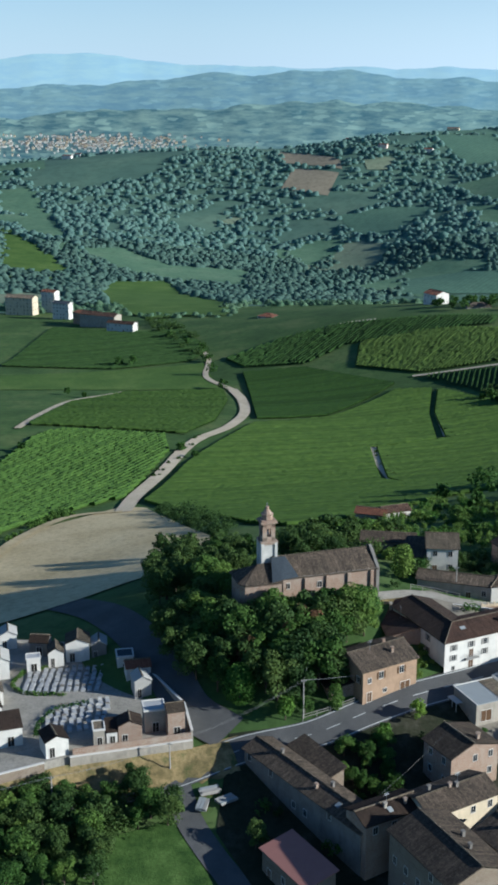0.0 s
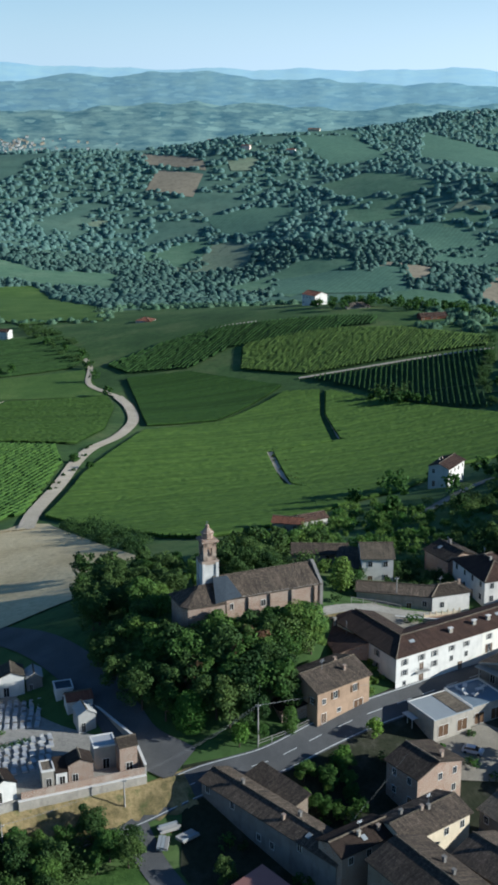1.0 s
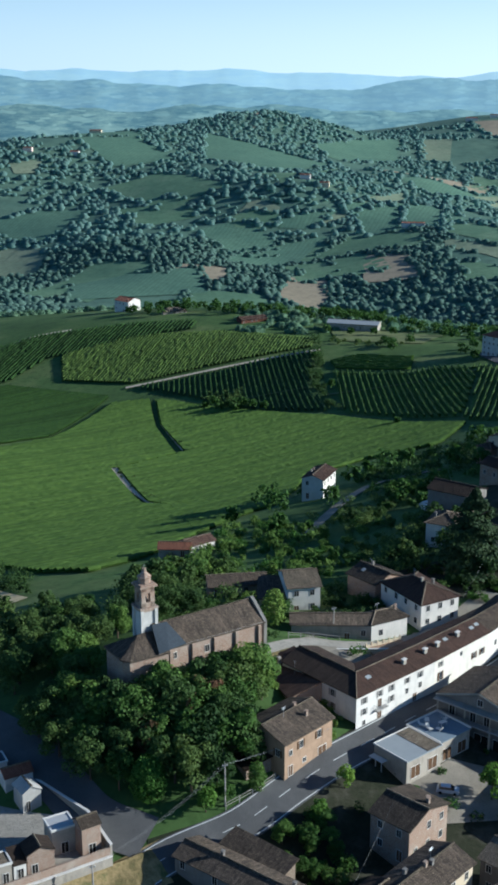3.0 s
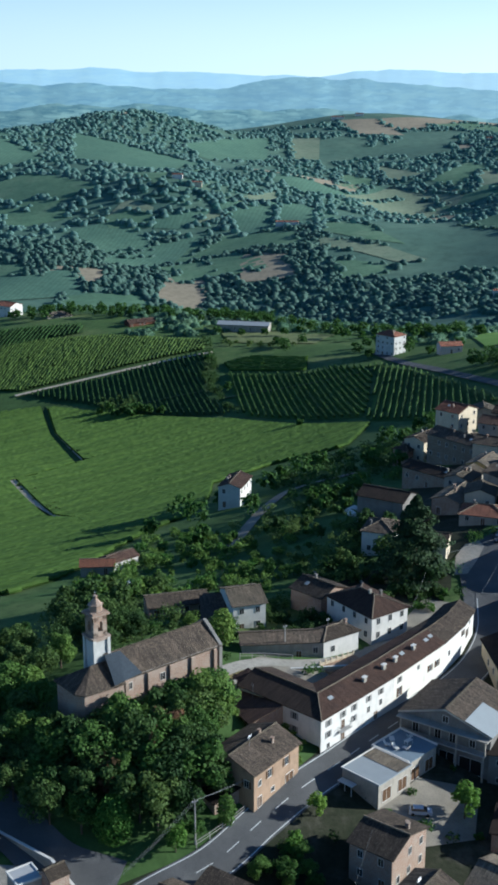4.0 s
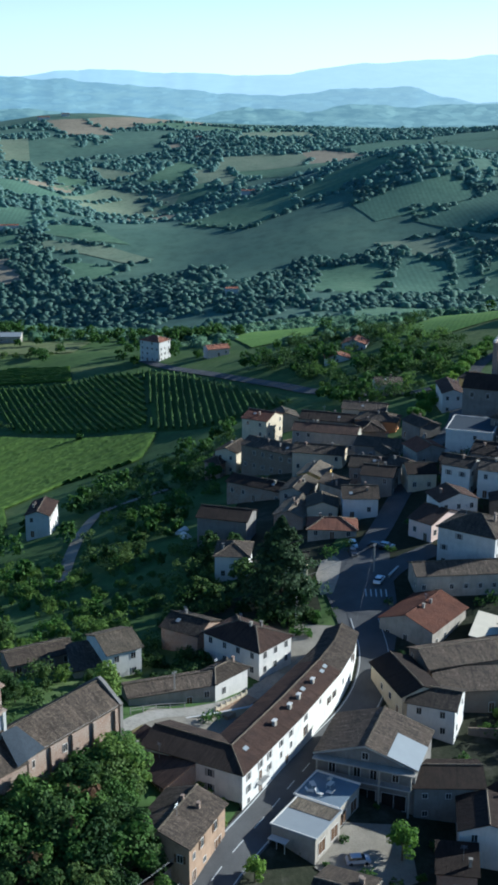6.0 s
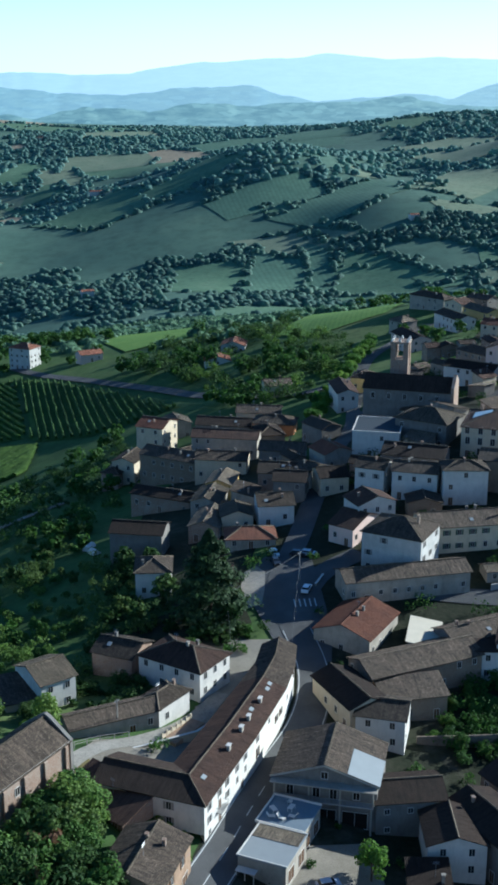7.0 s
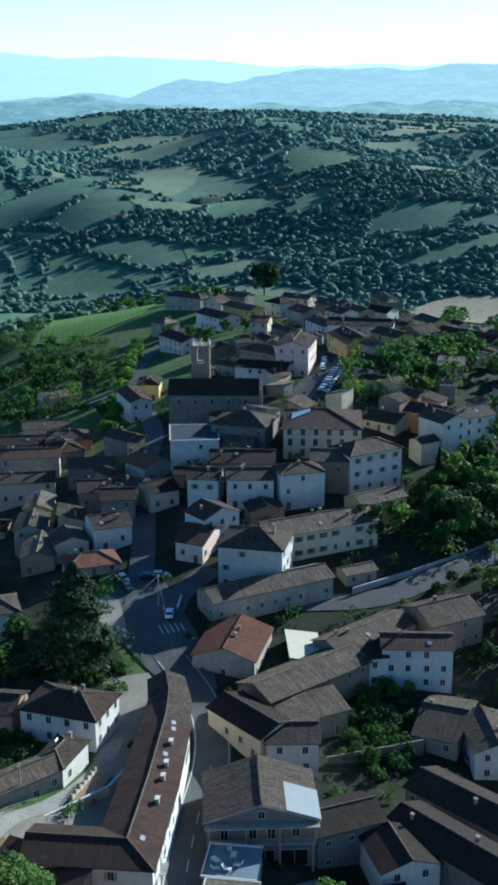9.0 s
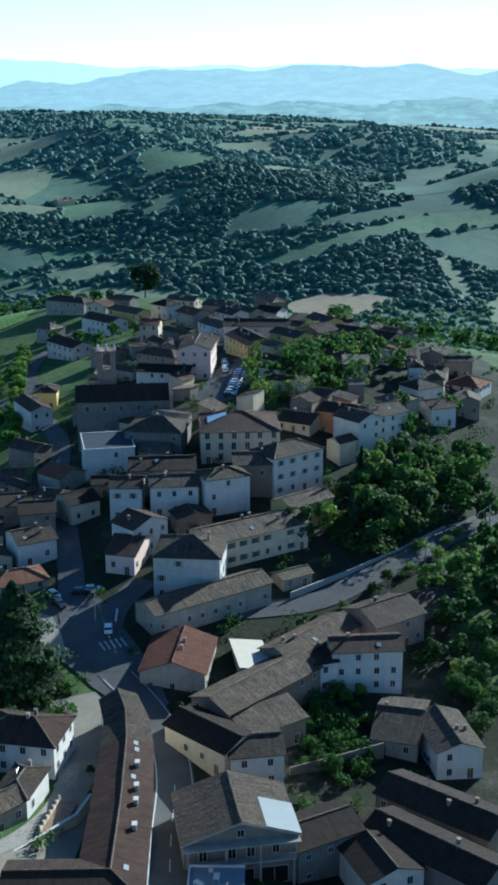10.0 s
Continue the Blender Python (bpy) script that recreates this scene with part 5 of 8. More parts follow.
def smooth_line(points, step):
    """Points along a smooth curve through the given ones."""
    p = [Vector((*q, 0)) for q in points]
    p = [p[0] * 2 - p[1]] + p + [p[-1] * 2 - p[-2]]
    out = []
    for a, b, c, d in zip(p, p[1:], p[2:], p[3:]):
        n = max(2, int((c - b).length / step))
        for k in range(n):
            t = k / n
            out.append(0.5 * ((2 * b) + (c - a) * t + (2 * a - 5 * b + 4 * c - d) * t * t + (3 * b - a - 3 * c + d) * t ** 3))
    return out + [p[-2]]


def ribbon(name, points, width, material, lift, label, category="road", step=4.0, shift=0.0, kind="structure"):
    line = smooth_line(points, step)
    if name in ("road", "path"):
        LANES.append((np.array([q[:2] for q in line]), width / 2))
    v, f = [], []
    for i, q in enumerate(line):
        d = (line[min(i + 1, len(line) - 1)] - line[max(i - 1, 0)]).normalized()
        n = Vector((-d.y, d.x, 0))
        for s in (-1, 0, 1):
            c = q + n * (shift + s * width / 2)
            v.append((c.x, c.y, ground_at(c.x, c.y) + lift))
    for i in range(len(line) - 1):
        for k in (0, 1):
            a = 3 * i + k
            f.append((a, a + 3, a + 4, a + 1)[::-1])
    ob = link_mesh(name, v, f, material)
    return tagged(ob, label, category, kind=kind)


def inside(ring, x, y):
    x, y = np.asarray(x, dtype=float), np.asarray(y, dtype=float)
    hit = np.zeros(x.shape, dtype=bool)
    for (ax, ay), (bx, by) in zip(ring, ring[1:] + ring[:1]):
        if ay == by:
            continue
        hit ^= ((ay > y) != (by > y)) & (x < (bx - ax) * (y - ay) / (by - ay) + ax)
    return hit


FIELDS = []



def vineyard(ring, angle, spacing, width, tall, leaf, soil, label, step=1.8, gap=0.006):
    """Rows of vines inside the ring, along the angle (degrees from +x)."""
    FIELDS.append(ring)
    drape("field", ring, soil, 0.35, "ground of a vineyard on the slope")
    c, s = math.cos(radians(angle)), math.sin(radians(angle))
    turned = [(x * c + y * s, -x * s + y * c) for x, y in ring]
    v0, v1 = min(q[1] for q in turned), max(q[1] for q in turned)
    rng = np.random.default_rng(int(abs(ring[0][0]) + abs(ring[0][1]) * 3))
    uneven = 0.45 if width > 2.4 else 1.0
    verts, faces, count = [], [], 0
    for v in np.arange(v0 + spacing / 2, v1, spacing):
        cuts = []
        for (ax, ay), (bx, by) in zip(turned, turned[1:] + turned[:1]):
            if (ay > v) != (by > v):
                cuts.append(ax + (v - ay) * (bx - ax) / (by - ay))
        cuts.sort()
        for lo, hi in zip(cuts[::2], cuts[1::2]):
            n = int((hi - lo - 1.5) / step)
            if n < 2:
                continue
            u = np.linspace(lo + 0.8, hi - 0.8, n + 1)
            w = v + rng.normal(0, 0.10, n + 1)
            x, y = u * c - w * s, u * s + w * c
            z = height(x, y) + 0.3
            k = width * 0.5 * (1 + uneven * rng.uniform(-0.3, 0.2, n + 1))
            t = tall * (1 + uneven * rng.uniform(-0.18, 0.12, n + 1))
            prof = []
            for side, up in ((-0.75, 0.15), (-1.0, 0.62), (-0.35, 1.0), (0.4, 0.97), (1.0, 0.6), (0.75, 0.12)):
                o = k * side * (1 + uneven * rng.uniform(-0.2, 0.2, n + 1))
                prof.append(np.stack([x - s * o, y + c * o, z + t * up * (1 + uneven * rng.uniform(-0.08, 0.08, n + 1))], -1))
            block = np.stack(prof, 1).reshape(-1, 3)
            verts.append(block)
            i = np.arange(n)[:, None] * 6 + np.arange(5)[None, :] + count
            i = i[rng.random(n) > (gap if width < 2.4 else 0.0)]
            faces.append(np.stack([i, i + 1, i + 7, i + 6], -1).reshape(-1, 4))
            count += len(block)
    me = bpy.data.meshes.new("vines")
    me.from_pydata(np.concatenate(verts).tolist(), [], np.concatenate(faces).tolist())
    me.materials.append(leaf)
    return tagged(new("vines", me), label, "vineyard", kind="stuff")


VINE = foliage("vine_leaves", (0.050, 0.100, 0.018), (0.092, 0.165, 0.030), 0.5)
VINE_LIGHT = foliage("bright_vine_leaves", (0.050, 0.112, 0.019), (0.096, 0.184, 0.032), 0.16)
VINE_DEEP = foliage("deep_vine_leaves", (0.036, 0.078, 0.020), (0.068, 0.135, 0.034), 0.4)

vineyard([(-118, 540), (-112, 617), (-101, 640), (-45, 631), (-40, 589), (-47, 523), (-52, 479), (-75, 437), (-92, 372), (-125, 400)], 72, 2.6, 1.75, 1.7, VINE_LIGHT, GRASS, "bright green vineyard with slanting rows", gap=0.0)
vineyard([(-122, 652), (-112, 747), (-83, 799), (-17, 806), (-13, 769), (-19, 684), (-34, 634), (-43, 638), (-102, 649)], 10, 2.6, 1.9, 1.7, VINE, DEEP, "dense dark green vineyard below the farm")
vineyard([(-190, 920), (-186, 943), (-177, 1100), (-103, 1046), (-60, 1050), (-30, 940), (-43, 908), (-101, 896)], 12, 2.8, 1.7, 1.8, VINE_DEEP, DEEP, "shaded vineyard below the farmhouses", step=4)
vineyard([(4, 696), (0, 788), (-5, 856), (40, 851), (96, 782), (46, 704)], 8, 2.4, 2.5, 1.5, VINE, DEEP, "dark green vineyard beside the gravel track", step=3)
vineyard([(-18, 902), (26, 946), (71, 964), (148, 937), (187, 915), (180, 888), (72, 893), (40, 860), (-4, 870)], 62, 3.0, 1.3, 1.8, VINE, DEEP, "hillside vineyard with visible rows", step=4)
vineyard([(-24, 584), (2, 677), (46, 697), (94, 766), (116, 757), (105, 692), (98, 615), (62, 598), (58, 508), (68, 492), (64, 452), (55, 406), (38, 386), (27, 374), (12, 366), (-2, 380), (-14, 412), (-43, 470), (-30, 560)], 14, 2.4, 2.7, 1.4, VINE_LIGHT, GRASS, "broad bright green vineyard below the village")
vineyard([(107, 690), (119, 757), (157, 686), (188, 630), (202, 580), (218, 536), (187, 500), (156, 512), (127, 504), (112, 470), (92, 436), (72, 424), (53, 404), (61, 452), (65, 492), (60, 510), (64, 596), (102, 614)], 14, 2.4, 2.7, 1.4, VINE_LIGHT, GRASS, "bright green vineyard sloping to the village")
vineyard([(112, 789), (172, 782), (200, 784), (229, 788), (229, 776), (207, 720), (199, 687), (190, 644), (175, 664), (161, 688), (148, 716), (136, 748)], 76.5, 3.3, 1.25, 1.9, VINE, DEEP, "vineyard with straight striped rows", step=2.5)
vineyard([(82, 893), (136, 899), (194, 868), (243, 816), (234, 792), (113, 798), (74, 835)], 60, 2.3, 1.9, 1.6, VINE, DEEP, "green vineyard on the far slope", step=3.0)
vineyard([(225, 729), (241, 704), (258, 685), (275, 683), (284, 668), (276, 640), (233, 568), (224, 556), (215, 573), (205, 602), (195, 630), (210, 684)], 72, 3.3, 1.25, 1.9, VINE, GRASS, "striped vineyard above the green field", step=2.5)
vineyard([(286, 667), (293, 660), (294, 625), (280, 556), (255, 484), (239, 494), (226, 510), (221, 541), (226, 556), (235, 566), (278, 638)], 58, 3.3, 1.25, 1.9, VINE, GRASS, "striped vineyard beside the village road", step=2.5)
vineyard([(231, 751), (253, 753), (276, 721), (260, 690), (228, 733)], -53, 2.8, 1.5, 1.7, VINE, DEEP, "small vineyard with rows across the slope", step=2.5)


def field(ring, material, label, lift=0.4, edge=14.0):
    FIELDS.append(ring)
    drape("field", ring, material, lift, label, edge=edge)


field([(-80, 358), (-72, 408), (-50, 457), (-40, 452), (-20, 380), (-8, 345), (-26, 335), (-22, 300), (-42, 284), (-66, 272), (-110, 290), (-105, 350)], STUBBLE, "harvested tan stubble field beside the cemetery")
field([(-175, 812), (-81, 812), (-20, 812), (-34, 898), (-100, 890), (-184, 880)], GRASS, "green meadow strip below the farm")
field([(-190, 1560), (-190, 1700), (-140, 1690), (-20, 1230), (-34, 1140), (-95, 1135), (-144, 1290)], GRASS, "green hillside field", 1.0, 30)
field([(355, 500), (395, 488), (425, 500), (490, 560), (450, 590), (363, 532)], BRIGHT, "bright sunlit meadow on the hill", 0.5)
field([(350, 640), (385, 625), (470, 690), (520, 760), (430, 745), (380, 700)], BRIGHT, "sunlit meadow beyond the villa", 0.6)
field([(290, 830), (330, 790), (300, 760), (255, 800), (262, 830)], PASTURE, "pale meadow by the farm building", 0.5)

ribbon("path", [(-48, 440), (-47, 484), (-39, 543), (-33, 589), (-26, 622), (-12, 660), (-3, 714), (-4, 765), (-11, 805)], 6.5, GRAVEL, 0.7, "pale gravel farm track through the vineyards", "path")
ribbon("path", [(-82, 345), (-79, 362), (-77, 384), (-68, 428), (-56, 440), (-48, 441)], 4.0, STUBBLE, 0.75, "pale dirt track along the stubble field", "path")
ribbon("path", [(-11, 805), (-30, 850), (-30, 902), (-38, 945), (-70, 1040)], 4.0, GRAVEL, 0.7, "narrow farm track", "path")
ribbon("path", [(-125, 640), (-121, 693), (-112, 756), (-84, 802)], 4.0, GRAVEL, 0.6, "gravel track between the vineyards", "path")
ribbon("path", [(0, 912), (35, 940), (71, 962), (100, 958)], 5.0, GRAVEL, 0.8, "pale track on the hillside", "path")
ribbon("path", [(108, 792), (170, 787), (236, 782)], 3.5, GRAVEL, 0.8, "track above the striped vineyard", "path")
ribbon("path", [(203, 679), (230, 666), (255, 656), (283, 652)], 2.6, PASTURE, 0.75, "grassy track across the vineyard", "path")
ribbon("path", [(158, 714), (166, 712), (183, 709), (202, 704)], 2.6, PASTURE, 0.75, "grassy track across the vineyard", "path")
ribbon("path", [(62, 612), (62, 552), (62.6, 497)], 5.0, GRAVEL, 0.8, "bare strip between the vineyards", "path")
ribbon("path", [(110, 690), (107, 650), (103.5, 607)], 5.0, GRAVEL, 0.8, "bare strip between the vineyards", "path")
ribbon("path", [(78, 365), (95, 390), (112, 412), (128, 426), (150, 420)], 4.0, YARD, 0.4, "lane to the villa", "path")
ribbon("road", [(310, 700), (302, 655), (297, 600), (284, 534), (270, 490), (262, 455), (262, 420), (285, 413)], 6.0, ASPHALT, 0.5, "grey asphalt road along the vineyard")

drape("courtyard", [(-4, 214), (14, 216), (36, 229), (66, 246), (92, 262), (104, 282), (130, 306), (160, 326), (196, 352), (240, 370), (300, 380), (380, 420), (440, 400), (420, 300), (330, 240), (250, 225), (190, 228), (150, 215), (120, 188), (80, 165), (40, 150), (10, 158), (-6, 190)], SHADED_TOWNSOIL, 0.12, "courtyards and gardens of trodden earth and grass, darkened for shade", "ground", 5.0)
MAIN = [(-34, 196), (-15, 203.5), (-2, 209.5), (12, 213), (23, 218.5), (33, 223.5), (43, 228), (54, 233.6), (66, 239.5), (79, 245.5), (89, 252), (97, 260), (104, 271), (111, 281), (118, 290)]
ribbon("road", MAIN, 7.0, ASPHALT, 0.30, "grey asphalt village street", step=2.0)
ribbon("road_line", MAIN[:13], 0.18, LINE, 0.36, "white edge line of the street", "road marking", 2.0, 3.1)
ribbon("road_line", MAIN[:13], 0.18, LINE, 0.36, "white edge line of the street", "road marking", 2.0, -3.1)
for k in range(17):
    q = smooth_line(MAIN, 3.0)
    i = 3 + k * 2
    if i + 1 < len(q):
        ribbon("road_line", [q[i][:2], q[i + 1][:2]], 0.15, LINE, 0.37, "white centre dash of the street", "road marking", 2.0)
ribbon("road", [(105, 272), (114, 279), (126, 284), (140, 284)], 6.0, ASPHALT, 0.34, "grey asphalt side street", step=2.0)
ribbon("road", [(116, 288), (124, 294), (137, 302), (160, 318), (192, 340), (224, 360), (262, 392), (320, 434), (380, 450)], 6.0, ASPHALT, 0.34, "narrow shaded street through the village", step=3.0)
ribbon("road", [(132, 268), (150, 249), (167, 241), (186, 234), (214, 226), (250, 212)], 6.0, ASPHALT, 0.32, "grey road below the retaining wall", step=3.0)
ribbon("road", [(-14, 203), (-11, 193), (-7, 185), (-2, 176), (4, 160)], 5.0, ASPHALT, 0.30, "grey lane beside the orchard", step=2.0)
ribbon("road", [(-4, 214), (-12, 221), (-17, 232), (-25, 248), (-36, 268), (-48, 285)], 9.0, ASPHALT, 0.30, "grey forecourt road along the cemetery", step=2.0)
drape("square", [(248, 312), (290, 320), (312, 334), (296, 338), (252, 328)], ASPHALT, 0.30, "asphalt square with parked cars", "square", 5.0)
drape("lawn", [(-46, 202), (-36, 207), (-12, 210.5), (-2, 213.5), (-15, 206), (-46, 196)], DRY, 0.2, "dry grass bank below the cemetery wall", "bank", 3.0)
drape("lawn", [(-28, 187), (-14, 193), (-9, 184), (-4, 172), (-30, 170)], LAWN, 0.2, "green lawn beside the lane", "lawn", 4.0)
drape("yard", [(44, 216), (56, 222), (66, 217), (58, 206), (47, 207)], YARD, 0.3, "pale gravel yard of the workshop", "yard", 4.0)
drape("yard", [(30, 253), (38, 260), (42, 262), (54, 256), (62, 252), (48, 247), (36, 251)], YARD, 0.3, "pale yard behind the corner house", "yard", 4.0)
drape("yard", [(60, 251), (64, 258), (66, 262), (72, 263), (80, 270), (90, 278), (97, 272), (92, 264), (84, 260), (76, 256), (68, 252)], YARD, 0.28, "grey yard and drive behind the rowhouse", "yard", 3.0)
drape("square", [(94, 262), (101, 258), (110, 266), (118, 276), (130, 291), (124, 301), (113, 298), (105, 286), (98, 273)], ASPHALT, 0.24, "asphalt junction at the end of the rowhouse", "road", 3.0)
# the pale gravel colour here paints a patch of sun on the pavement
drape("pavement", [(103, 285), (106, 284), (112, 289), (118, 295), (119, 299), (115, 299), (109, 294)], LANE, 0.34, "pavement at the junction, paled to show a sunlit patch", "pavement", 3.0)
for k in range(5):
    ribbon("road_line", [(110.5 + k * 0.9, 277.6 - k * 0.75), (112.6 + k * 0.9, 280.2 - k * 0.75)], 0.3, LINE, 0.40, "white zebra stripe at the junction", "road marking", 1.0)
# dark soil sheets paint the shade under the cedar and behind the lane
drape("courtyard", [(76, 282), (84, 276), (92, 274), (99, 280), (104, 288), (98, 296), (86, 300), (74, 296)], SHADED_TOWNSOIL, 0.16, "earth below the cedar with shade painted into its colour", "ground", 4.0)
drape("courtyard", [(104, 291), (93, 297), (98, 318), (110, 338), (128, 356), (146, 374), (166, 386), (196, 374), (206, 362), (160, 330), (128, 308)], SHADED_TOWNSOIL, 0.13, "yards of earth and grass behind the lane, darkened for shade", "ground", 5.0)
ribbon("path", [(27, 254), (36, 258), (42, 259), (49, 257.6), (58, 257.6), (67, 260), (74, 263.4)], 3.4, LANE, 0.36, "pale grey lane behind the rowhouse", "path", 2.0)
drape("lawn", [(33, 259), (37, 257.6), (36, 254.6), (29, 251), (28, 254)], DRY, 0.3, "small triangle of dry grass by the lane", "lawn", 2.0)


# ---- trees ----
LEAF_DARK = foliage("dark_leaves", (0.042, 0.082, 0.021), (0.092, 0.155, 0.034), 0.5)
LEAF_MID = foliage("green_leaves", (0.064, 0.126, 0.023), (0.140, 0.240, 0.044), 0.5)
LEAF_LIGHT = foliage("light_leaves", (0.085, 0.175, 0.024), (0.17, 0.30, 0.045), 0.6)
LEAF_RUST = foliage("rust_leaves", (0.095, 0.060, 0.026), (0.15, 0.100, 0.042), 0.5)
NEEDLE = foliage("conifer_needles", (0.020, 0.044, 0.018), (0.050, 0.088, 0.030), 0.5)
BARK = plain("bark", (0.11, 0.085, 0.06), 0.95, 0.0, 0.5, 3.0)
# woods turn paler and bluer with distance: haze mixed into the leaf colours
NEAR_WOODS = foliage("near_woodland_haze_tint", (0.088, 0.165, 0.100), (0.145, 0.240, 0.135), 0.03, thin=0.5, clumps=0.35)
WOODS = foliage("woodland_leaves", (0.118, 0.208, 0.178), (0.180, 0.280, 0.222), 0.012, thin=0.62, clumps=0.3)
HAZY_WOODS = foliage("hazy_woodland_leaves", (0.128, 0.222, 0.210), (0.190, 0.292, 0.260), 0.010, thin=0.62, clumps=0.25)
# far grass, pasture and vines: air haze put into their base colours
FAR_GRASS = ground_cover("far_grass_haze_tint", [(0.3, (0.084, 0.150, 0.090)), (0.5, (0.107, 0.181, 0.103)), (0.7, (0.142, 0.211, 0.125))], 0.02, 0.12)
FAR_PASTURE = ground_cover("far_pasture_haze_tint", [(0.3, (0.143, 0.189, 0.118)), (0.7, (0.210, 0.239, 0.151))], 0.02, 0.12)
FAR_VINES = ground_cover("far_vineyard_haze_tint", [(0.3, (0.085, 0.155, 0.105)), (0.7, (0.115, 0.195, 0.125))], 0.02, 0.12, rows=0.045)
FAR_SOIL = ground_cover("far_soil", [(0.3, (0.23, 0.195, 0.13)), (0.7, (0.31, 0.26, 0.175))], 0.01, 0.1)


def cards(rng, centre, out, size):
    """One small folded leaf spray at each centre, roughly facing outwards."""
    n = len(centre)
    d = out + rng.normal(0, 0.42, (n, 3))
    d /= np.linalg.norm(d, axis=1)[:, None]
    a = np.cross(d, rng.normal(0, 1, (n, 3)))
    a /= np.linalg.norm(a, axis=1)[:, None]
    b = np.cross(d, a)
    s = size * rng.uniform(0.6, 1.3, n)[:, None]
    k = rng.uniform(0.5, 0.9, n)[:, None]
    p = [centre - a * s, centre - b * s * k + d * s * 0.25, centre + a * s, centre + b * s * k - d * s * 0.3]
    return np.stack(p, 1).reshape(-1, 3), np.arange(4 * n).reshape(n, 4)


def leaf_crown(seed, kind, tall, radius, n, size):
    rng = np.random.default_rng(seed)
    if kind in ("conifer", "cedar"):
        t = rng.random(n) ** 0.75
        ang = rng.uniform(0, 2 * np.pi, n)
        tier = (t * (9 if kind == "cedar" else 12)) % 1.0
        r = radius * ((1 - t) ** (0.72 if kind == "cedar" else 0.9)) * (0.55 + 0.45 * tier) * (0.8 + 0.25 * np.sin(ang * 3 + t * 20)) * rng.uniform(0.55, 1.05, n)
        c = np.stack([r * np.cos(ang), r * np.sin(ang), tall * (0.12 + 0.88 * t) - 0.12 * r], 1)
        out = np.stack([np.cos(ang), np.sin(ang), np.full(n, 0.7)], 1)
        return cards(rng, c, out, size)
    if kind == "column":
        lobes = [(0, 0, tall * z, radius * (1.05 - abs(z - 0.45))) for z in (0.2, 0.35, 0.5, 0.65, 0.8)]
    else:
        m = 19
        lobes = []
        for i in range(m):
            a, t = rng.uniform(0, 6.28), rng.uniform(0.32, 0.86)
            q = radius * 0.62 * math.sqrt(max(0.05, 1 - ((t - 0.52) / 0.5) ** 2)) * rng.uniform(0.5, 1.1)
            lobes.append((q * 1.15 * math.cos(a), q * 1.15 * math.sin(a), tall * t, radius * rng.uniform(0.22, 0.46)))
        lobes.append((0, 0, tall * 0.7, radius * 0.6))
    lobes = np.array(lobes)
    pick = rng.integers(0, len(lobes), n)
    d = rng.normal(0, 1, (n, 3))
    d[:, 2] += 0.25
    d /= np.linalg.norm(d, axis=1)[:, None]
    c = lobes[pick, :3] + d * lobes[pick, 3:4] * rng.uniform(0.72, 1.05, n)[:, None] * np.array([1, 1, 0.85])
    c[:, 2] = np.clip(c[:, 2], tall * 0.08, None)
    return cards(rng, c, d + np.array([0, 0, 0.3]), size)


def make_tree(name, label, seed, kind, tall, radius, leaf, n=1100, size=0.42):
    ob = empty(name, Matrix.Translation((0, 0, -400)), label, "tree", "trees of the village and fields")
    rng = random.Random(seed)
    s = Shape()
    top = tall * (0.9 if kind in ("conifer", "cedar") else 0.6)
    s.tube((0, 0, -0.8), (0, 0, top * 0.5), tall * 0.026, tall * 0.018, 7)
    s.tube((0, 0, top * 0.5), (rng.uniform(-0.2, 0.2), 0.1, top), tall * 0.018, tall * 0.006, 6)
    for k in range(6):
        a, z = rng.uniform(0, 6.28), top * rng.uniform(0.35, 0.85)
        r = radius * rng.uniform(0.4, 0.7)
        s.tube((0, 0, z), (r * math.cos(a), r * math.sin(a), z + r * rng.uniform(0.2, 0.7)), tall * 0.011, tall * 0.003, 5)
    s.link("trunk", BARK, ob)
    v, f = leaf_crown(seed, kind, tall, radius, n, size)
    link_mesh("crown", v.tolist(), f.tolist(), leaf, ob)
    return ob


KINDS = {}
for key, name, label, kind, tall, radius, leaf, n, size in (
        ("d", "broadleaf_tree", "dark green broadleaf tree with an uneven crown", "round", 9, 3.9, LEAF_DARK, 2700, 0.25),
        ("m", "broadleaf_tree", "mid-green broadleaf tree with a loose crown", "round", 9, 3.7, LEAF_MID, 2700, 0.24),
        ("l", "young_tree", "light green young tree in full leaf", "round", 6, 2.3, LEAF_LIGHT, 1400, 0.22),
        ("r", "bay_tree", "dense rounded light green tree", "column", 8, 3.6, LEAF_LIGHT, 3200, 0.24),
        ("c", "conifer", "tall dark conical conifer tree", "conifer", 12, 3.4, NEEDLE, 2000, 0.33),
        ("p", "cypress", "slim upright green tree", "column", 6, 1.7, LEAF_MID, 1200, 0.20),
        ("x", "broadleaf_tree", "small tree with rust-brown dead leaves", "round", 6, 2.0, LEAF_RUST, 900, 0.24),
        ("a", "avenue_tree", "clipped light green avenue tree", "round", 7, 3.6, LEAF_LIGHT, 1500, 0.32),
        ("b", "bush", "leafy green garden bush", "round", 2.6, 1.9, LEAF_MID, 700, 0.17)):
    KINDS[key] = [make_tree(name, label, seed * 13 + ord(key), kind, tall, radius, leaf, n, size) for seed in range(1 if key in "rx" else 3)]
LIGHTER = {}
for key, name, label, tall, radius, leaf in (("d", "broadleaf_tree", "dark green broadleaf tree with an uneven crown", 9, 3.9, LEAF_DARK), ("m", "broadleaf_tree", "mid-green broadleaf tree with a loose crown", 9, 3.7, LEAF_MID)):
    LIGHTER[key] = [make_tree(name, label, seed * 7 + ord(key), "round", tall, radius, leaf, 760, 0.50) for seed in range(2)]
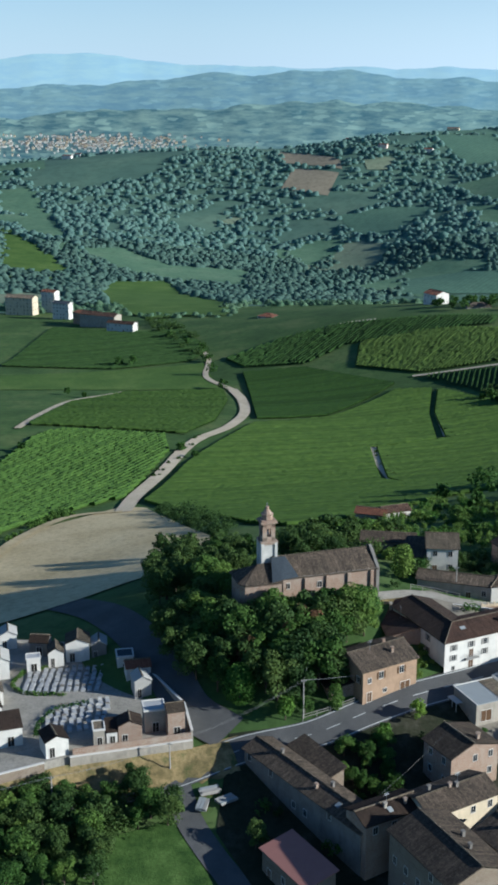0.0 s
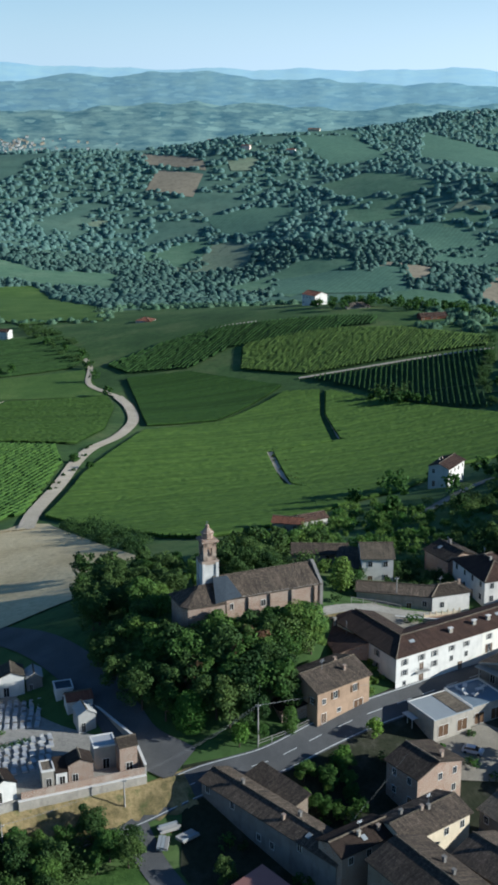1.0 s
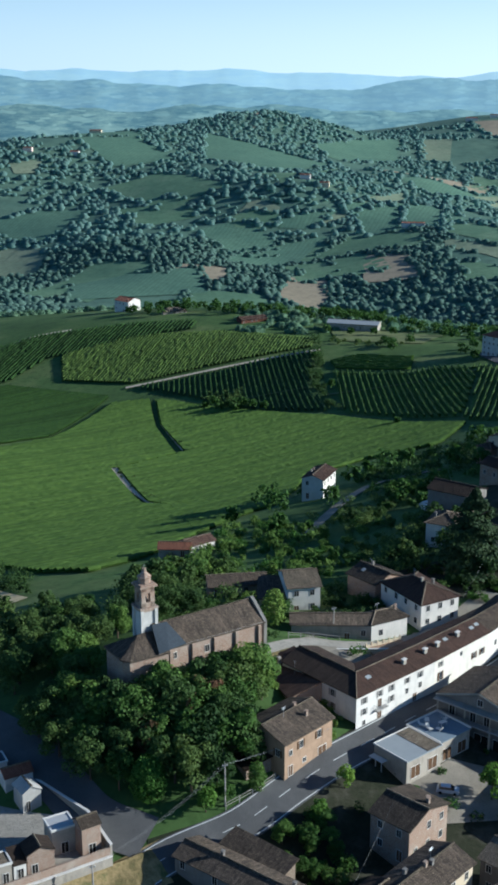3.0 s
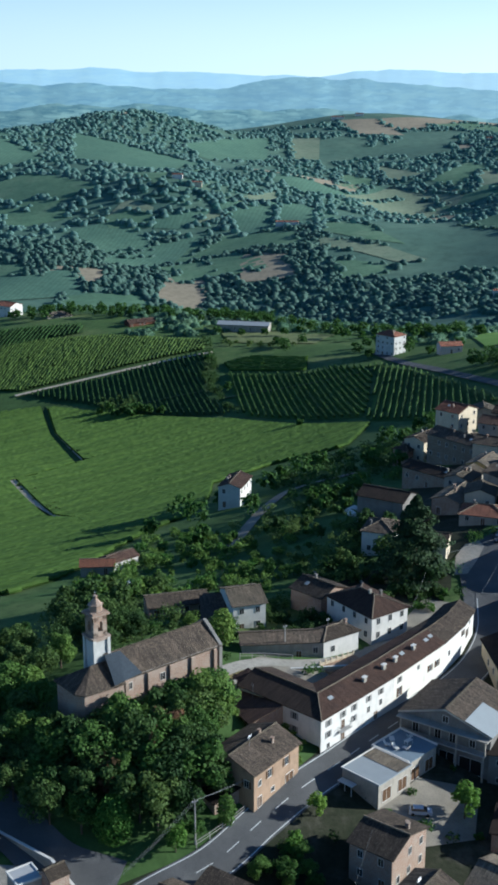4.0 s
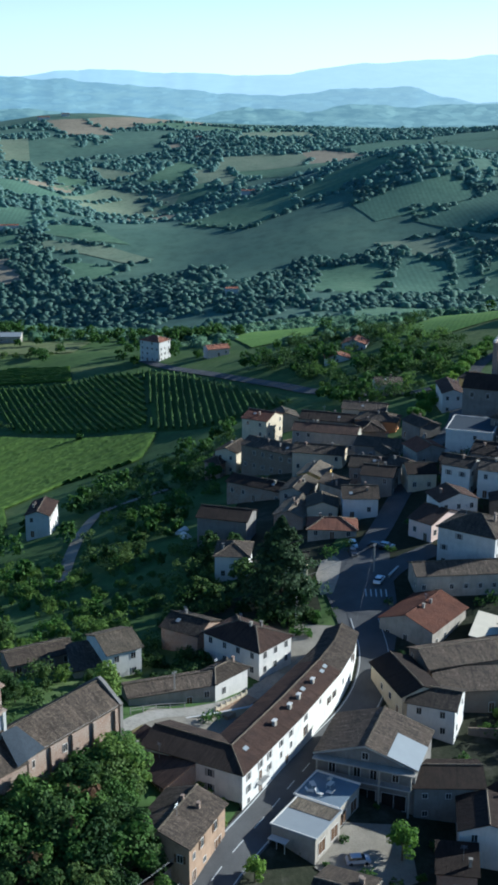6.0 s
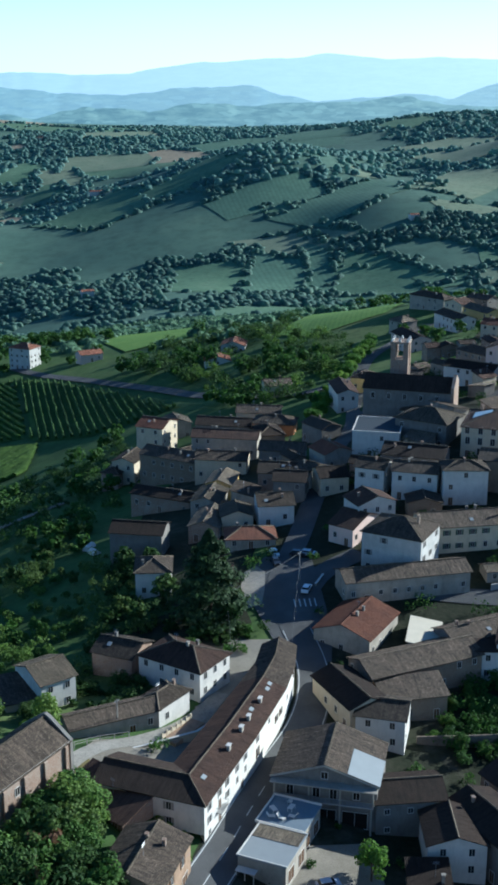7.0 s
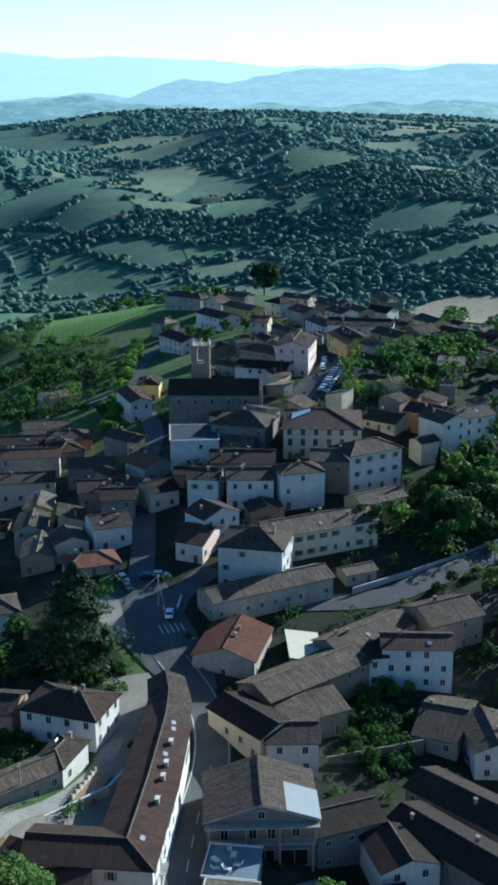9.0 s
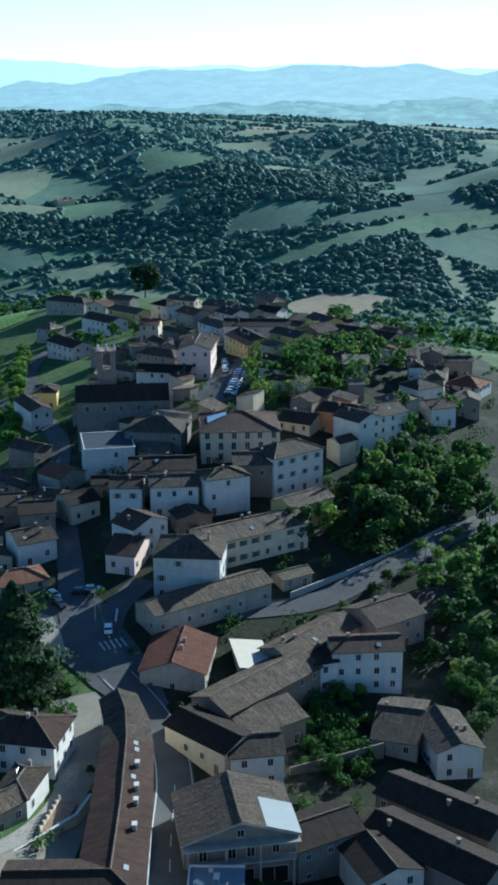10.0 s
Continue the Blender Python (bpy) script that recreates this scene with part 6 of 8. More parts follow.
cedar = make_tree("cedar", "large dark spreading cedar above the street", 5, "cedar", 22, 13.5, NEEDLE, 12000, 0.42)
cedar.matrix_world = Matrix.Translation((93, 287, ground_at(93, 287)))
pine = make_tree("stone_pine", "broad dark umbrella pine above the roofs", 9, "round", 25 - ground_at(467.5, 461.8), 8.6, NEEDLE, 2600, 0.7)
pine.matrix_world = Matrix.Translation((467.5, 461.8, ground_at(467.5, 461.8)))
NATURAL = {"d": 9, "m": 9, "l": 6, "r": 8, "c": 12, "p": 6, "x": 6, "a": 7, "b": 2.6}
FIRST = {}
tree_rnd = random.Random(7)


FAR_TREES = []


CLEAR = [(101, 422, 8), (96, 414, 9), (91, 403, 9), (112, 421, 7), (46, 274, 5), (44, 270, 4), (325, 518, 12), (337, 527, 9), (312, 505, 12), (246, 416, 9)]


def plant(key, x, y, tall):
    if any(math.hypot(x - a, y - b) < r for a, b, r in CLEAR):
        return
    if math.hypot(x + 40, y - 60) > 335 and key != "a":
        FAR_TREES.append((x, y, tall))
        return
    src = tree_rnd.choice(LIGHTER[key] if key in LIGHTER and math.hypot(x + 40, y - 60) > 240 else KINDS[key])
    k = tall / NATURAL[key]
    m = Matrix.Translation((x, y, ground_at(x, y) - 0.1)) @ Matrix.Rotation(tree_rnd.uniform(0, 6.28), 4, "Z") @ Matrix.Diagonal((k * tree_rnd.uniform(0.88, 1.15), k * tree_rnd.uniform(0.88, 1.15), k, 1))
    if src.name not in FIRST:
        FIRST[src.name] = src
        src.matrix_world = m
    else:
        copy_thing(src, m @ Matrix.Diagonal((1 / src.scale[0], 1 / src.scale[1], 1 / src.scale[2], 1)))


def plant_all(key, text):
    v = [float(s) for s in text.split()]
    for i in range(0, len(v), 3):
        plant(key, *v[i:i + 3])


plant_all("c", "85 425 12  140 446 11  184 250 13  217 251 12  205 255 14  411 335 12  82 405 11  68 411 7  400 330 8  121 436 9")
plant_all("d", "100 402 8  115 417 8  136 455 7  153 458 8  125 378 9  119 386 6  153 418 8  186 465 9  206 465 9  176 425 6  156 403 7  151 690 7  144 698 6  139 711 5  201 576 4  226 761 7  210 692 6  17 288 9  11 291 8  22 283 6")
plant_all("d", "1 186 6  174 260 10  190 247 12  193 242 11  204 239 11  223 238 10  229 248 10  239 236 10  216 224 10  156 211 8  144 218 7  159 218 9  173 212 9  318 317 7  343 416 8  365 421 7  355 433 7  364 409 7  356 446 7")
plant_all("d", "203 468 8  187 453 7  299 491 10  312 548 12  322 589 7  345 610 7  310 594 6  323 719 8  330 752 7  394 626 10  318 489 8  317 478 7  -98 906 9  -87 904 9  -120 789 5  -107 776 4  -34 589 5  -26 574 4  -27 857 10  -17 810 8")
plant_all("d", "-66 1007 8  -50 970 8  -37 936 8  -30 903 7  74 380 7  -112 581 5  -24 330 8  -17 322 8  -8 300 9  -18 306 8  -4 286 8  -14 284 8  -6 272 7  3 276 8  248 256 9  262 262 8  275 250 9")
plant_all("m", "18 208 5  22 206 5  21 200 4  11 218.5 4  182 256 9  196 250 9  212 244 10  226 256 8  236 244 9  246 238 9  165 216 8  150 206 7  180 206 8  196 212 8  182 222 8")
plant_all("d", "298 700 9  318 672 8  297 682 7  322 704 10  312 712 9  330 690 8  342 655 8  318 648 7  270 814 6  284 806 6  296 800 7  258 828 7")
plant_all("p", "36 268 9  17 219.5 6  44 274 5")
plant_all("r", "-2 222 8")
plant_all("l", "7 217 6  33 217.5 5  26 211 5  59 211 8  137 208 6  218 480 7  246 398 6")
for i in range(13):
    plant("a", 224 + i * 9.6, 378.5 + i * 6.0, 6.6)


def scatter(key, ring, count, low, high, seed, avoid=0.0):
    """Trees at random places inside the ring, kept apart."""
    rng = random.Random(seed)
    xs, ys = [q[0] for q in ring], [q[1] for q in ring]
    placed, tries = [], 0
    while len(placed) < count and tries < count * 40:
        tries += 1
        x, y = rng.uniform(min(xs), max(xs)), rng.uniform(min(ys), max(ys))
        if not inside(ring, x, y) or any(inside(q, x, y) for q in FIELDS) or any(math.hypot(x - a, y - b) < avoid for a, b in placed):
            continue
        placed.append((x, y))
        k = rng.choice(key)
        plant(k, x, y, rng.uniform(low, high) * (0.7 if k == "b" else 1.0))


scatter("dmmd", [(-9, 240), (-4, 234), (0, 226), (7, 220.5), (17, 222), (17, 232), (25, 240), (25, 245), (8, 241), (-3, 239), (-6, 246)], 34, 8.5, 12.0, 3, 2.9)
scatter("dmd", [(-26, 262), (-21, 296), (-6, 279), (0, 258), (-6, 250), (-14, 252)], 16, 8.0, 11.0, 31, 3.6)
scatter("d", [(8, 272), (9, 320), (22, 330), (28, 320), (25, 268)], 12, 6.0, 9.0, 32, 4.0)
scatter("d", [(105, 442), (113, 425), (90, 385), (78, 400)], 7, 6.0, 10.0, 33, 4.0)
scatter("m", [(13, 236), (24, 239), (27, 245), (14, 241.5)], 5, 8.5, 11.0, 4, 2.6)
scatter("dm", [(-4, 238), (8, 236), (18, 239), (14, 241), (4, 241.5), (-3, 241)], 6, 7.0, 9.5, 61, 2.4)
scatter("dmd", [(-13, 230), (-6, 224), (-4, 232), (-8, 244), (-16, 252), (-20, 246)], 16, 6.0, 10.0, 62, 3.0)
plant_all("m", "14 239.6 9.5  17.5 240.6 10.5  21 241.8 11  24 243 10.5  20 238.4 9  24.4 240 8")
plant("x", 0, 229, 10.0), plant("x", 8, 231, 11.0), plant("x", 12, 235, 11.0)
scatter("dm", [(-12, 250), (-6, 246), (-2, 262), (4, 268), (0, 290), (-16, 292)], 12, 6.5, 9.0, 5, 4.0)
scatter("bbm", [(35, 350), (60, 385), (84, 378), (80, 325), (67, 300), (40, 305), (30, 325)], 60, 2.0, 5.0, 6, 3.0)
scatter("dm", [(20, 300), (40, 310), (60, 330), (36, 340), (10, 320)], 14, 4.5, 7.5, 7, 4.0)
scatter("bd", [(84, 330), (104, 345), (130, 380), (140, 400), (110, 400), (88, 370)], 22, 2.5, 6.0, 8, 4.0)
scatter("dm", [(266, 312), (300, 310), (330, 300), (326, 276), (285, 272), (262, 290)], 30, 6.0, 9.5, 9, 4.5)
scatter("dmm", [(176, 246), (200, 256), (240, 254), (258, 240), (240, 226), (205, 232), (182, 240)], 20, 8.0, 12.0, 10, 5.0)
scatter("bm", [(98, 230), (120, 238), (127, 229), (114, 217), (98, 221)], 26, 2.2, 5.0, 11, 2.4)
scatter("dm", [(168, 226), (200, 222), (230, 212), (230, 190), (180, 190), (150, 200)], 34, 6.0, 10.0, 12, 5.0)
scatter("md", [(-48, 197), (-34, 199), (-23, 201), (-14, 200), (-14, 191), (-24, 189), (-25, 176), (-46, 172)], 42, 4.8, 7.2, 13, 2.7)
scatter("d", [(108, 334), (110, 328), (95, 305), (97, 282), (92, 280), (76, 298), (78, 312)], 9, 5.0, 8.5, 51, 4.0)
scatter("md", [(120, 200), (150, 204), (150, 215), (132, 212)], 9, 5.0, 8.0, 52, 3.5)
scatter("mb", [(16, 209), (30, 216), (33, 210), (24, 196), (14, 204)], 12, 2.5, 5.0, 14, 2.6)
scatter("dm", [(300, 480), (330, 500), (340, 560), (310, 600), (295, 560)], 20, 6.0, 10.0, 15, 5.5)
scatter("dm", [(236, 430), (300, 440), (340, 470), (300, 478), (250, 466)], 22, 5.0, 9.0, 16, 5.0)
scatter("bd", [(20, 274), (40, 270), (42, 280), (26, 288)], 9, 3.0, 5.0, 17, 3.0)
scatter("dm", [(270, 740), (330, 760), (400, 700), (420, 760), (340, 820), (280, 800)], 50, 6.0, 10.0, 18, 6.0)
scatter("dm", [(250, 900), (300, 860), (340, 840), (330, 900), (280, 930)], 40, 6.0, 10.0, 19, 6.0)
scatter("dm", [(150, 960), (240, 910), (260, 930), (200, 1010), (150, 1000)], 40, 6.0, 10.0, 20, 6.0)
scatter("dm", [(128, 700), (150, 690), (170, 672), (165, 686), (140, 716)], 8, 5.0, 7.0, 21, 3.0)
scatter("bd", [(148, 238), (200, 226), (205, 230), (152, 243)], 8, 3.0, 5.0, 22, 4.0)
scatter("dm", [(400, 500), (470, 480), (520, 540), (500, 600), (440, 480)], 30, 6.0, 10.0, 23, 6.0)
scatter("dm", [(420, 250), (480, 290), (470, 380), (440, 330), (400, 260)], 24, 6.0, 10.0, 24, 6.0)



def copses():
    """The trees along the far fields, joined."""
    rng = np.random.default_rng(8)
    vs, fs, count = [], [], 0
    for x, y, tall in FAR_TREES:
        v, f = leaf_crown(int(rng.integers(1e6)), "round", tall, tall * 0.46, 170, 0.75)
        v += np.array([x, y, ground_at(x, y)])
        vs.append(v)
        fs.append(f + count)
        count += len(v)
    me = bpy.data.meshes.new("copse")
    me.from_pydata(np.concatenate(vs).tolist(), [], np.concatenate(fs).tolist())
    me.materials.append(LEAF_MID)
    tagged(new("copse", me), "dark green trees along the far fields", "trees", kind="stuff")


copses()

# ---- distant woods: one joined mass of tree tops ----
FAR_FIELDS = []


def far_field(ring, material, label):
    FAR_FIELDS.append(ring)
    drape("field", ring, material, 0.45 + 0.12 * (len(FAR_FIELDS) % 6), label, edge=26.0)


def block(x, y, w, d, turn):
    c, s = math.cos(radians(turn)), math.sin(radians(turn))
    return [(x + a * w / 2 * c - b * d / 2 * s, y + a * w / 2 * s + b * d / 2 * c) for a, b in ((-1, -1), (0.1, -1.1), (1, -0.9), (1.1, 0.9), (-0.9, 1))]


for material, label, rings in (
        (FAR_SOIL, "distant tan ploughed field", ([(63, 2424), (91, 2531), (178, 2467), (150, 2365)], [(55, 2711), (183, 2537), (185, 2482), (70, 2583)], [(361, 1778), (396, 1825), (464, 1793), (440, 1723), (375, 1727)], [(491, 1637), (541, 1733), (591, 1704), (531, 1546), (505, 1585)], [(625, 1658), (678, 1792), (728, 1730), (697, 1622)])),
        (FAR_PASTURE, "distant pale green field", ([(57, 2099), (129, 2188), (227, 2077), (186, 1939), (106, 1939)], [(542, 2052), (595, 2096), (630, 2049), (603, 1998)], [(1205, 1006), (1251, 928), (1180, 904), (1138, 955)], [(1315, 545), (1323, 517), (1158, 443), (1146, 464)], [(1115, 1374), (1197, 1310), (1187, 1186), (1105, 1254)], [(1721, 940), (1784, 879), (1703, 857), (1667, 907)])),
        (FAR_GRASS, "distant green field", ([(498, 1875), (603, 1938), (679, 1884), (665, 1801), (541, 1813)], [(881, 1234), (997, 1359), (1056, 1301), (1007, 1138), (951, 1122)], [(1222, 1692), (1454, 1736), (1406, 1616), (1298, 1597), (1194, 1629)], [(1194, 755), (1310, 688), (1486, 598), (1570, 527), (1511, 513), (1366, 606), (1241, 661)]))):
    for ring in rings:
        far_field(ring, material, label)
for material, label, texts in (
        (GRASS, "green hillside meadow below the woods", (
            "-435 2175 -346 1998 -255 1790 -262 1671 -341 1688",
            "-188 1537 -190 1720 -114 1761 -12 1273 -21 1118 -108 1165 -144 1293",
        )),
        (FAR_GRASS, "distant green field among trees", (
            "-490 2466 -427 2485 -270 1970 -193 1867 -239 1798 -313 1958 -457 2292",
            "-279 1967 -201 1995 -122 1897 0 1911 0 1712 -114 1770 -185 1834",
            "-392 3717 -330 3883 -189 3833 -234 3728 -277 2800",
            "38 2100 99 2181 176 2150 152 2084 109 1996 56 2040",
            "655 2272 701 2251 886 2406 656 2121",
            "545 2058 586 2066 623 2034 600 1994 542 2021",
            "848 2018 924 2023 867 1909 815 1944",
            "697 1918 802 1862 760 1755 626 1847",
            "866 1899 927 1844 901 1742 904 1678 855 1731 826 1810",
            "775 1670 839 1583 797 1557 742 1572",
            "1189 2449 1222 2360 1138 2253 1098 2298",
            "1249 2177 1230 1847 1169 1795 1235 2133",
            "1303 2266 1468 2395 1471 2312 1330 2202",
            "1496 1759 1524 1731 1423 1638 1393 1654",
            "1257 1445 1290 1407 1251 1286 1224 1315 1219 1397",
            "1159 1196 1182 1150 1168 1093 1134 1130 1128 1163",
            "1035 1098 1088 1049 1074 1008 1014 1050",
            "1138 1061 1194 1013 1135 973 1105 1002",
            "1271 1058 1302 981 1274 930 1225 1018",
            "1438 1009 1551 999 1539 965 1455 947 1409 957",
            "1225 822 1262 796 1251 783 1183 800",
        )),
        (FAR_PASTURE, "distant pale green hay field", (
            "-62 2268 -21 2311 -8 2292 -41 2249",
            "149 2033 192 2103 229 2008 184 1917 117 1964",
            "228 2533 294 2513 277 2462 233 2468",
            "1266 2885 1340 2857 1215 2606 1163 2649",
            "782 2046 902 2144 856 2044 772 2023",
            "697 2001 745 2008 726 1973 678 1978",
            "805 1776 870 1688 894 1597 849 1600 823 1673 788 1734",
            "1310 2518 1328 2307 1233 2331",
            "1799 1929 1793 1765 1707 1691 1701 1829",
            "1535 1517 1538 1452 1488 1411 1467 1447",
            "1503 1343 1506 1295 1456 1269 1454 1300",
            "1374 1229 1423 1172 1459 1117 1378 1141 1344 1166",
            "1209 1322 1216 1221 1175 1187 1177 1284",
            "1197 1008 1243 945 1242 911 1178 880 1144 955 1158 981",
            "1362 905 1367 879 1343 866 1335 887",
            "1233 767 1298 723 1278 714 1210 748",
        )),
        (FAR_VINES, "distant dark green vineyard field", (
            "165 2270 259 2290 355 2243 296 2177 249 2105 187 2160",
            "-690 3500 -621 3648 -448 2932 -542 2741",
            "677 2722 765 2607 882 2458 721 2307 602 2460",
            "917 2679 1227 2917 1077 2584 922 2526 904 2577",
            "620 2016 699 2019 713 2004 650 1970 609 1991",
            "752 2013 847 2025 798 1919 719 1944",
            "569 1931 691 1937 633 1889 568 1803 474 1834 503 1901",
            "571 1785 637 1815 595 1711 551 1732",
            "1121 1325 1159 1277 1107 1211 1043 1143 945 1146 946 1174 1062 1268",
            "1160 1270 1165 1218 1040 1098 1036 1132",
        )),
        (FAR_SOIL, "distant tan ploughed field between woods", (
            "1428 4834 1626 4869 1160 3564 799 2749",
            "1260 2239 1314 2176 1293 2165 1256 2209",
            "1124 2204 1172 2176 1035 1939",
            "1575 2635 1605 2559 1542 2509",
        )),
):
    for text in texts:
        v = [float(q) for q in text.split()]
        far_field(list(zip(v[::2], v[1::2])), material, label)
field_rnd = random.Random(11)
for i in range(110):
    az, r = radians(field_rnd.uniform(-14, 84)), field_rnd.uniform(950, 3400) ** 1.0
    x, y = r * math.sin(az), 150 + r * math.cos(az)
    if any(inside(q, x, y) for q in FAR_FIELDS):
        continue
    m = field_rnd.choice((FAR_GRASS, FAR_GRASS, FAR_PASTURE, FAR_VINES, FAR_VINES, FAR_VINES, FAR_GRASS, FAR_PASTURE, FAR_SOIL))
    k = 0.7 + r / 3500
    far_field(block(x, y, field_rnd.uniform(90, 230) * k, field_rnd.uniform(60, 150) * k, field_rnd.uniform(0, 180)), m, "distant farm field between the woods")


def far_woods(name, lo, hi, tries, most, sprays, low, high, seed, leaf):
    rng = np.random.default_rng(seed)
    az, r = np.radians(rng.uniform(-16, 86, tries)), np.sqrt(rng.uniform(lo ** 2, hi ** 2, tries))
    x, y = r * np.sin(az), 150 + r * np.cos(az)
    # hedgerows along the field edges
    hx, hy = [], []
    for ring in FAR_FIELDS:
        for (ax, ay), (bx, by) in zip(ring, ring[1:] + ring[:1]):
            d = math.hypot((ax + bx) / 2, (ay + by) / 2 - 150)
            if lo < d < hi and rng.random() < 0.55:
                n = int(math.hypot(bx - ax, by - ay) / rng.uniform(6, 12))
                t = rng.random(max(n, 1))
                hx.extend(ax + (bx - ax) * t + rng.normal(0, 4, len(t)))
                hy.extend(ay + (by - ay) * t + rng.normal(0, 4, len(t)))
    value = np.array([noise.fractal(Vector((a / 250, b / 250, 0.3)), 1.0, 2.0, 3) for a, b in zip(x, y)])
    deg = np.degrees(az)
    bias = 0.42 * np.exp(-((r - 1750) / 650) ** 2) * (deg < 27) + 0.34 * np.exp(-((r - 1000) / 330) ** 2) * (deg > 20) + 0.06
    keep = (value + bias > -0.12)
    for ring in FIELDS + FAR_FIELDS:
        near = (np.abs(x - ring[0][0]) < 420) & (np.abs(y - ring[0][1]) < 420)
        keep[near] &= ~inside(ring, x[near], y[near])
    keep &= ~inside([(60, 500), (60, 900), (340, 800), (360, 560), (520, 470), (420, 300)], x, y)
    keep &= ~((r < 1000) & (deg < 16))
    idx = np.flatnonzero(keep)[:most]
    x, y = np.concatenate([x[idx], hx]), np.concatenate([y[idx], hy])
    r, z, m = np.hypot(x, y - 150), height(x, y), len(x)
    wide = rng.uniform(low, high, m)
    tall = wide * rng.uniform(0.6, 1.1, m)
    # an uneven rounded crown of soft lobes: a tip and three rings of six
    ring = np.radians(np.arange(6) * 60.0)
    unit = [np.array([[0.0, 0.0, 1.0]])] + [np.stack([math.cos(e) * np.cos(ring + q), math.cos(e) * np.sin(ring + q), np.full(6, math.sin(e))], 1) for e, q in ((0.92, 0.0), (0.36, 0.5), (-0.12, 0.0))]
    unit = np.concatenate(unit)
    core = unit[None] * rng.uniform(0.66, 1.2, (m, 19))[:, :, None]
    core = core * np.stack([wide, wide, tall], 1)[:, None] + np.stack([x, y, z], 1)[:, None]
    tri = [(0, 1 + i, 1 + (i + 1) % 6) for i in range(6)]
    for lower in (7, 13):
        for i in range(6):
            upper, j = lower - 6, (i + 1) % 6
            tri += [(upper + i, lower + i, lower + j), (upper + i, lower + j, upper + j)]
    tri = np.array(tri)
    v = core.reshape(-1, 3)
    loops = (tri[None] + 19 * np.arange(m)[:, None, None]).reshape(-1)
    sizes = np.full(m * len(tri), 3)
    if sprays:
        d = rng.normal(0, 1, (m, sprays, 3))
        d[:, :, 2] = np.abs(d[:, :, 2]) * 0.9 + 0.1
        d /= np.linalg.norm(d, axis=2)[:, :, None]
        c = d * rng.uniform(0.92, 1.15, (m, sprays))[:, :, None]
        c = c * np.stack([wide, wide, tall], 1)[:, None] + np.stack([x, y, z], 1)[:, None]
        size = np.repeat(wide * min(0.45, 1.1 / math.sqrt(sprays)), sprays)
        v2, f2 = cards(rng, c.reshape(-1, 3), d.reshape(-1, 3) * 2.2, size[:, None])
        loops = np.concatenate([loops, (f2 + len(v)).reshape(-1)])
        sizes = np.concatenate([sizes, np.full(len(f2), 4)])
        v = np.concatenate([v, v2])
    me = bpy.data.meshes.new(name)
    me.vertices.add(len(v))
    me.vertices.foreach_set("co", v.reshape(-1).astype(np.float32))
    me.loops.add(len(loops))
    me.loops.foreach_set("vertex_index", loops.astype(np.int32))
    me.polygons.add(len(sizes))
    me.polygons.foreach_set("loop_start", (np.cumsum(sizes) - sizes).astype(np.int32))
    me.polygons.foreach_set("loop_total", sizes.astype(np.int32))
    me.polygons.foreach_set("use_smooth", np.ones(len(sizes), dtype=bool))
    me.update(calc_edges=True)
    me.materials.append(leaf)
    tagged(new(name, me), "distant mixed woodland covering the hills", "woods", kind="stuff")


# each belt of woods carries its own painted haze tint
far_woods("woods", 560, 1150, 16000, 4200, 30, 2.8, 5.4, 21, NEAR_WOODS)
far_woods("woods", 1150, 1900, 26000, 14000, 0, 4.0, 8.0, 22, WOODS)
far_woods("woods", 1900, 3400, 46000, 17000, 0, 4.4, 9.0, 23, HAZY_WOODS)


# ---- shrubs between the houses and along the banks ----
def free(x, y, margin):
    if any(math.hypot(x - a, y - b) < r for a, b, r in CLEAR):
        return False
    for ring in FOOT:
        if abs(ring[0][0] - x) < 40 and abs(ring[0][1] - y) < 40:
            cx, cy = sum(q[0] for q in ring) / 4, sum(q[1] for q in ring) / 4
            k = 1 + margin / 4.0
            if inside([(cx + (a - cx) * k, cy + (b - cy) * k) for a, b in ring], x, y):
                return False
    return all(np.min(np.hypot(line[:, 0] - x, line[:, 1] - y)) > half + margin for line, half in LANES)


def shrubbery(ring, count, low, high, leaf, seed, n=110, size=0.30, margin=1.2, label="dense green shrubs and young trees on the slope"):
    rng = np.random.default_rng(seed)
    xs, ys = [q[0] for q in ring], [q[1] for q in ring]
    vs, fs, total, made = [], [], 0, 0
    for _ in range(count * 12):
        x, y = rng.uniform(min(xs), max(xs)), rng.uniform(min(ys), max(ys))
        if not inside(ring, x, y) or not free(x, y, margin) or any(inside(q, x, y) for q in FIELDS[-6:]):
            continue
        tall = low + (high - low) * rng.random() ** 1.7
        v, f = leaf_crown(int(rng.integers(1e6)), "round", tall, tall * rng.uniform(0.5, 0.8), int(n * (0.6 + tall / high)), size * (0.7 + 0.3 * tall / high))
        v += np.array([x, y, ground_at(x, y) - tall * 0.12])
        vs.append(v)
        fs.append(f + total)
        total += len(v)
        made += 1
        if made >= count:
            break
    if vs:
        me = bpy.data.meshes.new("shrubs")
        me.from_pydata(np.concatenate(vs).tolist(), [], np.concatenate(fs).tolist())
        me.materials.append(leaf)
        tagged(new("shrubs", me), label, "shrubs", kind="stuff")


SLOPE = [(29, 360), (46, 394), (74, 410), (84, 383), (79, 336), (65, 301), (51, 306), (34, 310), (27, 329)]
shrubbery(SLOPE, 130, 1.5, 4.5, LEAF_MID, 31)
shrubbery(SLOPE, 60, 1.5, 4.0, LEAF_LIGHT, 32)
BEHIND = [(82, 391), (115, 401), (122, 370), (85, 294), (69, 298), (80, 332)]
shrubbery(BEHIND, 90, 1.5, 5.0, LEAF_DARK, 33)
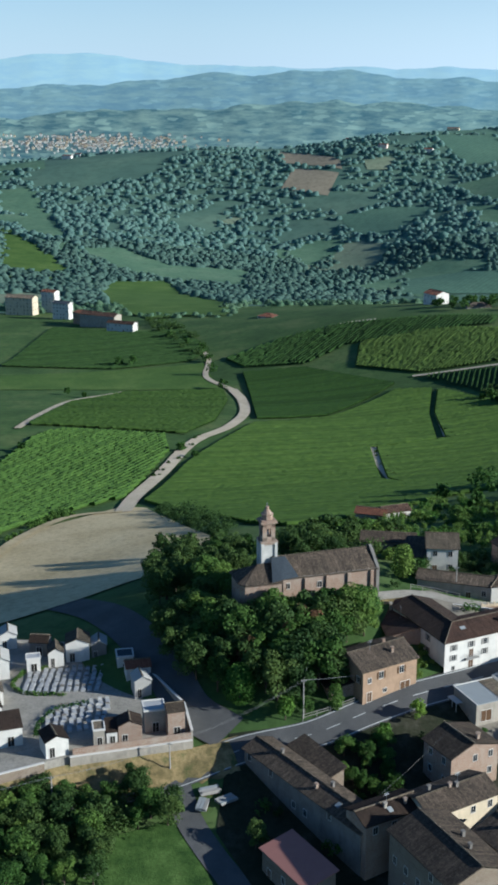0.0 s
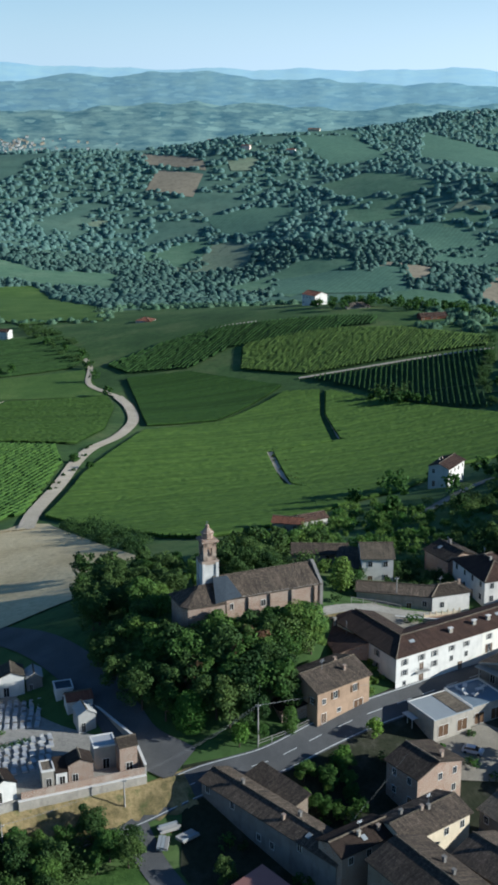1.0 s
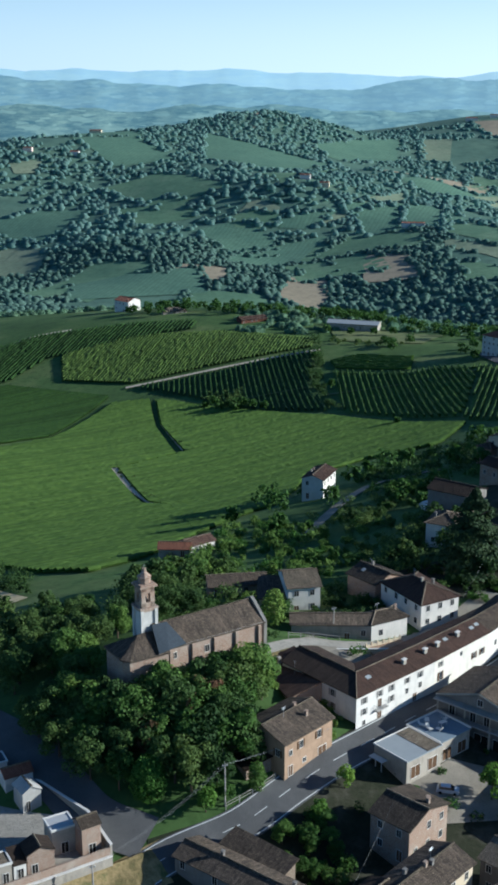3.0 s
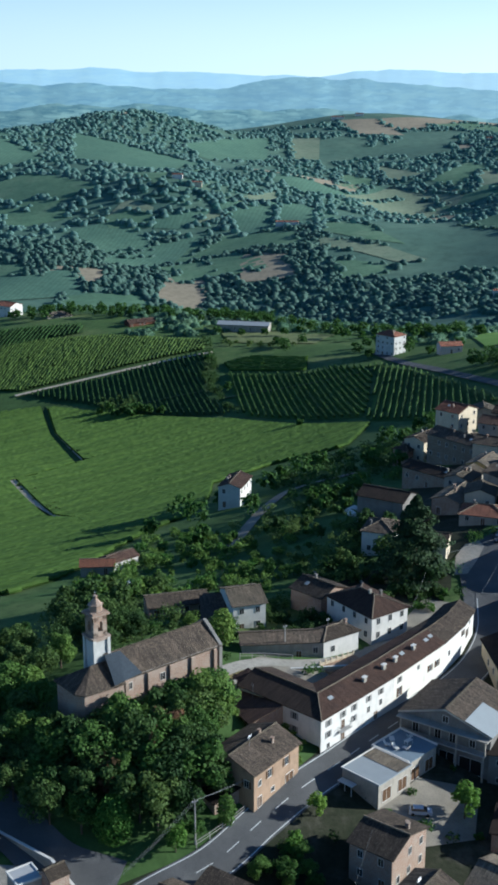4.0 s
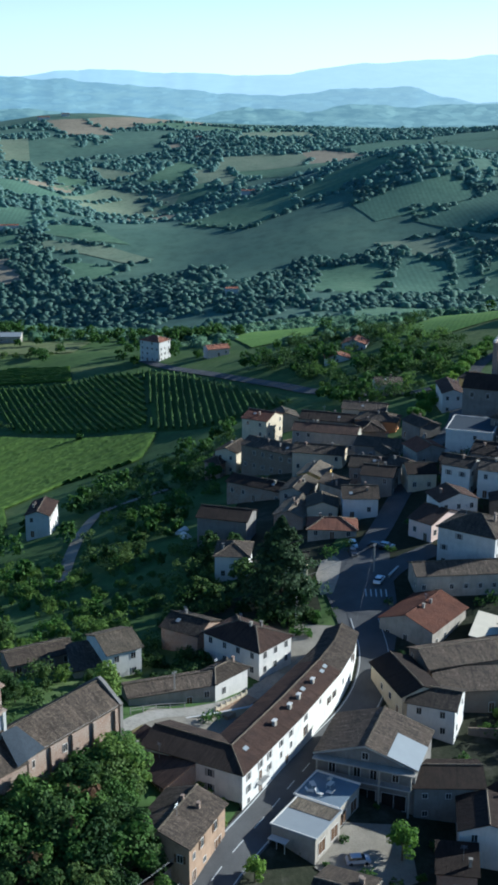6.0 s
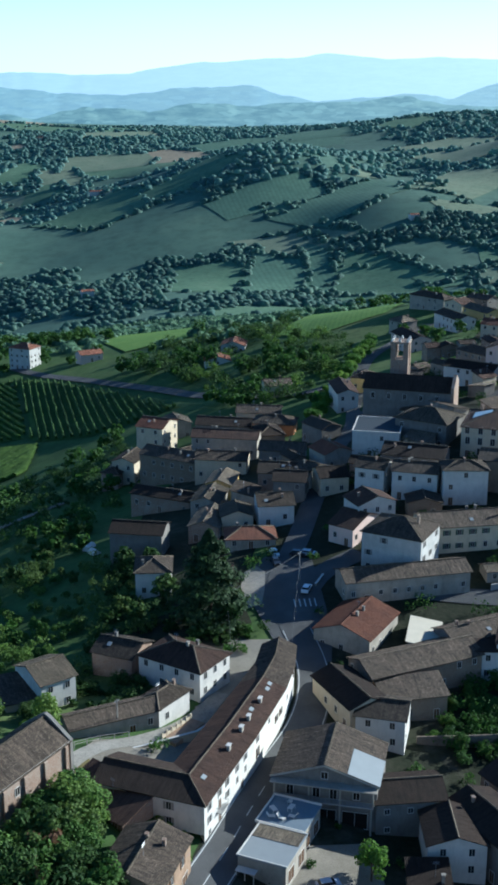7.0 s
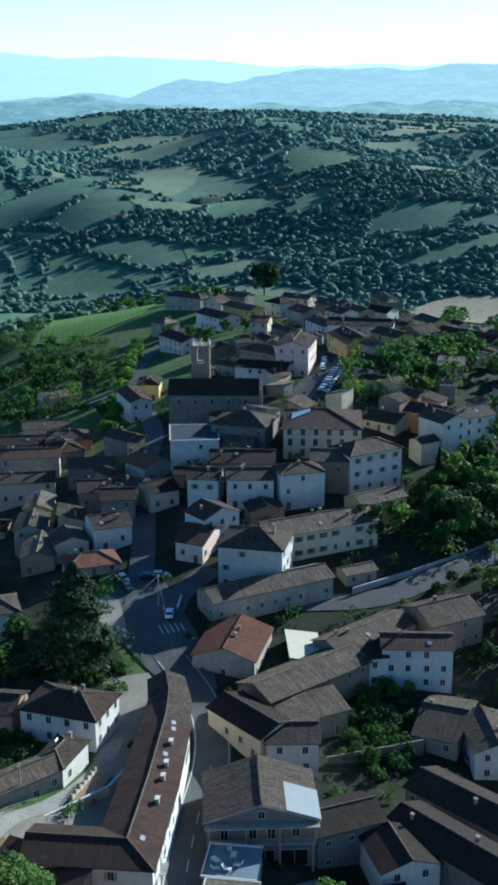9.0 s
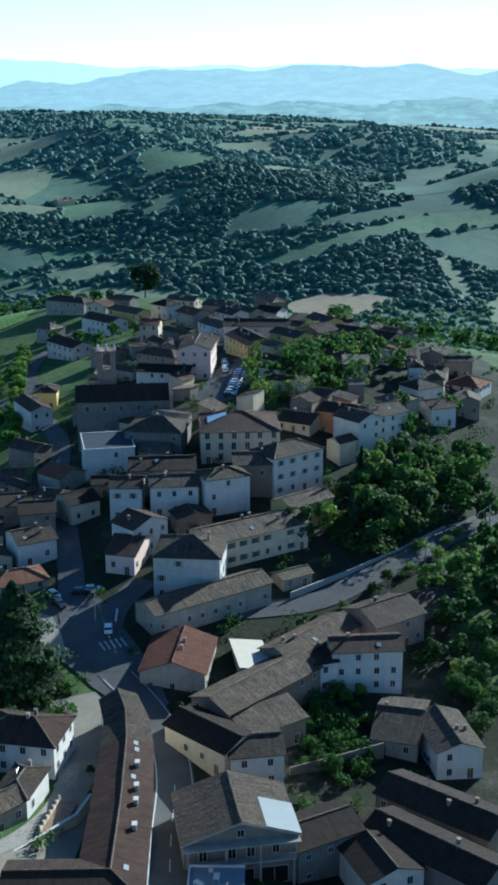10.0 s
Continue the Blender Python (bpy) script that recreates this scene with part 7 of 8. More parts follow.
RISE = [(160, 492), (190, 470), (212, 472), (180, 415), (150, 389), (121, 375), (115, 398), (111, 420), (150, 480)]
shrubbery(RISE, 150, 1.8, 6.0, LEAF_DARK, 34)
shrubbery(RISE, 70, 1.5, 5.0, LEAF_MID, 35)
shrubbery([(8, 262), (5, 300), (14, 330), (30, 336), (34, 300), (28, 262)], 70, 2.5, 7.0, LEAF_DARK, 36)
shrubbery([(-40, 449), (-20, 432), (-5, 369), (-4, 345), (-14, 346), (-27, 378), (-44, 440)], 90, 2.0, 5.5, LEAF_DARK, 37, label="dark scrub along the stubble field")
shrubbery([(-82, 369), (-73, 456), (-65, 440), (-75, 354)], 60, 1.2, 3.0, LEAF_MID, 38, label="bushes along the edge of the vineyard")
shrubbery([(-97, 1126), (-72, 1107), (-24, 910), (-34, 899), (-71, 1010)], 70, 3.0, 8.0, LEAF_DARK, 39, 70, 0.6, label="line of dark trees along the track")
shrubbery([(120, 240), (125, 237), (124, 227), (115, 220), (105, 219), (97, 223), (101, 231)], 34, 1.5, 4.5, LEAF_MID, 40, 150, 0.24, label="overgrown garden between the houses")
shrubbery([(448, 571), (356, 478), (309, 432), (255, 412), (245, 428), (270, 481), (292, 525), (330, 640)], 120, 3.0, 9.5, LEAF_DARK, 41, 210, 0.42)
shrubbery([(448, 571), (356, 478), (309, 432), (255, 412), (245, 428), (270, 481), (292, 525)], 60, 2.5, 8.0, LEAF_MID, 42, 210, 0.40)
shrubbery([(298, 330), (334, 335), (371, 323), (330, 290), (267, 277), (251, 289), (250, 304)], 120, 3.0, 8.0, LEAF_MID, 43, 110, 0.4, label="thick green trees on the mound")
shrubbery([(193, 260), (240, 258), (215, 232), (179, 238), (171, 246)], 60, 3.0, 7.0, LEAF_DARK, 44, 110, 0.4)
shrubbery([(-50, 188), (-44, 195.5), (-31, 199), (-17, 200), (-16, 194), (-26, 186), (-44, 176)], 60, 2.5, 5.0, LEAF_DARK, 45, 200, 0.24, 0.6, "orchard undergrowth beside the lane")
shrubbery([(106, 340), (112, 330), (95, 305), (97, 282), (90, 278), (73, 301)], 70, 1.5, 5.0, LEAF_DARK, 49, 120, 0.3)
shrubbery([(28, 256), (36, 262), (38, 282), (60, 292), (66, 280), (62, 266), (40, 270)], 60, 1.2, 4.0, LEAF_DARK, 71, 150, 0.26, 0.8, "shrubs around the small white house and sheds")
shrubbery([(34.5, 227.6), (39.5, 231.0), (36.5, 238), (33.5, 236)], 9, 1.0, 2.4, LEAF_MID, 72, 160, 0.2, 0.2, "small garden between the houses")
shrubbery([(62, 292), (70, 278), (80, 280), (92, 284), (80, 300), (70, 304)], 26, 1.2, 4.0, LEAF_DARK, 73, 130, 0.28, 0.8, "dark shrubs below the cedar")
shrubbery([(139, 727), (142, 747), (166, 731), (157, 683)], 22, 3.0, 6.0, LEAF_DARK, 46, 90, 0.4)
shrubbery([(0, 170), (20, 178), (60, 160), (110, 190), (190, 226), (250, 225), (330, 240), (420, 300), (440, 400), (380, 420), (240, 372), (160, 330), (104, 290), (60, 270), (36, 262), (36, 232), (0, 216)], 330, 1.0, 4.0, LEAF_MID, 47, 90, 0.28, 1.0, "shrubs and small trees in the village gardens")
shrubbery([(0, 170), (20, 178), (60, 160), (110, 190), (190, 226), (250, 225), (330, 240), (420, 300), (440, 400), (380, 420), (240, 372), (160, 330), (104, 290), (60, 270), (36, 262), (36, 232), (0, 216)], 160, 1.5, 5.5, LEAF_DARK, 48, 90, 0.3, 1.6, "dark trees in the village gardens")
for a, b, k in (((62.5, 610), (63.5, 490), 26), ((108, 692), (104, 606), 20), ((-46, 523), (-24, 640), 14)):
    shrubbery([(a[0] - 1.5, a[1]), (a[0] + 4, a[1]), (b[0] + 4, b[1]), (b[0] - 1.5, b[1])], k, 1.2, 2.6, LEAF_DARK, k, 60, 0.4, -3.0, "dark bushes in the ditch between the vineyards")

shrubbery([(250, 820), (231, 764), (213, 716), (204, 676), (196, 640), (191, 642), (199, 680), (207, 720), (225, 768), (243, 822)], 60, 1.8, 6.0, LEAF_DARK, 74, 110, 0.36, -3.0, "dark hedge and small trees between the vineyards")
shrubbery([(256, 812), (302, 788), (296, 770), (280, 757), (248, 792)], 16, 2.0, 5.0, LEAF_DARK, 75, 110, 0.4, 0.5, "bushes along the pale meadow")
shrubbery([(84, 281), (91, 276), (98, 280), (103, 288), (97, 292), (88, 292)], 26, 1.2, 3.6, LEAF_DARK, 76, 160, 0.26, 0.6, "dark hedge beside the junction")
shrubbery([(86, 274), (90, 271), (96, 277), (94, 280)], 8, 1.2, 2.8, LEAF_LIGHT, 77, 160, 0.22, 0.3, "sunlit bushes beside the lane")
shrubbery([(-46, 196), (-35, 201.6), (-23, 204.6), (-11, 207.6), (-6, 209.0), (-9, 204), (-22, 200.5), (-36, 196.5), (-46, 191)], 46, 0.5, 1.7, LEAF_MID, 78, 120, 0.2, 0.2, "weeds and shrubs on the dry bank")
shrubbery([(-46, 192), (-36, 197.5), (-23, 201.5), (-14, 203.5), (-16, 201), (-26, 198), (-40, 193)], 30, 0.8, 2.4, LEAF_DARK, 79, 140, 0.22, 0.2, "dark shrubs at the foot of the bank")
# lone farms among the far fields
for x, y, w, kind in ((173, 2959, 22, 0), (224, 2818, 16, 0), (272, 2570, 16, 2), (360, 2539, 16, 0), (450, 2801, 24, 1), (-392, 2727, 20, 0), (-371, 2748, 14, 0), (807, 1904, 34, 0), (703, 2136, 16, 0), (724, 2096, 16, 1), (1572, 3221, 30, 0), (1640, 3220, 20, 0), (1662, 2597, 20, 0), (1263, 1861, 34, 0), (811, 1296, 14, 0), (1293, 1183, 12, 0), (1470, 1145, 26, 1)):
    house((x - w / 2, y), (x + w / 2, y - w * 0.5), 9.0, ground_at(x, y) + 6.5, "distant pale farmhouse among the fields", "gable", 2.4, (WHITE, CREAM, PINK)[kind], TILE_RED, "", "n", chimneys=0, category="farmhouse", name="farmhouse", group="far farms")


# ---- the old church on its knoll ----
def church():
    a, b = (6.5, 243.2), (27.6, 249.3)
    dx, dy = b[0] - a[0], b[1] - a[1]
    w, d, base = math.hypot(dx, dy), 9.6, 7.0
    ob = empty("church", Matrix.Translation((*a, base)) @ Matrix.Rotation(math.atan2(dy, dx), 4, "Z"), "old brick village church with tiled nave roof and bell tower", "church")
    z, rise = 9.4, 3.0
    s = Shape()
    s.prism([(0, 0), (w, 0), (w, d), (0, d)], -5, z)
    s.poly([(w, 0, z), (w, d, z), (w, d / 2, z + rise - 0.1)])
    s.poly([(0, d, z), (0, 0, z), (0, d / 2, z + rise - 0.1)])
    s.link("nave_wall", BRICK, ob)
    for u in (0.6, 5.5, 10.4, 15.3, 20.6):
        t = Shape()
        t.box(u, u + 0.7, -0.45, 0.0, -5, z - 0.6)
        t.poly([(u, -0.45, z - 0.6), (u + 0.7, -0.45, z - 0.6), (u + 0.7, 0, z - 0.1), (u, 0, z - 0.1)])
        t.link("buttress", BRICK, ob)
    t = Shape()
    t.box(-0.1, w, -0.25, 0.0, z - 0.35, z)
    t.link("cornice", TRIM, ob)
    planes, lines = roof_planes(w, d, z + 0.14, rise, "gable", 0.4)
    t = Shape()
    for p in planes:
        t.slab(p, 0.2)
    t.link("nave_roof", TILE_OLD, ob)
    t = Shape()
    for p, q in lines:
        t.tube(p, q, 0.18, 0.18, 6)
    t.link("ridge_tiles", TILE_PALE, ob)
    # the choir at the west end, under its own hipped roof
    s = Shape()
    s.prism([(-8.4, 1.6), (-7.6, 0.2), (0.4, -0.3), (0.4, 8.2), (-8.4, 8.2)], -5, z - 0.8)
    s.link("choir_wall", BRICK, ob)
    s = Shape()
    zc = z - 0.66
    A, B, C, D, E, P, Q = (-8.9, 1.4, zc), (-7.8, -0.3, zc), (0.5, -0.8, zc), (0.5, 8.6, zc), (-8.9, 8.6, zc), (-3.6, 4.4, zc + 2.7), (0.5, 4.4, zc + 2.7)
    for p in ([A, B, P], [B, C, Q, P], [D, E, P, Q], [E, A, P]):
        s.slab(p, 0.2)
    s.link("choir_roof", TILE_OLD, ob)
    s = Shape()
    s.slab([(0.2, -0.85, zc + 0.75), (4.0, -0.6, zc + 1.0), (2.4, 4.0, zc + 4.0), (-0.6, 4.4, zc + 3.9)], 0.18)
    s.slab([(-1.9, -0.75, zc + 0.4), (0.2, -0.85, zc + 0.75), (-0.6, 4.4, zc + 3.9)], 0.18)
    s.link("slate_roof", SLATE, ob, "blue-grey slate roof patch")
    add_window(ob, Matrix.Translation((1.8, -0.02, z - 2.6)), "o", 0.9, 1.3)
    add_window(ob, Matrix.Translation((9.0, -0.02, z - 3.0)), "o", 1.0, 1.4)
    # the raised front at the east end
    s = Shape()
    half = d / 2 + 0.6
    prof = [(-0.3, -5), (d + 0.3, -5), (d + 0.3, z + 0.1), (d / 2 + 1.0, z + rise + 0.1), (d / 2, z + rise + 0.6), (d / 2 - 1.0, z + rise + 0.1), (-0.3, z + 0.1)]
    front = [(w + 0.7, y, q) for y, q in prof]
    back = [(w, y, q) for y, q in prof]
    s.poly(front)
    s.poly(back[::-1])
    for i in range(len(prof)):
        j = (i + 1) % len(prof)
        s.poly([back[i], back[j], front[j], front[i]])
    s.link("facade", GREY, ob, "weathered grey church front with stepped gable")
    # bell tower
    cx, cy, h = -0.9, 6.4, 1.5
    s = Shape()
    s.box(cx - h, cx + h, cy - h, cy + h, -2, 15.8)
    for i in (-1, 1):
        for j in (-1, 1):
            s.box(cx + i * h - 0.3, cx + i * h + 0.3, cy + j * h - 0.3, cy + j * h + 0.3, 9, 15.8)
    tower = s.link("tower", OFFWHITE, ob, "plastered lower shaft of the bell tower")
    s = Shape()
    s.box(cx - h - 0.4, cx + h + 0.4, cy - h - 0.4, cy + h + 0.4, 15.8, 16.15)
    s.box(cx - h - 0.2, cx + h + 0.2, cy - h - 0.2, cy + h + 0.2, 15.4, 15.8)
    s.link("cornice", BRICK, tower)
    s = Shape()
    k = h - 0.1
    for i in (-1, 1):
        for j in (-1, 1):
            x0, y0 = cx + i * k, cy + j * k
            s.box(min(x0, x0 - i * 0.9), max(x0, x0 - i * 0.9), min(y0, y0 - j * 0.9), max(y0, y0 - j * 0.9), 16.15, 20.0)
    s.box(cx - k, cx + k, cy - k, cy + k, 19.2, 20.2)
    s.box(cx - k, cx + k, cy - k, cy + k, 16.15, 17.1)
    for sx, sy in ((1, 0), (-1, 0), (0, 1), (0, -1)):
        for i in range(6):
            a0, a1 = math.pi * i / 6, math.pi * (i + 1) / 6
            q = [(-0.5 * math.cos(a0), 18.6 + 0.5 * math.sin(a0)), (-0.5 * math.cos(a1), 18.6 + 0.5 * math.sin(a1))]
            o = k - 0.02
            pts = [(q[0][0], q[0][1]), (q[1][0], q[1][1]), (q[1][0], 19.3), (q[0][0], 19.3)]
            s.poly([(cx + sx * o + (p if sy else 0), cy + sy * o + (p if sx else 0), r) for p, r in pts])
    s.link("belfry", BRICK, tower, "open brick belfry with arched openings")
    s = Shape()
    s.box(cx - k - 0.45, cx + k + 0.45, cy - k - 0.45, cy + k + 0.45, 20.2, 20.55)
    s.box(cx - k - 0.2, cx + k + 0.2, cy - k - 0.2, cy + k + 0.2, 20.55, 20.8)
    s.link("cornice", BRICK, tower)
    s = Shape()
    ring = [(math.cos(math.pi / 8 + i * math.pi / 4), math.sin(math.pi / 8 + i * math.pi / 4)) for i in range(8)]
    for r, z0, z1 in ((1.2, 20.8, 21.9), (1.4, 21.9, 22.1)):
        s.prism([(cx + r * p, cy + r * q) for p, q in ring], z0, z1)
    for (p, q), (m, n) in zip(ring, ring[1:] + ring[:1]):
        s.poly([(cx + 1.2 * p, cy + 1.2 * q, 22.1), (cx + 1.2 * m, cy + 1.2 * n, 22.1), (cx + 0.4 * m, cy + 0.4 * n, 23.1), (cx + 0.4 * p, cy + 0.4 * q, 23.1)])
    s.prism([(cx + 0.4 * p, cy + 0.4 * q) for p, q in ring], 23.1, 23.7)
    s.link("lantern", BRICK, tower, "octagonal brick lantern with a small cap")
    s = Shape()
    s.tube((cx, cy, 17.3), (cx, cy, 18.2), 0.5, 0.28, 10)
    s.link("bell", METAL, tower, "dark bronze bell")
    s = Shape()
    s.tube((cx, cy, 23.7), (cx, cy, 24.6), 0.04, 0.04, 5)
    s.box(cx - 0.25, cx + 0.25, cy - 0.03, cy + 0.03, 24.2, 24.27)
    s.link("cross", METAL, tower)


church()


def second_church():
    a, b = (210.9, 344.9), (224.6, 321.4)
    dx, dy = b[0] - a[0], b[1] - a[1]
    w, d, base = math.hypot(dx, dy), 12.0, 14.0
    ob = empty("church", Matrix.Translation((*a, base)) @ Matrix.Rotation(math.atan2(dy, dx), 4, "Z"), "long plastered parish church with dark roof and brick tower", "church")
    z, rise = 12.0, 3.4
    s = Shape()
    s.prism([(0, 0), (w, 0), (w, d), (0, d)], -4, z)
    s.poly([(w, 0, z), (w, d, z), (w, d / 2, z + rise - 0.1)])
    s.poly([(0, d, z), (0, 0, z), (0, d / 2, z + rise - 0.1)])
    s.link("nave_wall", GREY, ob)
    planes, _ = roof_planes(w, d, z + 0.14, rise, "gable", 0.4)
    t = Shape()
    for p in planes:
        t.slab(p, 0.2)
    t.link("nave_roof", TILE_DARK, ob)
    for i in range(5):
        add_window(ob, Matrix.Translation((3 + i * 5, 0, z - 3.2)), "o", 1.0, 1.7)
    t = Shape()
    t.box(w, w + 1.0, -0.5, d + 0.5, -4, z + 1.4)
    t.poly([(w, -0.5, z + 1.4), (w + 1.0, -0.5, z + 1.4), (w + 1.0, d / 2, z + rise + 1.0), (w, d / 2, z + rise + 1.0)])
    t.poly([(w, d / 2, z + rise + 1.0), (w + 1.0, d / 2, z + rise + 1.0), (w + 1.0, d + 0.5, z + 1.4), (w, d + 0.5, z + 1.4)])
    t.poly([(w, d + 0.5, z + 1.4), (w, -0.5, z + 1.4), (w, d / 2, z + rise + 1.0)])
    t.poly([(w + 1.0, -0.5, z + 1.4), (w + 1.0, d + 0.5, z + 1.4), (w + 1.0, d / 2, z + rise + 1.0)])
    t.link("facade", BRICK, ob, "tall brick church front with a pointed gable")
    t = Shape()
    cx, cy = 9.0, d + 3.4
    for i in (-1, 1):
        for j in (-1, 1):
            t.box(cx + i * 2 - 0.8, cx + i * 2 + 0.8, cy + j * 2 - 0.8, cy + j * 2 + 0.8, -3, 23.6)
    t.box(cx - 2.6, cx + 2.6, cy - 2.6, cy + 2.6, -3, 18.5)
    t.box(cx - 3.0, cx + 3.0, cy - 3.0, cy + 3.0, 23.6, 24.2)
    tower = t.link("tower", BRICK, ob, "square brick bell tower with open belfry")
    for i in (-1, 0, 1):
        for j in (-1, 0, 1):
            if i or j:
                t = Shape()
                t.box(cx + i * 2.5 - 0.35, cx + i * 2.5 + 0.35, cy + j * 2.5 - 0.35, cy + j * 2.5 + 0.35, 24.2, 24.9)
                t.tube((cx + i * 2.5, cy + j * 2.5, 24.9), (cx + i * 2.5, cy + j * 2.5, 25.5), 0.35, 0.05, 6)
                t.link("pinnacle", TRIM, tower)


second_church()


# ---- the cemetery ----
PLOT = [(-62, 190), (-46, 197.2), (-35, 203.0), (-11, 209.4), (-13, 220), (-26, 243), (-34, 251), (-62, 254), (-80, 215)]
TOP = -2.4
s = Shape()
s.prism(PLOT, -14, TOP)
tagged(s.link("cemetery_ground", LANE), "raised gravel plot of the cemetery", "ground", kind="structure")


def wall_run(name, points, thick, low, top, material, label, cap=True):
    ob = empty(name, Matrix.Translation((*points[0], low)), label, "wall")
    for (ax, ay), (bx, by) in zip(points, points[1:]):
        l, q = math.hypot(bx - ax, by - ay), math.atan2(by - ay, bx - ax)
        m = Matrix.Translation((ax - points[0][0], ay - points[0][1], 0)) @ Matrix.Rotation(q, 4, "Z")
        s = Shape()
        s.box(0, l, -thick / 2, thick / 2, -2, top - low)
        s.link("wall_panel", material, ob).matrix_basis = m
        if cap:
            s = Shape()
            s.box(-0.05, l + 0.05, -thick / 2 - 0.08, thick / 2 + 0.08, top - low, top - low + 0.12)
            s.link("coping", TRIM, ob).matrix_basis = m
    return ob


wall_run("cemetery_wall", [(-33.5, 203.0), (-23, 205.8), (-11, 209.0)], 0.4, -5, -2.3, PALE, "white plastered cemetery retaining wall with stains")
wall_run("cemetery_wall", [(-62, 189.6), (-46, 196.8), (-38, 200.9)], 0.4, -5, -2.2, STONE, "old ochre cemetery wall")


def bank(top_line, out, z_top, material, label):
    """A rough slope from the wall's foot down to the land."""
    rng = random.Random(3)
    line = smooth_line(top_line, 1.2)
    v, f = [], []
    for i, q in enumerate(line):
        d = (line[min(i + 1, len(line) - 1)] - line[max(i - 1, 0)]).normalized()
        n = Vector((d.y, -d.x, 0))
        for k in range(7):
            t = k / 6
            c = q + n * (out * t * rng.uniform(0.92, 1.08))
            g = ground_at(c.x, c.y) + 0.1
            v.append((c.x, c.y, g + (z_top - g) * (1 - t) ** 1.4 + rng.uniform(-0.18, 0.18) * (0 < k < 6)))
    for i in range(len(line) - 1):
        for k in range(6):
            a = 7 * i + k
            f.append((a, a + 7, a + 8, a + 1)[::-1])
    tagged(link_mesh("bank", v, f, material, smooth=True), label, "bank", kind="structure")


bank([(-62, 189.6), (-46, 196.8), (-35, 202.6), (-23, 205.8), (-11, 209.0), (-4, 211.4)], 7.0, -3.9, DRY, "dry grass bank below the cemetery wall")
wall_run("cemetery_wall", [(-33, 203.6), (-23, 206.3), (-11, 209.6)], 0.3, TOP, -0.9, BRICK, "low brick wall between the chapels", False)
wall_run("cemetery_wall", [(-11, 209.4), (-13, 220), (-22, 236)], 0.35, -5, -0.4, PALE, "side wall of the cemetery")


def chapel(a, b, depth, tall, walls, tiles, roof, label, rise=1.0):
    house(a, b, depth, TOP + tall, label, roof, rise, walls, tiles, "", "n", low=TOP, over=0.2, chimneys=0, category="chapel", name="chapel", group="cemetery chapels")


CHAPELS = (((-37.8, 202.4), (-33.8, 204.2), 4.6, 3.4, WHITE, TILE_DARK, "cross", "white burial chapel with dark gable roof"),
           ((-29.4, 206.4), (-27.3, 206.8), 3.4, 3.6, PALE, TILE_PALE, "flat", "narrow grey burial chapel"),
           ((-27.0, 206.9), (-25.0, 207.3), 3.4, 3.0, WHITE, TILE_DARK, "shed", "narrow pale burial chapel with dark roof"),
           ((-24.8, 207.4), (-20.4, 208.2), 3.6, 4.0, BRICK, TILE_DARK, "cross", "brick burial chapel with shaped gable"),
           ((-20.2, 211.8), (-16.2, 212.6), 4.0, 4.6, PALE, MARBLE, "flat", "tall grey burial chapel with white parapet"),
           ((-15.6, 210.0), (-12.4, 210.9), 3.4, 5.4, BRICK, TILE_OLD, "gable", "brick and plaster chapel with tiled roof"),
           ((-23.3, 225.4), (-20.0, 226.4), 4.0, 3.8, CONCRETE, CONCRETE, "cross", "grey concrete burial chapel"),
           ((-25.6, 231.6), (-20.6, 232.8), 3.4, 3.6, WHITE, TILE_RED, "gable", "burial chapel with bright orange roof"),
           ((-28.0, 236.6), (-24.6, 237.2), 3.6, 3.6, WHITE, SLATE, "flat", "pale blue burial chapel"),
           ((-39.6, 241.6), (-34.6, 242.2), 5.0, 4.4, WHITE, TILE_PALE, "cross", "large white burial chapel with arched door"),
           ((-43.0, 239.2), (-39.8, 239.8), 4.0, 3.4, WHITE, TILE_PALE, "cross", "small white burial chapel"),
           ((-34.2, 242.6), (-31.0, 243.0), 4.0, 3.6, GREY, CONCRETE, "cross", "shaded grey burial chapel"),
           ((-54.0, 233.4), (-50.4, 234.2), 5.0, 4.2, WHITE, CONCRETE, "cross", "white burial chapel with pale roof"),
           ((-47.4, 206.2), (-43.0, 207.6), 5.0, 3.8, WHITE, TILE_DARK, "shed", "white burial chapel with dark sloping roof"),
           ((-47.2, 236.6), (-44.4, 237.2), 2.4, 3.2, WHITE, MARBLE, "flat", "small white marble family tomb"),
           ((-48.0, 245.0), (-44.0, 244.6), 3.4, 3.2, GREY, TILE_DARK, "gable", "dark burial chapel under trees"),
           ((-55.0, 247.6), (-51.4, 248.4), 4.0, 3.4, WHITE, CONCRETE, "cross", "white chapel at the back wall"),
           ((-52.5, 214.5), (-48.5, 216.0), 4.0, 3.4, WHITE, TILE_DARK, "cross", "white chapel beside the path"),
           ((-53.0, 222.0), (-49.6, 223.0), 4.0, 3.0, WHITE, TILE_PALE, "cross", "white chapel with open front"))
for q in CHAPELS:
    chapel(*q)
for ob in [o for o in scene.objects if o.name.split(".")[0] == "chapel"]:
    wide = max(v.co.x for v in ob.children[0].data.vertices)
    add_window(ob, Matrix.Translation((wide / 2, 0, 0.1)), "o", min(1.2, wide * 0.4), 2.0)


def grave(x, y, turn, rnd):
    ob = empty("grave", pose(x, y, TOP, 0, 0, turn), "pale stone grave with headstone", "grave", "graves in the cemetery")
    s = Shape()
    s.box(-0.45, 0.45, -1.0, 1.0, 0, 0.3)
    s.box(-0.38, 0.38, -0.9, 0.9, 0.3, 0.38)
    s.link("slab", MARBLE, ob)
    s = Shape()
    h = rnd.uniform(0.45, 0.95)
    s.box(-0.42, 0.42, 0.9, 1.05, 0, h * 0.8)
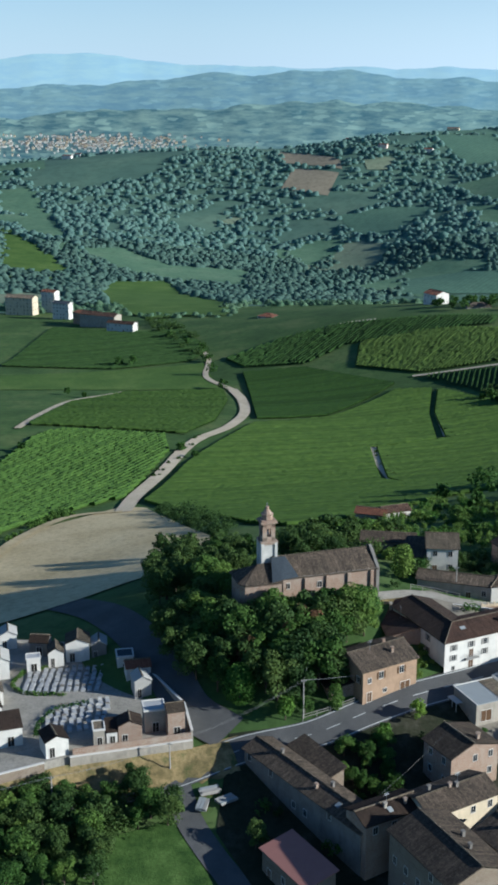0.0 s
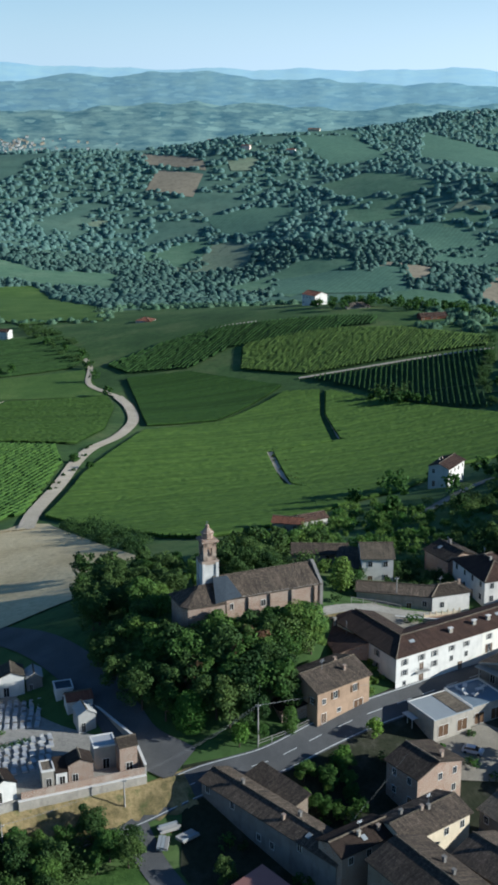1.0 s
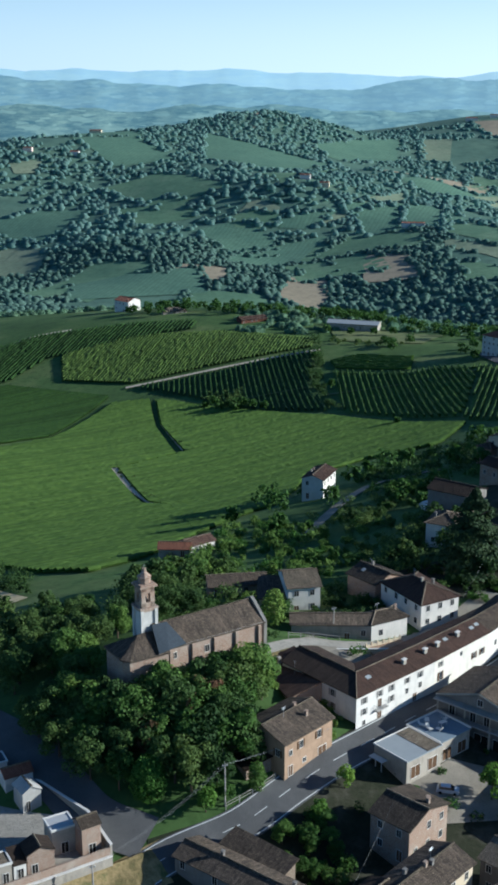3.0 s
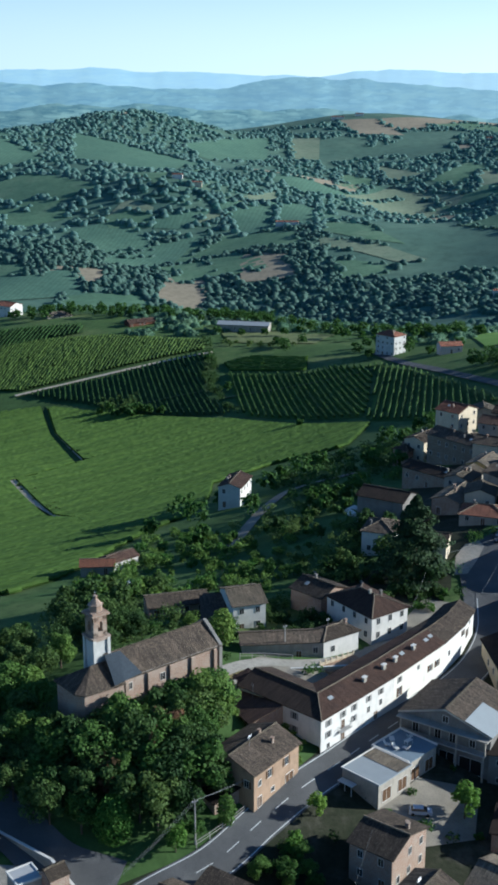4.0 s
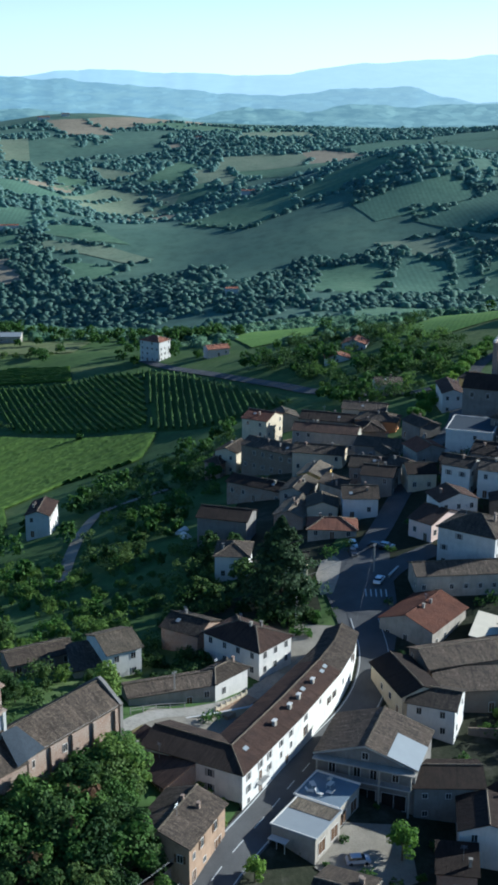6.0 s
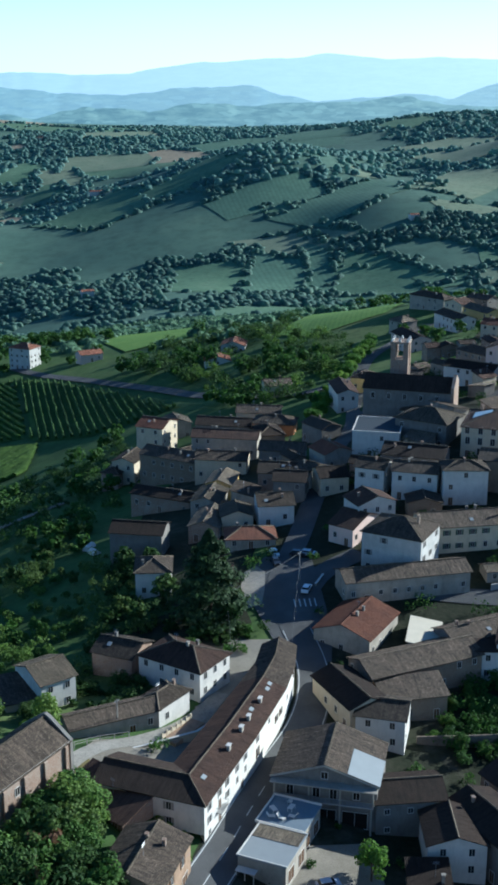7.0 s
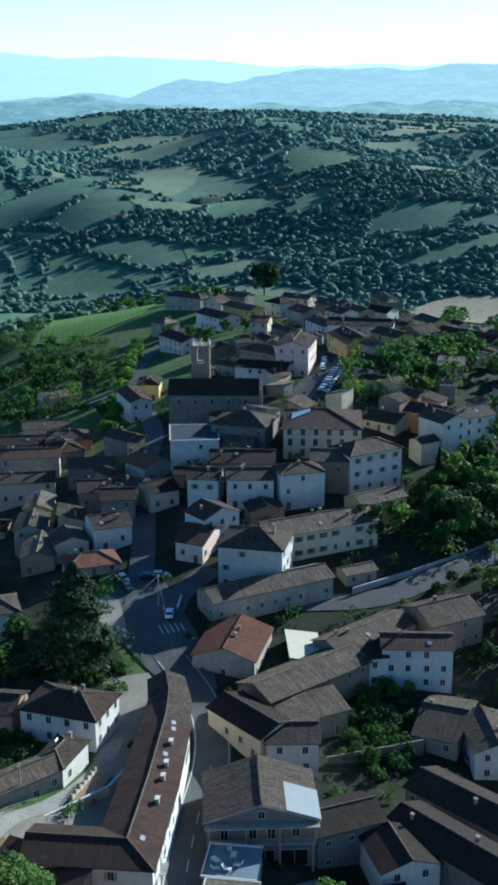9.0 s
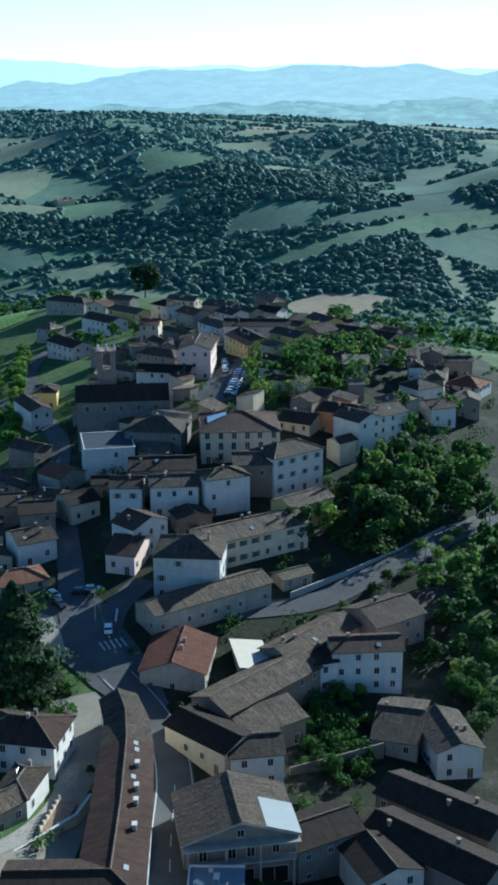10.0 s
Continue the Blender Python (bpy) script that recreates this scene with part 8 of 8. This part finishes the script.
    s.prism([(-0.3, 0.9), (0.3, 0.9), (0.3, 1.05), (-0.3, 1.05)], h * 0.8, h)
    s.link("headstone", rnd.choice((MARBLE, MARBLE, CONCRETE, GREY)), ob)


grave_rnd = random.Random(2)
for i in range(5):
    for j in range(11):
        grave(-46.5 + j * 1.5 + grave_rnd.uniform(-0.2, 0.2), 228.5 + i * 2.1 + j * 0.12, grave_rnd.uniform(-6, 6), grave_rnd)
        if j < 8:
            grave(-39.5 + j * 1.55 + grave_rnd.uniform(-0.2, 0.2), 211.5 + i * 2.3 + j * 0.5, grave_rnd.uniform(8, 20), grave_rnd)
HEDGE = foliage("hedge_leaves", (0.05, 0.11, 0.02), (0.11, 0.20, 0.035), 0.8)


def hedge(points, tall, width, z=None):
    rng = np.random.default_rng(int(abs(points[0][0] * 10)))
    line = smooth_line(points, 0.5)
    c, o = [], []
    for q in line:
        for k in range(16):
            d = rng.normal(0, 1, 3)
            d[2] = abs(d[2])
            d /= np.linalg.norm(d)
            base = TOP if z is None else ground_at(q.x, q.y)
            c.append((q.x + d[0] * width / 2, q.y + d[1] * width / 2, base + max(0.1, d[2] * tall * rng.uniform(0.4, 1.0))))
            o.append(d)
    v, f = cards(rng, np.array(c), np.array(o), 0.22)
    tagged(link_mesh("hedge", v.tolist(), f.tolist(), HEDGE), "clipped green hedge beside the graves", "hedge")


hedge([(-48.0, 236.4), (-49.4, 231.5), (-46.0, 227.6), (-38.0, 227.0)], 1.0, 1.0)
hedge([(-41.0, 210.6), (-41.2, 215.0), (-38.6, 220.6), (-33.0, 223.6)], 1.1, 1.1)
hedge([(-48.0, 236.6), (-43.5, 239.0)], 0.9, 0.9)


# ---- the workshop's flat-roofed garage and terrace ----
def flat_block(a, b, depth, top, low, walls, deck, label, doors, parapet=0.3):
    dx, dy = b[0] - a[0], b[1] - a[1]
    w, d = math.hypot(dx, dy), depth
    ob = empty("garage", Matrix.Translation((*a, low)) @ Matrix.Rotation(math.atan2(dy, dx), 4, "Z"), label, "garage")
    z = top - low
    s = Shape()
    s.box(0, w, 0, d, -2, z)
    s.link("wall", walls, ob)
    s = Shape()
    s.box(-0.2, w + 0.2, -0.2, d + 0.2, z, z + 0.18)
    s.link("roof", deck, ob)
    s = Shape()
    for x0, x1, y0, y1 in ((-0.2, w + 0.2, -0.2, 0), (-0.2, w + 0.2, d, d + 0.2), (-0.2, 0, 0, d)):
        s.box(x0, x1, y0, y1, z + 0.18, z + 0.18 + parapet)
    s.link("parapet", TRIM, ob)
    for k in range(doors):
        add_window(ob, Matrix.Translation((w, d * (k + 0.5) / doors, 0.05)) @ Matrix.Rotation(radians(90), 4, "Z"), "d", min(2.4, d / doors - 0.6), 2.4)
    return ob


DECK = plain("grey_blue_terrace", (0.20, 0.24, 0.27), 0.6, 0.0, 0.3, 0.6)
flat_block((41.3, 224.0), (44.5, 216.4), 9.2, 0.9, -3.0, PALE, SHEET, "white garage with pale flat roof", 2, 0.15)
flat_block((50.0, 228.6), (53.2, 221.0), 8.4, 0.7, -3.4, PALE, DECK, "garage row with a grey-blue roof terrace", 2, 0.35)


garage = [o for o in scene.objects if o.name.split(".")[0] == "garage"][0]
t = Shape()
t.box(0.1, math.hypot(3.2, 7.6) - 0.1, 5.6, 9.1, 4.08, 4.16)
t.link("roof_felt", TILE_PALE, garage, "tan felt over the rear half of the flat roof")
t = Shape()
for x in (0.4, 1.9, 3.4):
    t.box(x - 0.05, x + 0.05, -1.6, -1.5, 0.0, 2.2)
t.box(0.2, 3.6, -1.65, -0.2, 2.2, 2.28)
t.link("canopy", TRIM, garage, "small white glazed canopy at the corner")


def yard_set(x, y, z, turn):
    ob = empty("garden_table", pose(x, y, z, 0, 0, turn), "white plastic table on the terrace", "table")
    s = Shape()
    s.box(-0.8, 0.8, -0.45, 0.45, 0.68, 0.73)
    s.link("tabletop", TRIM, ob)
    for i in (-1, 1):
        for j in (-1, 1):
            s = Shape()
            s.box(i * 0.7 - 0.03, i * 0.7 + 0.03, j * 0.36 - 0.03, j * 0.36 + 0.03, 0, 0.68)
            s.link("leg", TRIM, ob)


def lounger(x, y, z, turn):
    ob = empty("sun_lounger", pose(x, y, z, 0, 0, turn), "white plastic chair on the terrace", "chair")
    s = Shape()
    s.box(-0.35, 0.35, -0.6, 0.5, 0.3, 0.38)
    s.link("seat", TRIM, ob)
    s = Shape()
    s.slab([(-0.35, 0.5, 0.38), (0.35, 0.5, 0.38), (0.35, 0.9, 1.0), (-0.35, 0.9, 1.0)], 0.06)
    s.link("backrest", TRIM, ob)
    for i in (-1, 1):
        for j in (-0.55, 0.45):
            s = Shape()
            s.box(i * 0.3 - 0.03, i * 0.3 + 0.03, j - 0.03, j + 0.03, 0, 0.3)
            s.link("leg", TRIM, ob)


yard_set(56.5, 226.8, 0.9, 20), yard_set(54.0, 228.6, 0.9, 70)
for q in ((52.6, 227.6, 40), (55.0, 225.2, 200), (57.8, 228.4, 120), (53.4, 226.0, 10)):
    lounger(q[0], q[1], 0.9, q[2])


# ---- poles and wires ----
def power_pole(x, y, tall, arms, label="grey concrete utility pole with cross-arm"):
    ob = empty("utility_pole", Matrix.Translation((x, y, ground_at(x, y))), label, "pole", "utility poles")
    s = Shape()
    s.tube((0, 0, -0.5), (0, 0, tall), 0.17, 0.10, 8)
    s.link("post", POLE, ob)
    s = Shape()
    s.box(-arms, arms, -0.06, 0.06, tall - 0.5, tall - 0.38)
    s.link("cross_arm", METAL, ob)
    for k in (-arms * 0.85, 0, arms * 0.85):
        s = Shape()
        s.tube((k, 0, tall - 0.38), (k, 0, tall - 0.14), 0.07, 0.04, 6)
        s.link("insulator", TRIM, ob)
    return ob


def wire(a, b, sag, label="thin grey overhead power cable"):
    s = Shape()
    a, b = Vector(a), Vector(b)
    last = a
    for k in range(1, 17):
        t = k / 16
        q = a.lerp(b, t) - Vector((0, 0, sag * 4 * t * (1 - t)))
        s.tube(last, q, 0.013, 0.013, 4)
        last = q
    tagged(s.link("cable", WIRE), label, "cable")


for x, y, h in ((10.6, 217.4, 8.5), (-15.0, 204.4, 7.0), (-36.0, 196.4, 6.5), (120.0, 285.5, 7.5), (47.6, 262.4, 7.0), (181.7, 230.4, 8.0), (212.0, 222.0, 8.0), (96.0, 285.0, 7.0)):
    power_pole(x, y, h, 0.5)
for k in (-0.4, 0.0, 0.4):
    wire((10.6 + k, 217.4, ground_at(10.6, 217.4) + 8.3), (33.4 + k, 226.4, 4.2), 0.4)
    wire((10.6 + k, 217.4, ground_at(10.6, 217.4) + 8.3), (-15.0 + k, 204.4, ground_at(-15, 204.4) + 6.8), 1.2)
    wire((-15.0 + k, 204.4, ground_at(-15, 204.4) + 6.8), (-36.0 + k, 196.4, ground_at(-36, 196.4) + 6.3), 0.8)
    wire((-36.0 + k, 196.4, ground_at(-36, 196.4) + 6.3), (-75.0 + k, 184.0, ground_at(-75, 184) + 7.0), 1.0)
    wire((120.0 + k, 285.5, ground_at(120, 285.5) + 7.3), (96.0 + k, 285.0, ground_at(96, 285) + 6.8), 0.7)
    wire((181.7 + k, 230.4, ground_at(181.7, 230.4) + 7.8), (212.0 + k, 222.0, ground_at(212, 222) + 7.8), 0.8)
wire((10.6, 217.4, ground_at(10.6, 217.4) + 8.2), (14.0, 236.0, 12.0), 1.0)
wire((96.0, 285.0, ground_at(96, 285) + 6.8), (78.6, 264.4, 8.0), 1.0)
wire((36.4, 204.0, 2.0), (17.4, 182.0, -1.4), 0.6)
wire((120.0, 285.5, ground_at(120, 285.5) + 7.3), (92.0, 261.0, 8.0), 1.2)

# ---- walls along the roads ----
wall_run("retaining_wall", [(150, 252.5), (167, 245.0), (186, 237.8), (205, 232.0)], 0.4, 3.0, 6.2, CONCRETE, "grey concrete retaining wall above the road", False)
wall_run("garden_wall", [(38.0, 258.8), (48, 255.2), (58, 252.4), (64, 253.2)], 0.3, 3.0, 4.6, CREAM, "low garden wall of the rear yard")
wall_run("garden_wall", [(95, 230.4), (104, 222.5), (110, 217.5)], 0.3, -4.5, -2.2, STONE, "ivy-grown garden wall", False)
wall_run("street_wall", [(9, 217.6), (16, 219.4), (21.5, 222.0)], 0.25, -5, -2.6, PALE, "low street wall beside the trees")
wall_run("street_wall", [(34.6, 227.4), (39.6, 230.2)], 0.25, -3, -0.4, PALE, "white gate wall between the houses")
wall_run("street_wall", [(120.5, 280.8), (128, 284.5), (137.5, 285.6)], 0.3, 4, 6.4, PALE, "curved pale wall at the junction")


# ---- cars ----
def paint(name, colour):
    m, nt, b = mat(name)
    b.inputs["Base Color"].default_value = (*colour, 1)
    b.inputs["Roughness"].default_value, b.inputs["Coat Weight"].default_value = 0.35, 0.6
    return m


CARS = {k: paint(k + "_car_paint", c) for k, c in (("white", (0.75, 0.75, 0.74)), ("silver", (0.42, 0.43, 0.45)), ("dark", (0.03, 0.035, 0.045)), ("blue", (0.12, 0.17, 0.27)), ("red", (0.35, 0.03, 0.03)))}
TYRE = plain("tyre_rubber", (0.02, 0.02, 0.02), 0.9)


def car(x, y, turn, colour, z=None):
    ob = empty("car", pose(x, y, (ground_at(x, y) + 0.3) if z is None else z, 0, 0, turn), f"{colour} parked hatchback car", "car", "parked cars")
    prof = [(-2.0, 0.35), (-2.05, 0.75), (-1.9, 0.95), (-1.0, 1.02), (1.75, 1.0), (2.0, 0.85), (2.05, 0.35)]
    s = Shape()
    for side in (-1, 1):
        pts = [(u, side * 0.84, q) for u, q in prof]
        s.poly(pts if side < 0 else pts[::-1])
    for i in range(len(prof)):
        (u, q), (m, n) = prof[i], prof[(i + 1) % len(prof)]
        s.poly([(u, -0.84, q), (u, 0.84, q), (m, 0.84, n), (m, -0.84, n)])
    s.link("body", CARS[colour], ob)
    s = Shape()
    low, top = [(-1.2, 0.78), (1.65, 0.78)], [(-0.45, 0.62), (1.25, 0.62)]
    A = [(low[0][0], -0.78, 1.0), (low[1][0], -0.78, 1.0), (low[1][0], 0.78, 1.0), (low[0][0], 0.78, 1.0)]
    B = [(top[0][0], -0.62, 1.42), (top[1][0], -0.62, 1.42), (top[1][0], 0.62, 1.42), (top[0][0], 0.62, 1.42)]
    for i in range(4):
        j = (i + 1) % 4
        s.poly([A[i], A[j], B[j], B[i]])
    s.link("cabin_glass", GLASS, ob)
    s = Shape()
    s.box(top[0][0] - 0.06, top[1][0] + 0.06, -0.65, 0.65, 1.42, 1.48)
    s.link("roof", CARS[colour], ob)
    for u in (-1.3, 1.3):
        for side in (-1, 1):
            s = Shape()
            s.tube((u, side * 0.66, 0.32), (u, side * 0.88, 0.32), 0.32, 0.32, 12)
            s.link("wheel", TYRE, ob)
    for side in (-1, 1):
        s = Shape()
        s.box(-2.07, -1.98, side * 0.6 - 0.18, side * 0.6 + 0.18, 0.62, 0.78)
        s.link("headlight", TRIM, ob)


car(113.6, 209.8, 215, "blue")
car(125.8, 299.6, 60, "white"), car(130.6, 292.6, 120, "silver"), car(129.0, 294.6, 120, "dark"), car(117.4, 280.8, 210, "white"), car(122.6, 296.0, 60, "dark")
for i in range(10):
    car(254 + i * 3.0, 315.4 + i * 0.95, 100 + (i % 3) * 3, ("dark", "white", "silver", "dark", "silver", "white", "dark", "red", "silver", "white")[i])
for i in range(5):
    car(284 + i * 3.4, 331 + i * 1.6, 35, ("silver", "white", "dark", "white", "silver")[i])
car(51.6, 213.8, 150, "silver"), car(9.0, 222.4, 80, "white", -2.4), car(190.0, 262.0, 20, "white")


# ---- details of the workshop ----
shop = min((o for o in scene.objects if o.name.split(".")[0] == "house"), key=lambda o: (o.matrix_world.translation - Vector((58.9, 233.6, 0))).xy.length)
sw = math.hypot(10.0, 15.1)
sz = 3.9 + 5.0 + 0.14
t = Shape()
k = 3.0 / (sw / 2)
t.slab([(sw + 0.55, -0.5, sz - k * 0.55 + 0.1), (sw + 0.55, 7.9, sz - k * 0.55 + 0.1), (sw * 0.72, 7.9, sz + k * sw * 0.28 + 0.1), (sw * 0.72, -0.5, sz + k * sw * 0.28 + 0.1)], 0.06)
t.link("roof_sheet", SHEET, shop, "white corrugated sheet over part of the roof")
t = Shape()
t.box(0.4, sw - 0.4, -1.5, 0.0, 5.0, 5.18)
balcony = t.link("balcony", CONCRETE, shop, "concrete balcony along the gable")
for i in range(24):
    t = Shape()
    x = 0.5 + i * (sw - 1.0) / 23
    t.box(x - 0.025, x + 0.025, -1.46, -1.41, 5.18, 6.1)
    t.link("baluster", METAL, balcony)
t = Shape()
t.box(0.45, sw - 0.45, -1.48, -1.40, 6.1, 6.16)
t.link("handrail", METAL, balcony)
for x, z0, w, h in ((4.2, 0.1, 4.4, 3.0), (9.6, 0.1, 3.0, 3.0), (14.4, 0.1, 4.4, 3.0), (3.0, 5.3, 1.2, 2.1), (7.6, 5.3, 1.2, 2.1), (10.6, 5.3, 1.2, 2.1), (14.6, 5.6, 1.1, 1.4), (9.0, 9.0, 1.1, 1.3)):
    add_window(shop, Matrix.Translation((x, 0, z0)), "o", w, h)
for x in (0.8, sw * 0.36, sw * 0.66, sw - 0.8):
    t = Shape()
    t.box(x - 0.15, x + 0.15, -1.4, -1.1, -1, 5.0)
    t.link("pillar", PALE, shop)
t = Shape()
t.box(-0.2, sw + 0.2, -2.0, 0.0, 8.32, 8.5)
t.link("gallery_roof", PALE, shop, "pale slab roof over the gallery")
for x in (0.5, sw * 0.36, sw * 0.66, sw - 0.5):
    t = Shape()
    t.box(x - 0.12, x + 0.12, -1.44, -1.2, 5.18, 8.32)
    t.link("gallery_post", PALE, shop)
for x0, x1 in ((-0.45, sw / 2), (sw + 0.45, sw / 2)):
    z0 = sz - k * 0.45
    t = Shape()
    t.slab([(x0, -0.62, z0 - 0.34), (x1, -0.62, sz + 3.0 - 0.34), (x1, -0.62, sz + 3.0 + 0.02), (x0, -0.62, z0 + 0.02)], 0.06)
    t.link("verge_board", OFFWHITE, shop, "pale verge board of the gable")

# the palazzo's glazed roof
palazzo = min((o for o in scene.objects if o.name.split(".")[0] == "house"), key=lambda o: (o.matrix_world.translation - Vector((199.5, 298.8, 0))).xy.length)
pz = 25.0 - palazzo.matrix_basis.translation.z + 0.3
t = Shape()
t.slab([(2.0, 6.4, pz + 3.2 * 2.0 / 9.5), (2.0, 12.6, pz + 3.2 * 2.0 / 9.5), (7.2, 10.9, pz + 3.2 * 7.2 / 9.5), (7.2, 8.1, pz + 3.2 * 7.2 / 9.5)], 0.12)
t.link("skylight", plain("pale_glazing", (0.42, 0.52, 0.58), 0.3), palazzo, "large pale blue glazed skylight")

# rear terrace with piers
terrace = empty("terrace", Matrix.Translation((57, 255, 3.6)) @ Matrix.Rotation(radians(12), 4, "Z"), "raised pinkish terrace with plaster piers behind the houses", "terrace")
t = Shape()
t.box(-4.5, 4.5, -1.6, 1.6, -1.5, 0.5)
t.link("floor", BEIGE, terrace)
for i in range(7):
    t = Shape()
    t.box(-4.4 + i * 1.45 - 0.15, -4.4 + i * 1.45 + 0.15, 1.3, 1.6, 0.5, 1.6)
    t.link("pier", CREAM, terrace)
t = Shape()
t.box(-4.5, 4.5, 1.38, 1.52, 0.5, 1.1)
t.link("parapet", CREAM, terrace)

# a silver tank on the lawn
tank = empty("tank", pose(-27, 179, ground_at(-27, 179) + 0.3, 0, 0, 15), "silver metal tank lying on the lawn", "tank")
t = Shape()
t.tube((-1.7, 0, 0.9), (1.7, 0, 0.9), 0.75, 0.75, 18)
t.tube((-1.7, 0, 0.9), (-2.0, 0, 0.9), 0.75, 0.45, 18)
t.tube((1.7, 0, 0.9), (2.0, 0, 0.9), 0.75, 0.45, 18)
t.link("shell", METAL, tank, smooth=True)
for x in (-1.1, 1.1):
    t = Shape()
    t.box(x - 0.15, x + 0.15, -0.6, 0.6, -0.4, 0.4)
    t.link("cradle", CONCRETE, tank)

# sheds at the edge of the vineyard
house((34, 372), (43, 369), 6.0, ground_at(38, 372) + 3.2, "low shed with red-brown roof by the vineyard", "gable", 1.4, PALE, TILE_RED, "f", "o", chimneys=0, gaps=0.5, category="shed", name="shed")
house((43.5, 371), (52, 374), 6.0, ground_at(47, 374) + 3.4, "low shed with dark red roof by the vineyard", "gable", 1.5, WHITE, TILE_BROWN, "f", "o", chimneys=0, gaps=0.5, category="shed", name="shed")


def cover(x, y, turn, long):
    """A boat or trailer under a pale tarpaulin."""
    ob = empty("tarpaulin", pose(x, y, ground_at(x, y), 0, 0, turn), "white tarpaulin over a stored trailer", "tarpaulin")
    t = Shape()
    prof = [(-1.2, 0.1), (-1.1, 0.9), (-0.4, 1.5), (0.3, 1.6), (1.0, 0.95), (1.2, 0.1)]
    for a, b in zip(prof, prof[1:]):
        t.poly([(-long, a[0], a[1]), (long * 0.8, a[0], a[1] * 0.9), (long * 0.8, b[0], b[1] * 0.9), (-long, b[0], b[1])][::-1])
    t.poly([(-long, u, q) for u, q in prof])
    t.poly([(long * 0.8, u, q * 0.9) for u, q in prof][::-1])
    t.link("sheet", WHITE, ob)


cover(39, 342, 60, 3.0), cover(44, 346, 20, 2.2)


def rail_fence(points, tall, label):
    """A wooden fence: posts with two rails."""
    ob = empty("fence", Matrix.Translation((*points[0], ground_at(*points[0]) + 0.3)), label, "fence")
    o = Vector((*points[0], ground_at(*points[0]) + 0.3))
    line = smooth_line(points, 2.2)
    tops = [Vector((q.x, q.y, ground_at(q.x, q.y) + 0.3)) - o for q in line]
    for q in tops:
        t = Shape()
        t.box(q.x - 0.06, q.x + 0.06, q.y - 0.06, q.y + 0.06, q.z - 0.4, q.z + tall)
        t.link("post", POLE, ob)
    for a, b in zip(tops, tops[1:]):
        for h in (0.45, 0.92):
            t = Shape()
            t.tube(a + Vector((0, 0, tall * h)), b + Vector((0, 0, tall * h)), 0.05, 0.05, 6)
            t.link("rail", POLE, ob)


rail_fence([(37.0, 261.2), (42.5, 261.0), (48.0, 259.6)], 1.1, "weathered wooden rail fence beside the lane")
rail_fence([(10.5, 216.6), (16.0, 218.6), (21.0, 221.0)], 1.2, "brown fence along the pavement beside the beige house")


def board_stack(x, y, turn, label):
    """Pale boards and sheets piled crosswise on bearers."""
    ob = empty("board_stack", pose(x, y, ground_at(x, y) + 0.15, 0, 0, turn), label, "boards")
    rnd = random.Random(int(x * 7 + y))
    for k in (-1.2, 0.0, 1.2):
        t = Shape()
        t.box(k - 0.1, k + 0.1, -1.1, 1.1, 0, 0.2)
        t.link("bearer", WOOD, ob)
    for k in range(4):
        for j in range(3):
            t = Shape()
            o = rnd.uniform(-0.25, 0.25)
            t.box(-1.9 + o, 1.7 + o, -1.0 + j * 0.68, -0.4 + j * 0.68, 0.2 + k * 0.16, 0.32 + k * 0.16)
            t.link("board", rnd.choice((SHEET, POLE, GREYWOOD, CONCRETE)), ob)


board_stack(-7.4, 199.6, 20, "pale weathered boards stacked beside the lane"), board_stack(-4.2, 197.4, 35, "grey sheets and boards in a low pile"), board_stack(-8.6, 196.2, 80, "small stack of grey boards")

cover(116, 362, 30, 2.4), cover(113, 356, 80, 2.0)


# ---- low sheds and annexes that fill the yards between the houses ----
def fill_yards():
    rng = random.Random(17)
    ring = [(104, 296), (130, 318), (160, 336), (200, 360), (250, 376), (320, 396), (400, 380), (400, 310), (320, 262), (258, 262), (230, 262), (170, 262), (140, 236), (118, 246), (100, 246), (84, 232), (92, 214), (84, 200), (60, 190), (50, 200), (66, 206), (90, 240), (110, 262)]
    made = 0
    for _ in range(4000):
        x, y = rng.uniform(50, 400), rng.uniform(190, 396)
        if not inside(ring, x, y) or inside([(248, 308), (300, 316), (316, 336), (296, 342), (250, 332)], x, y):
            continue
        near = sorted(FOOT, key=lambda q: math.hypot(q[0][0] - x, q[0][1] - y))[:1]
        (ax, ay), (bx, by) = near[0][0], near[0][1]
        turn = math.atan2(by - ay, bx - ax) + rng.choice((0, 0, math.pi / 2, math.pi))
        w, d = rng.uniform(5, 10), rng.uniform(4.5, 7)
        c, s = math.cos(turn), math.sin(turn)
        pts = [(x + c * u - s * v, y + s * u + c * v) for u in (0, w / 2, w) for v in (0, d / 2, d)]
        if not all(free(p, q, 0.3) for p, q in pts):
            continue
        tall = rng.uniform(2.8, 5.6)
        house((x, y), (x + c * w, y + s * w), d, ground_at(x, y) + tall, rng.choice(("small annex with weathered tiled roof in the yard", "old shed with brown tiled roof between houses", "low plastered outbuilding with mossy tiles")),
              rng.choice(("gable", "shed", "gable", "cross")), rng.uniform(1.0, 1.8), rng.choice((STONE, BRICK, GREY, PALE, CREAM)), rng.choice((TILE_OLD, TILE_OLD, TILE_DARK, TILE_PALE, TILE_BROWN)), "f", "n", chimneys=rng.choice((0, 0, 1)), gaps=0.5, category="shed", name="outbuilding", group="yard sheds")
        made += 1
        if made >= 75:
            return


fill_yards()
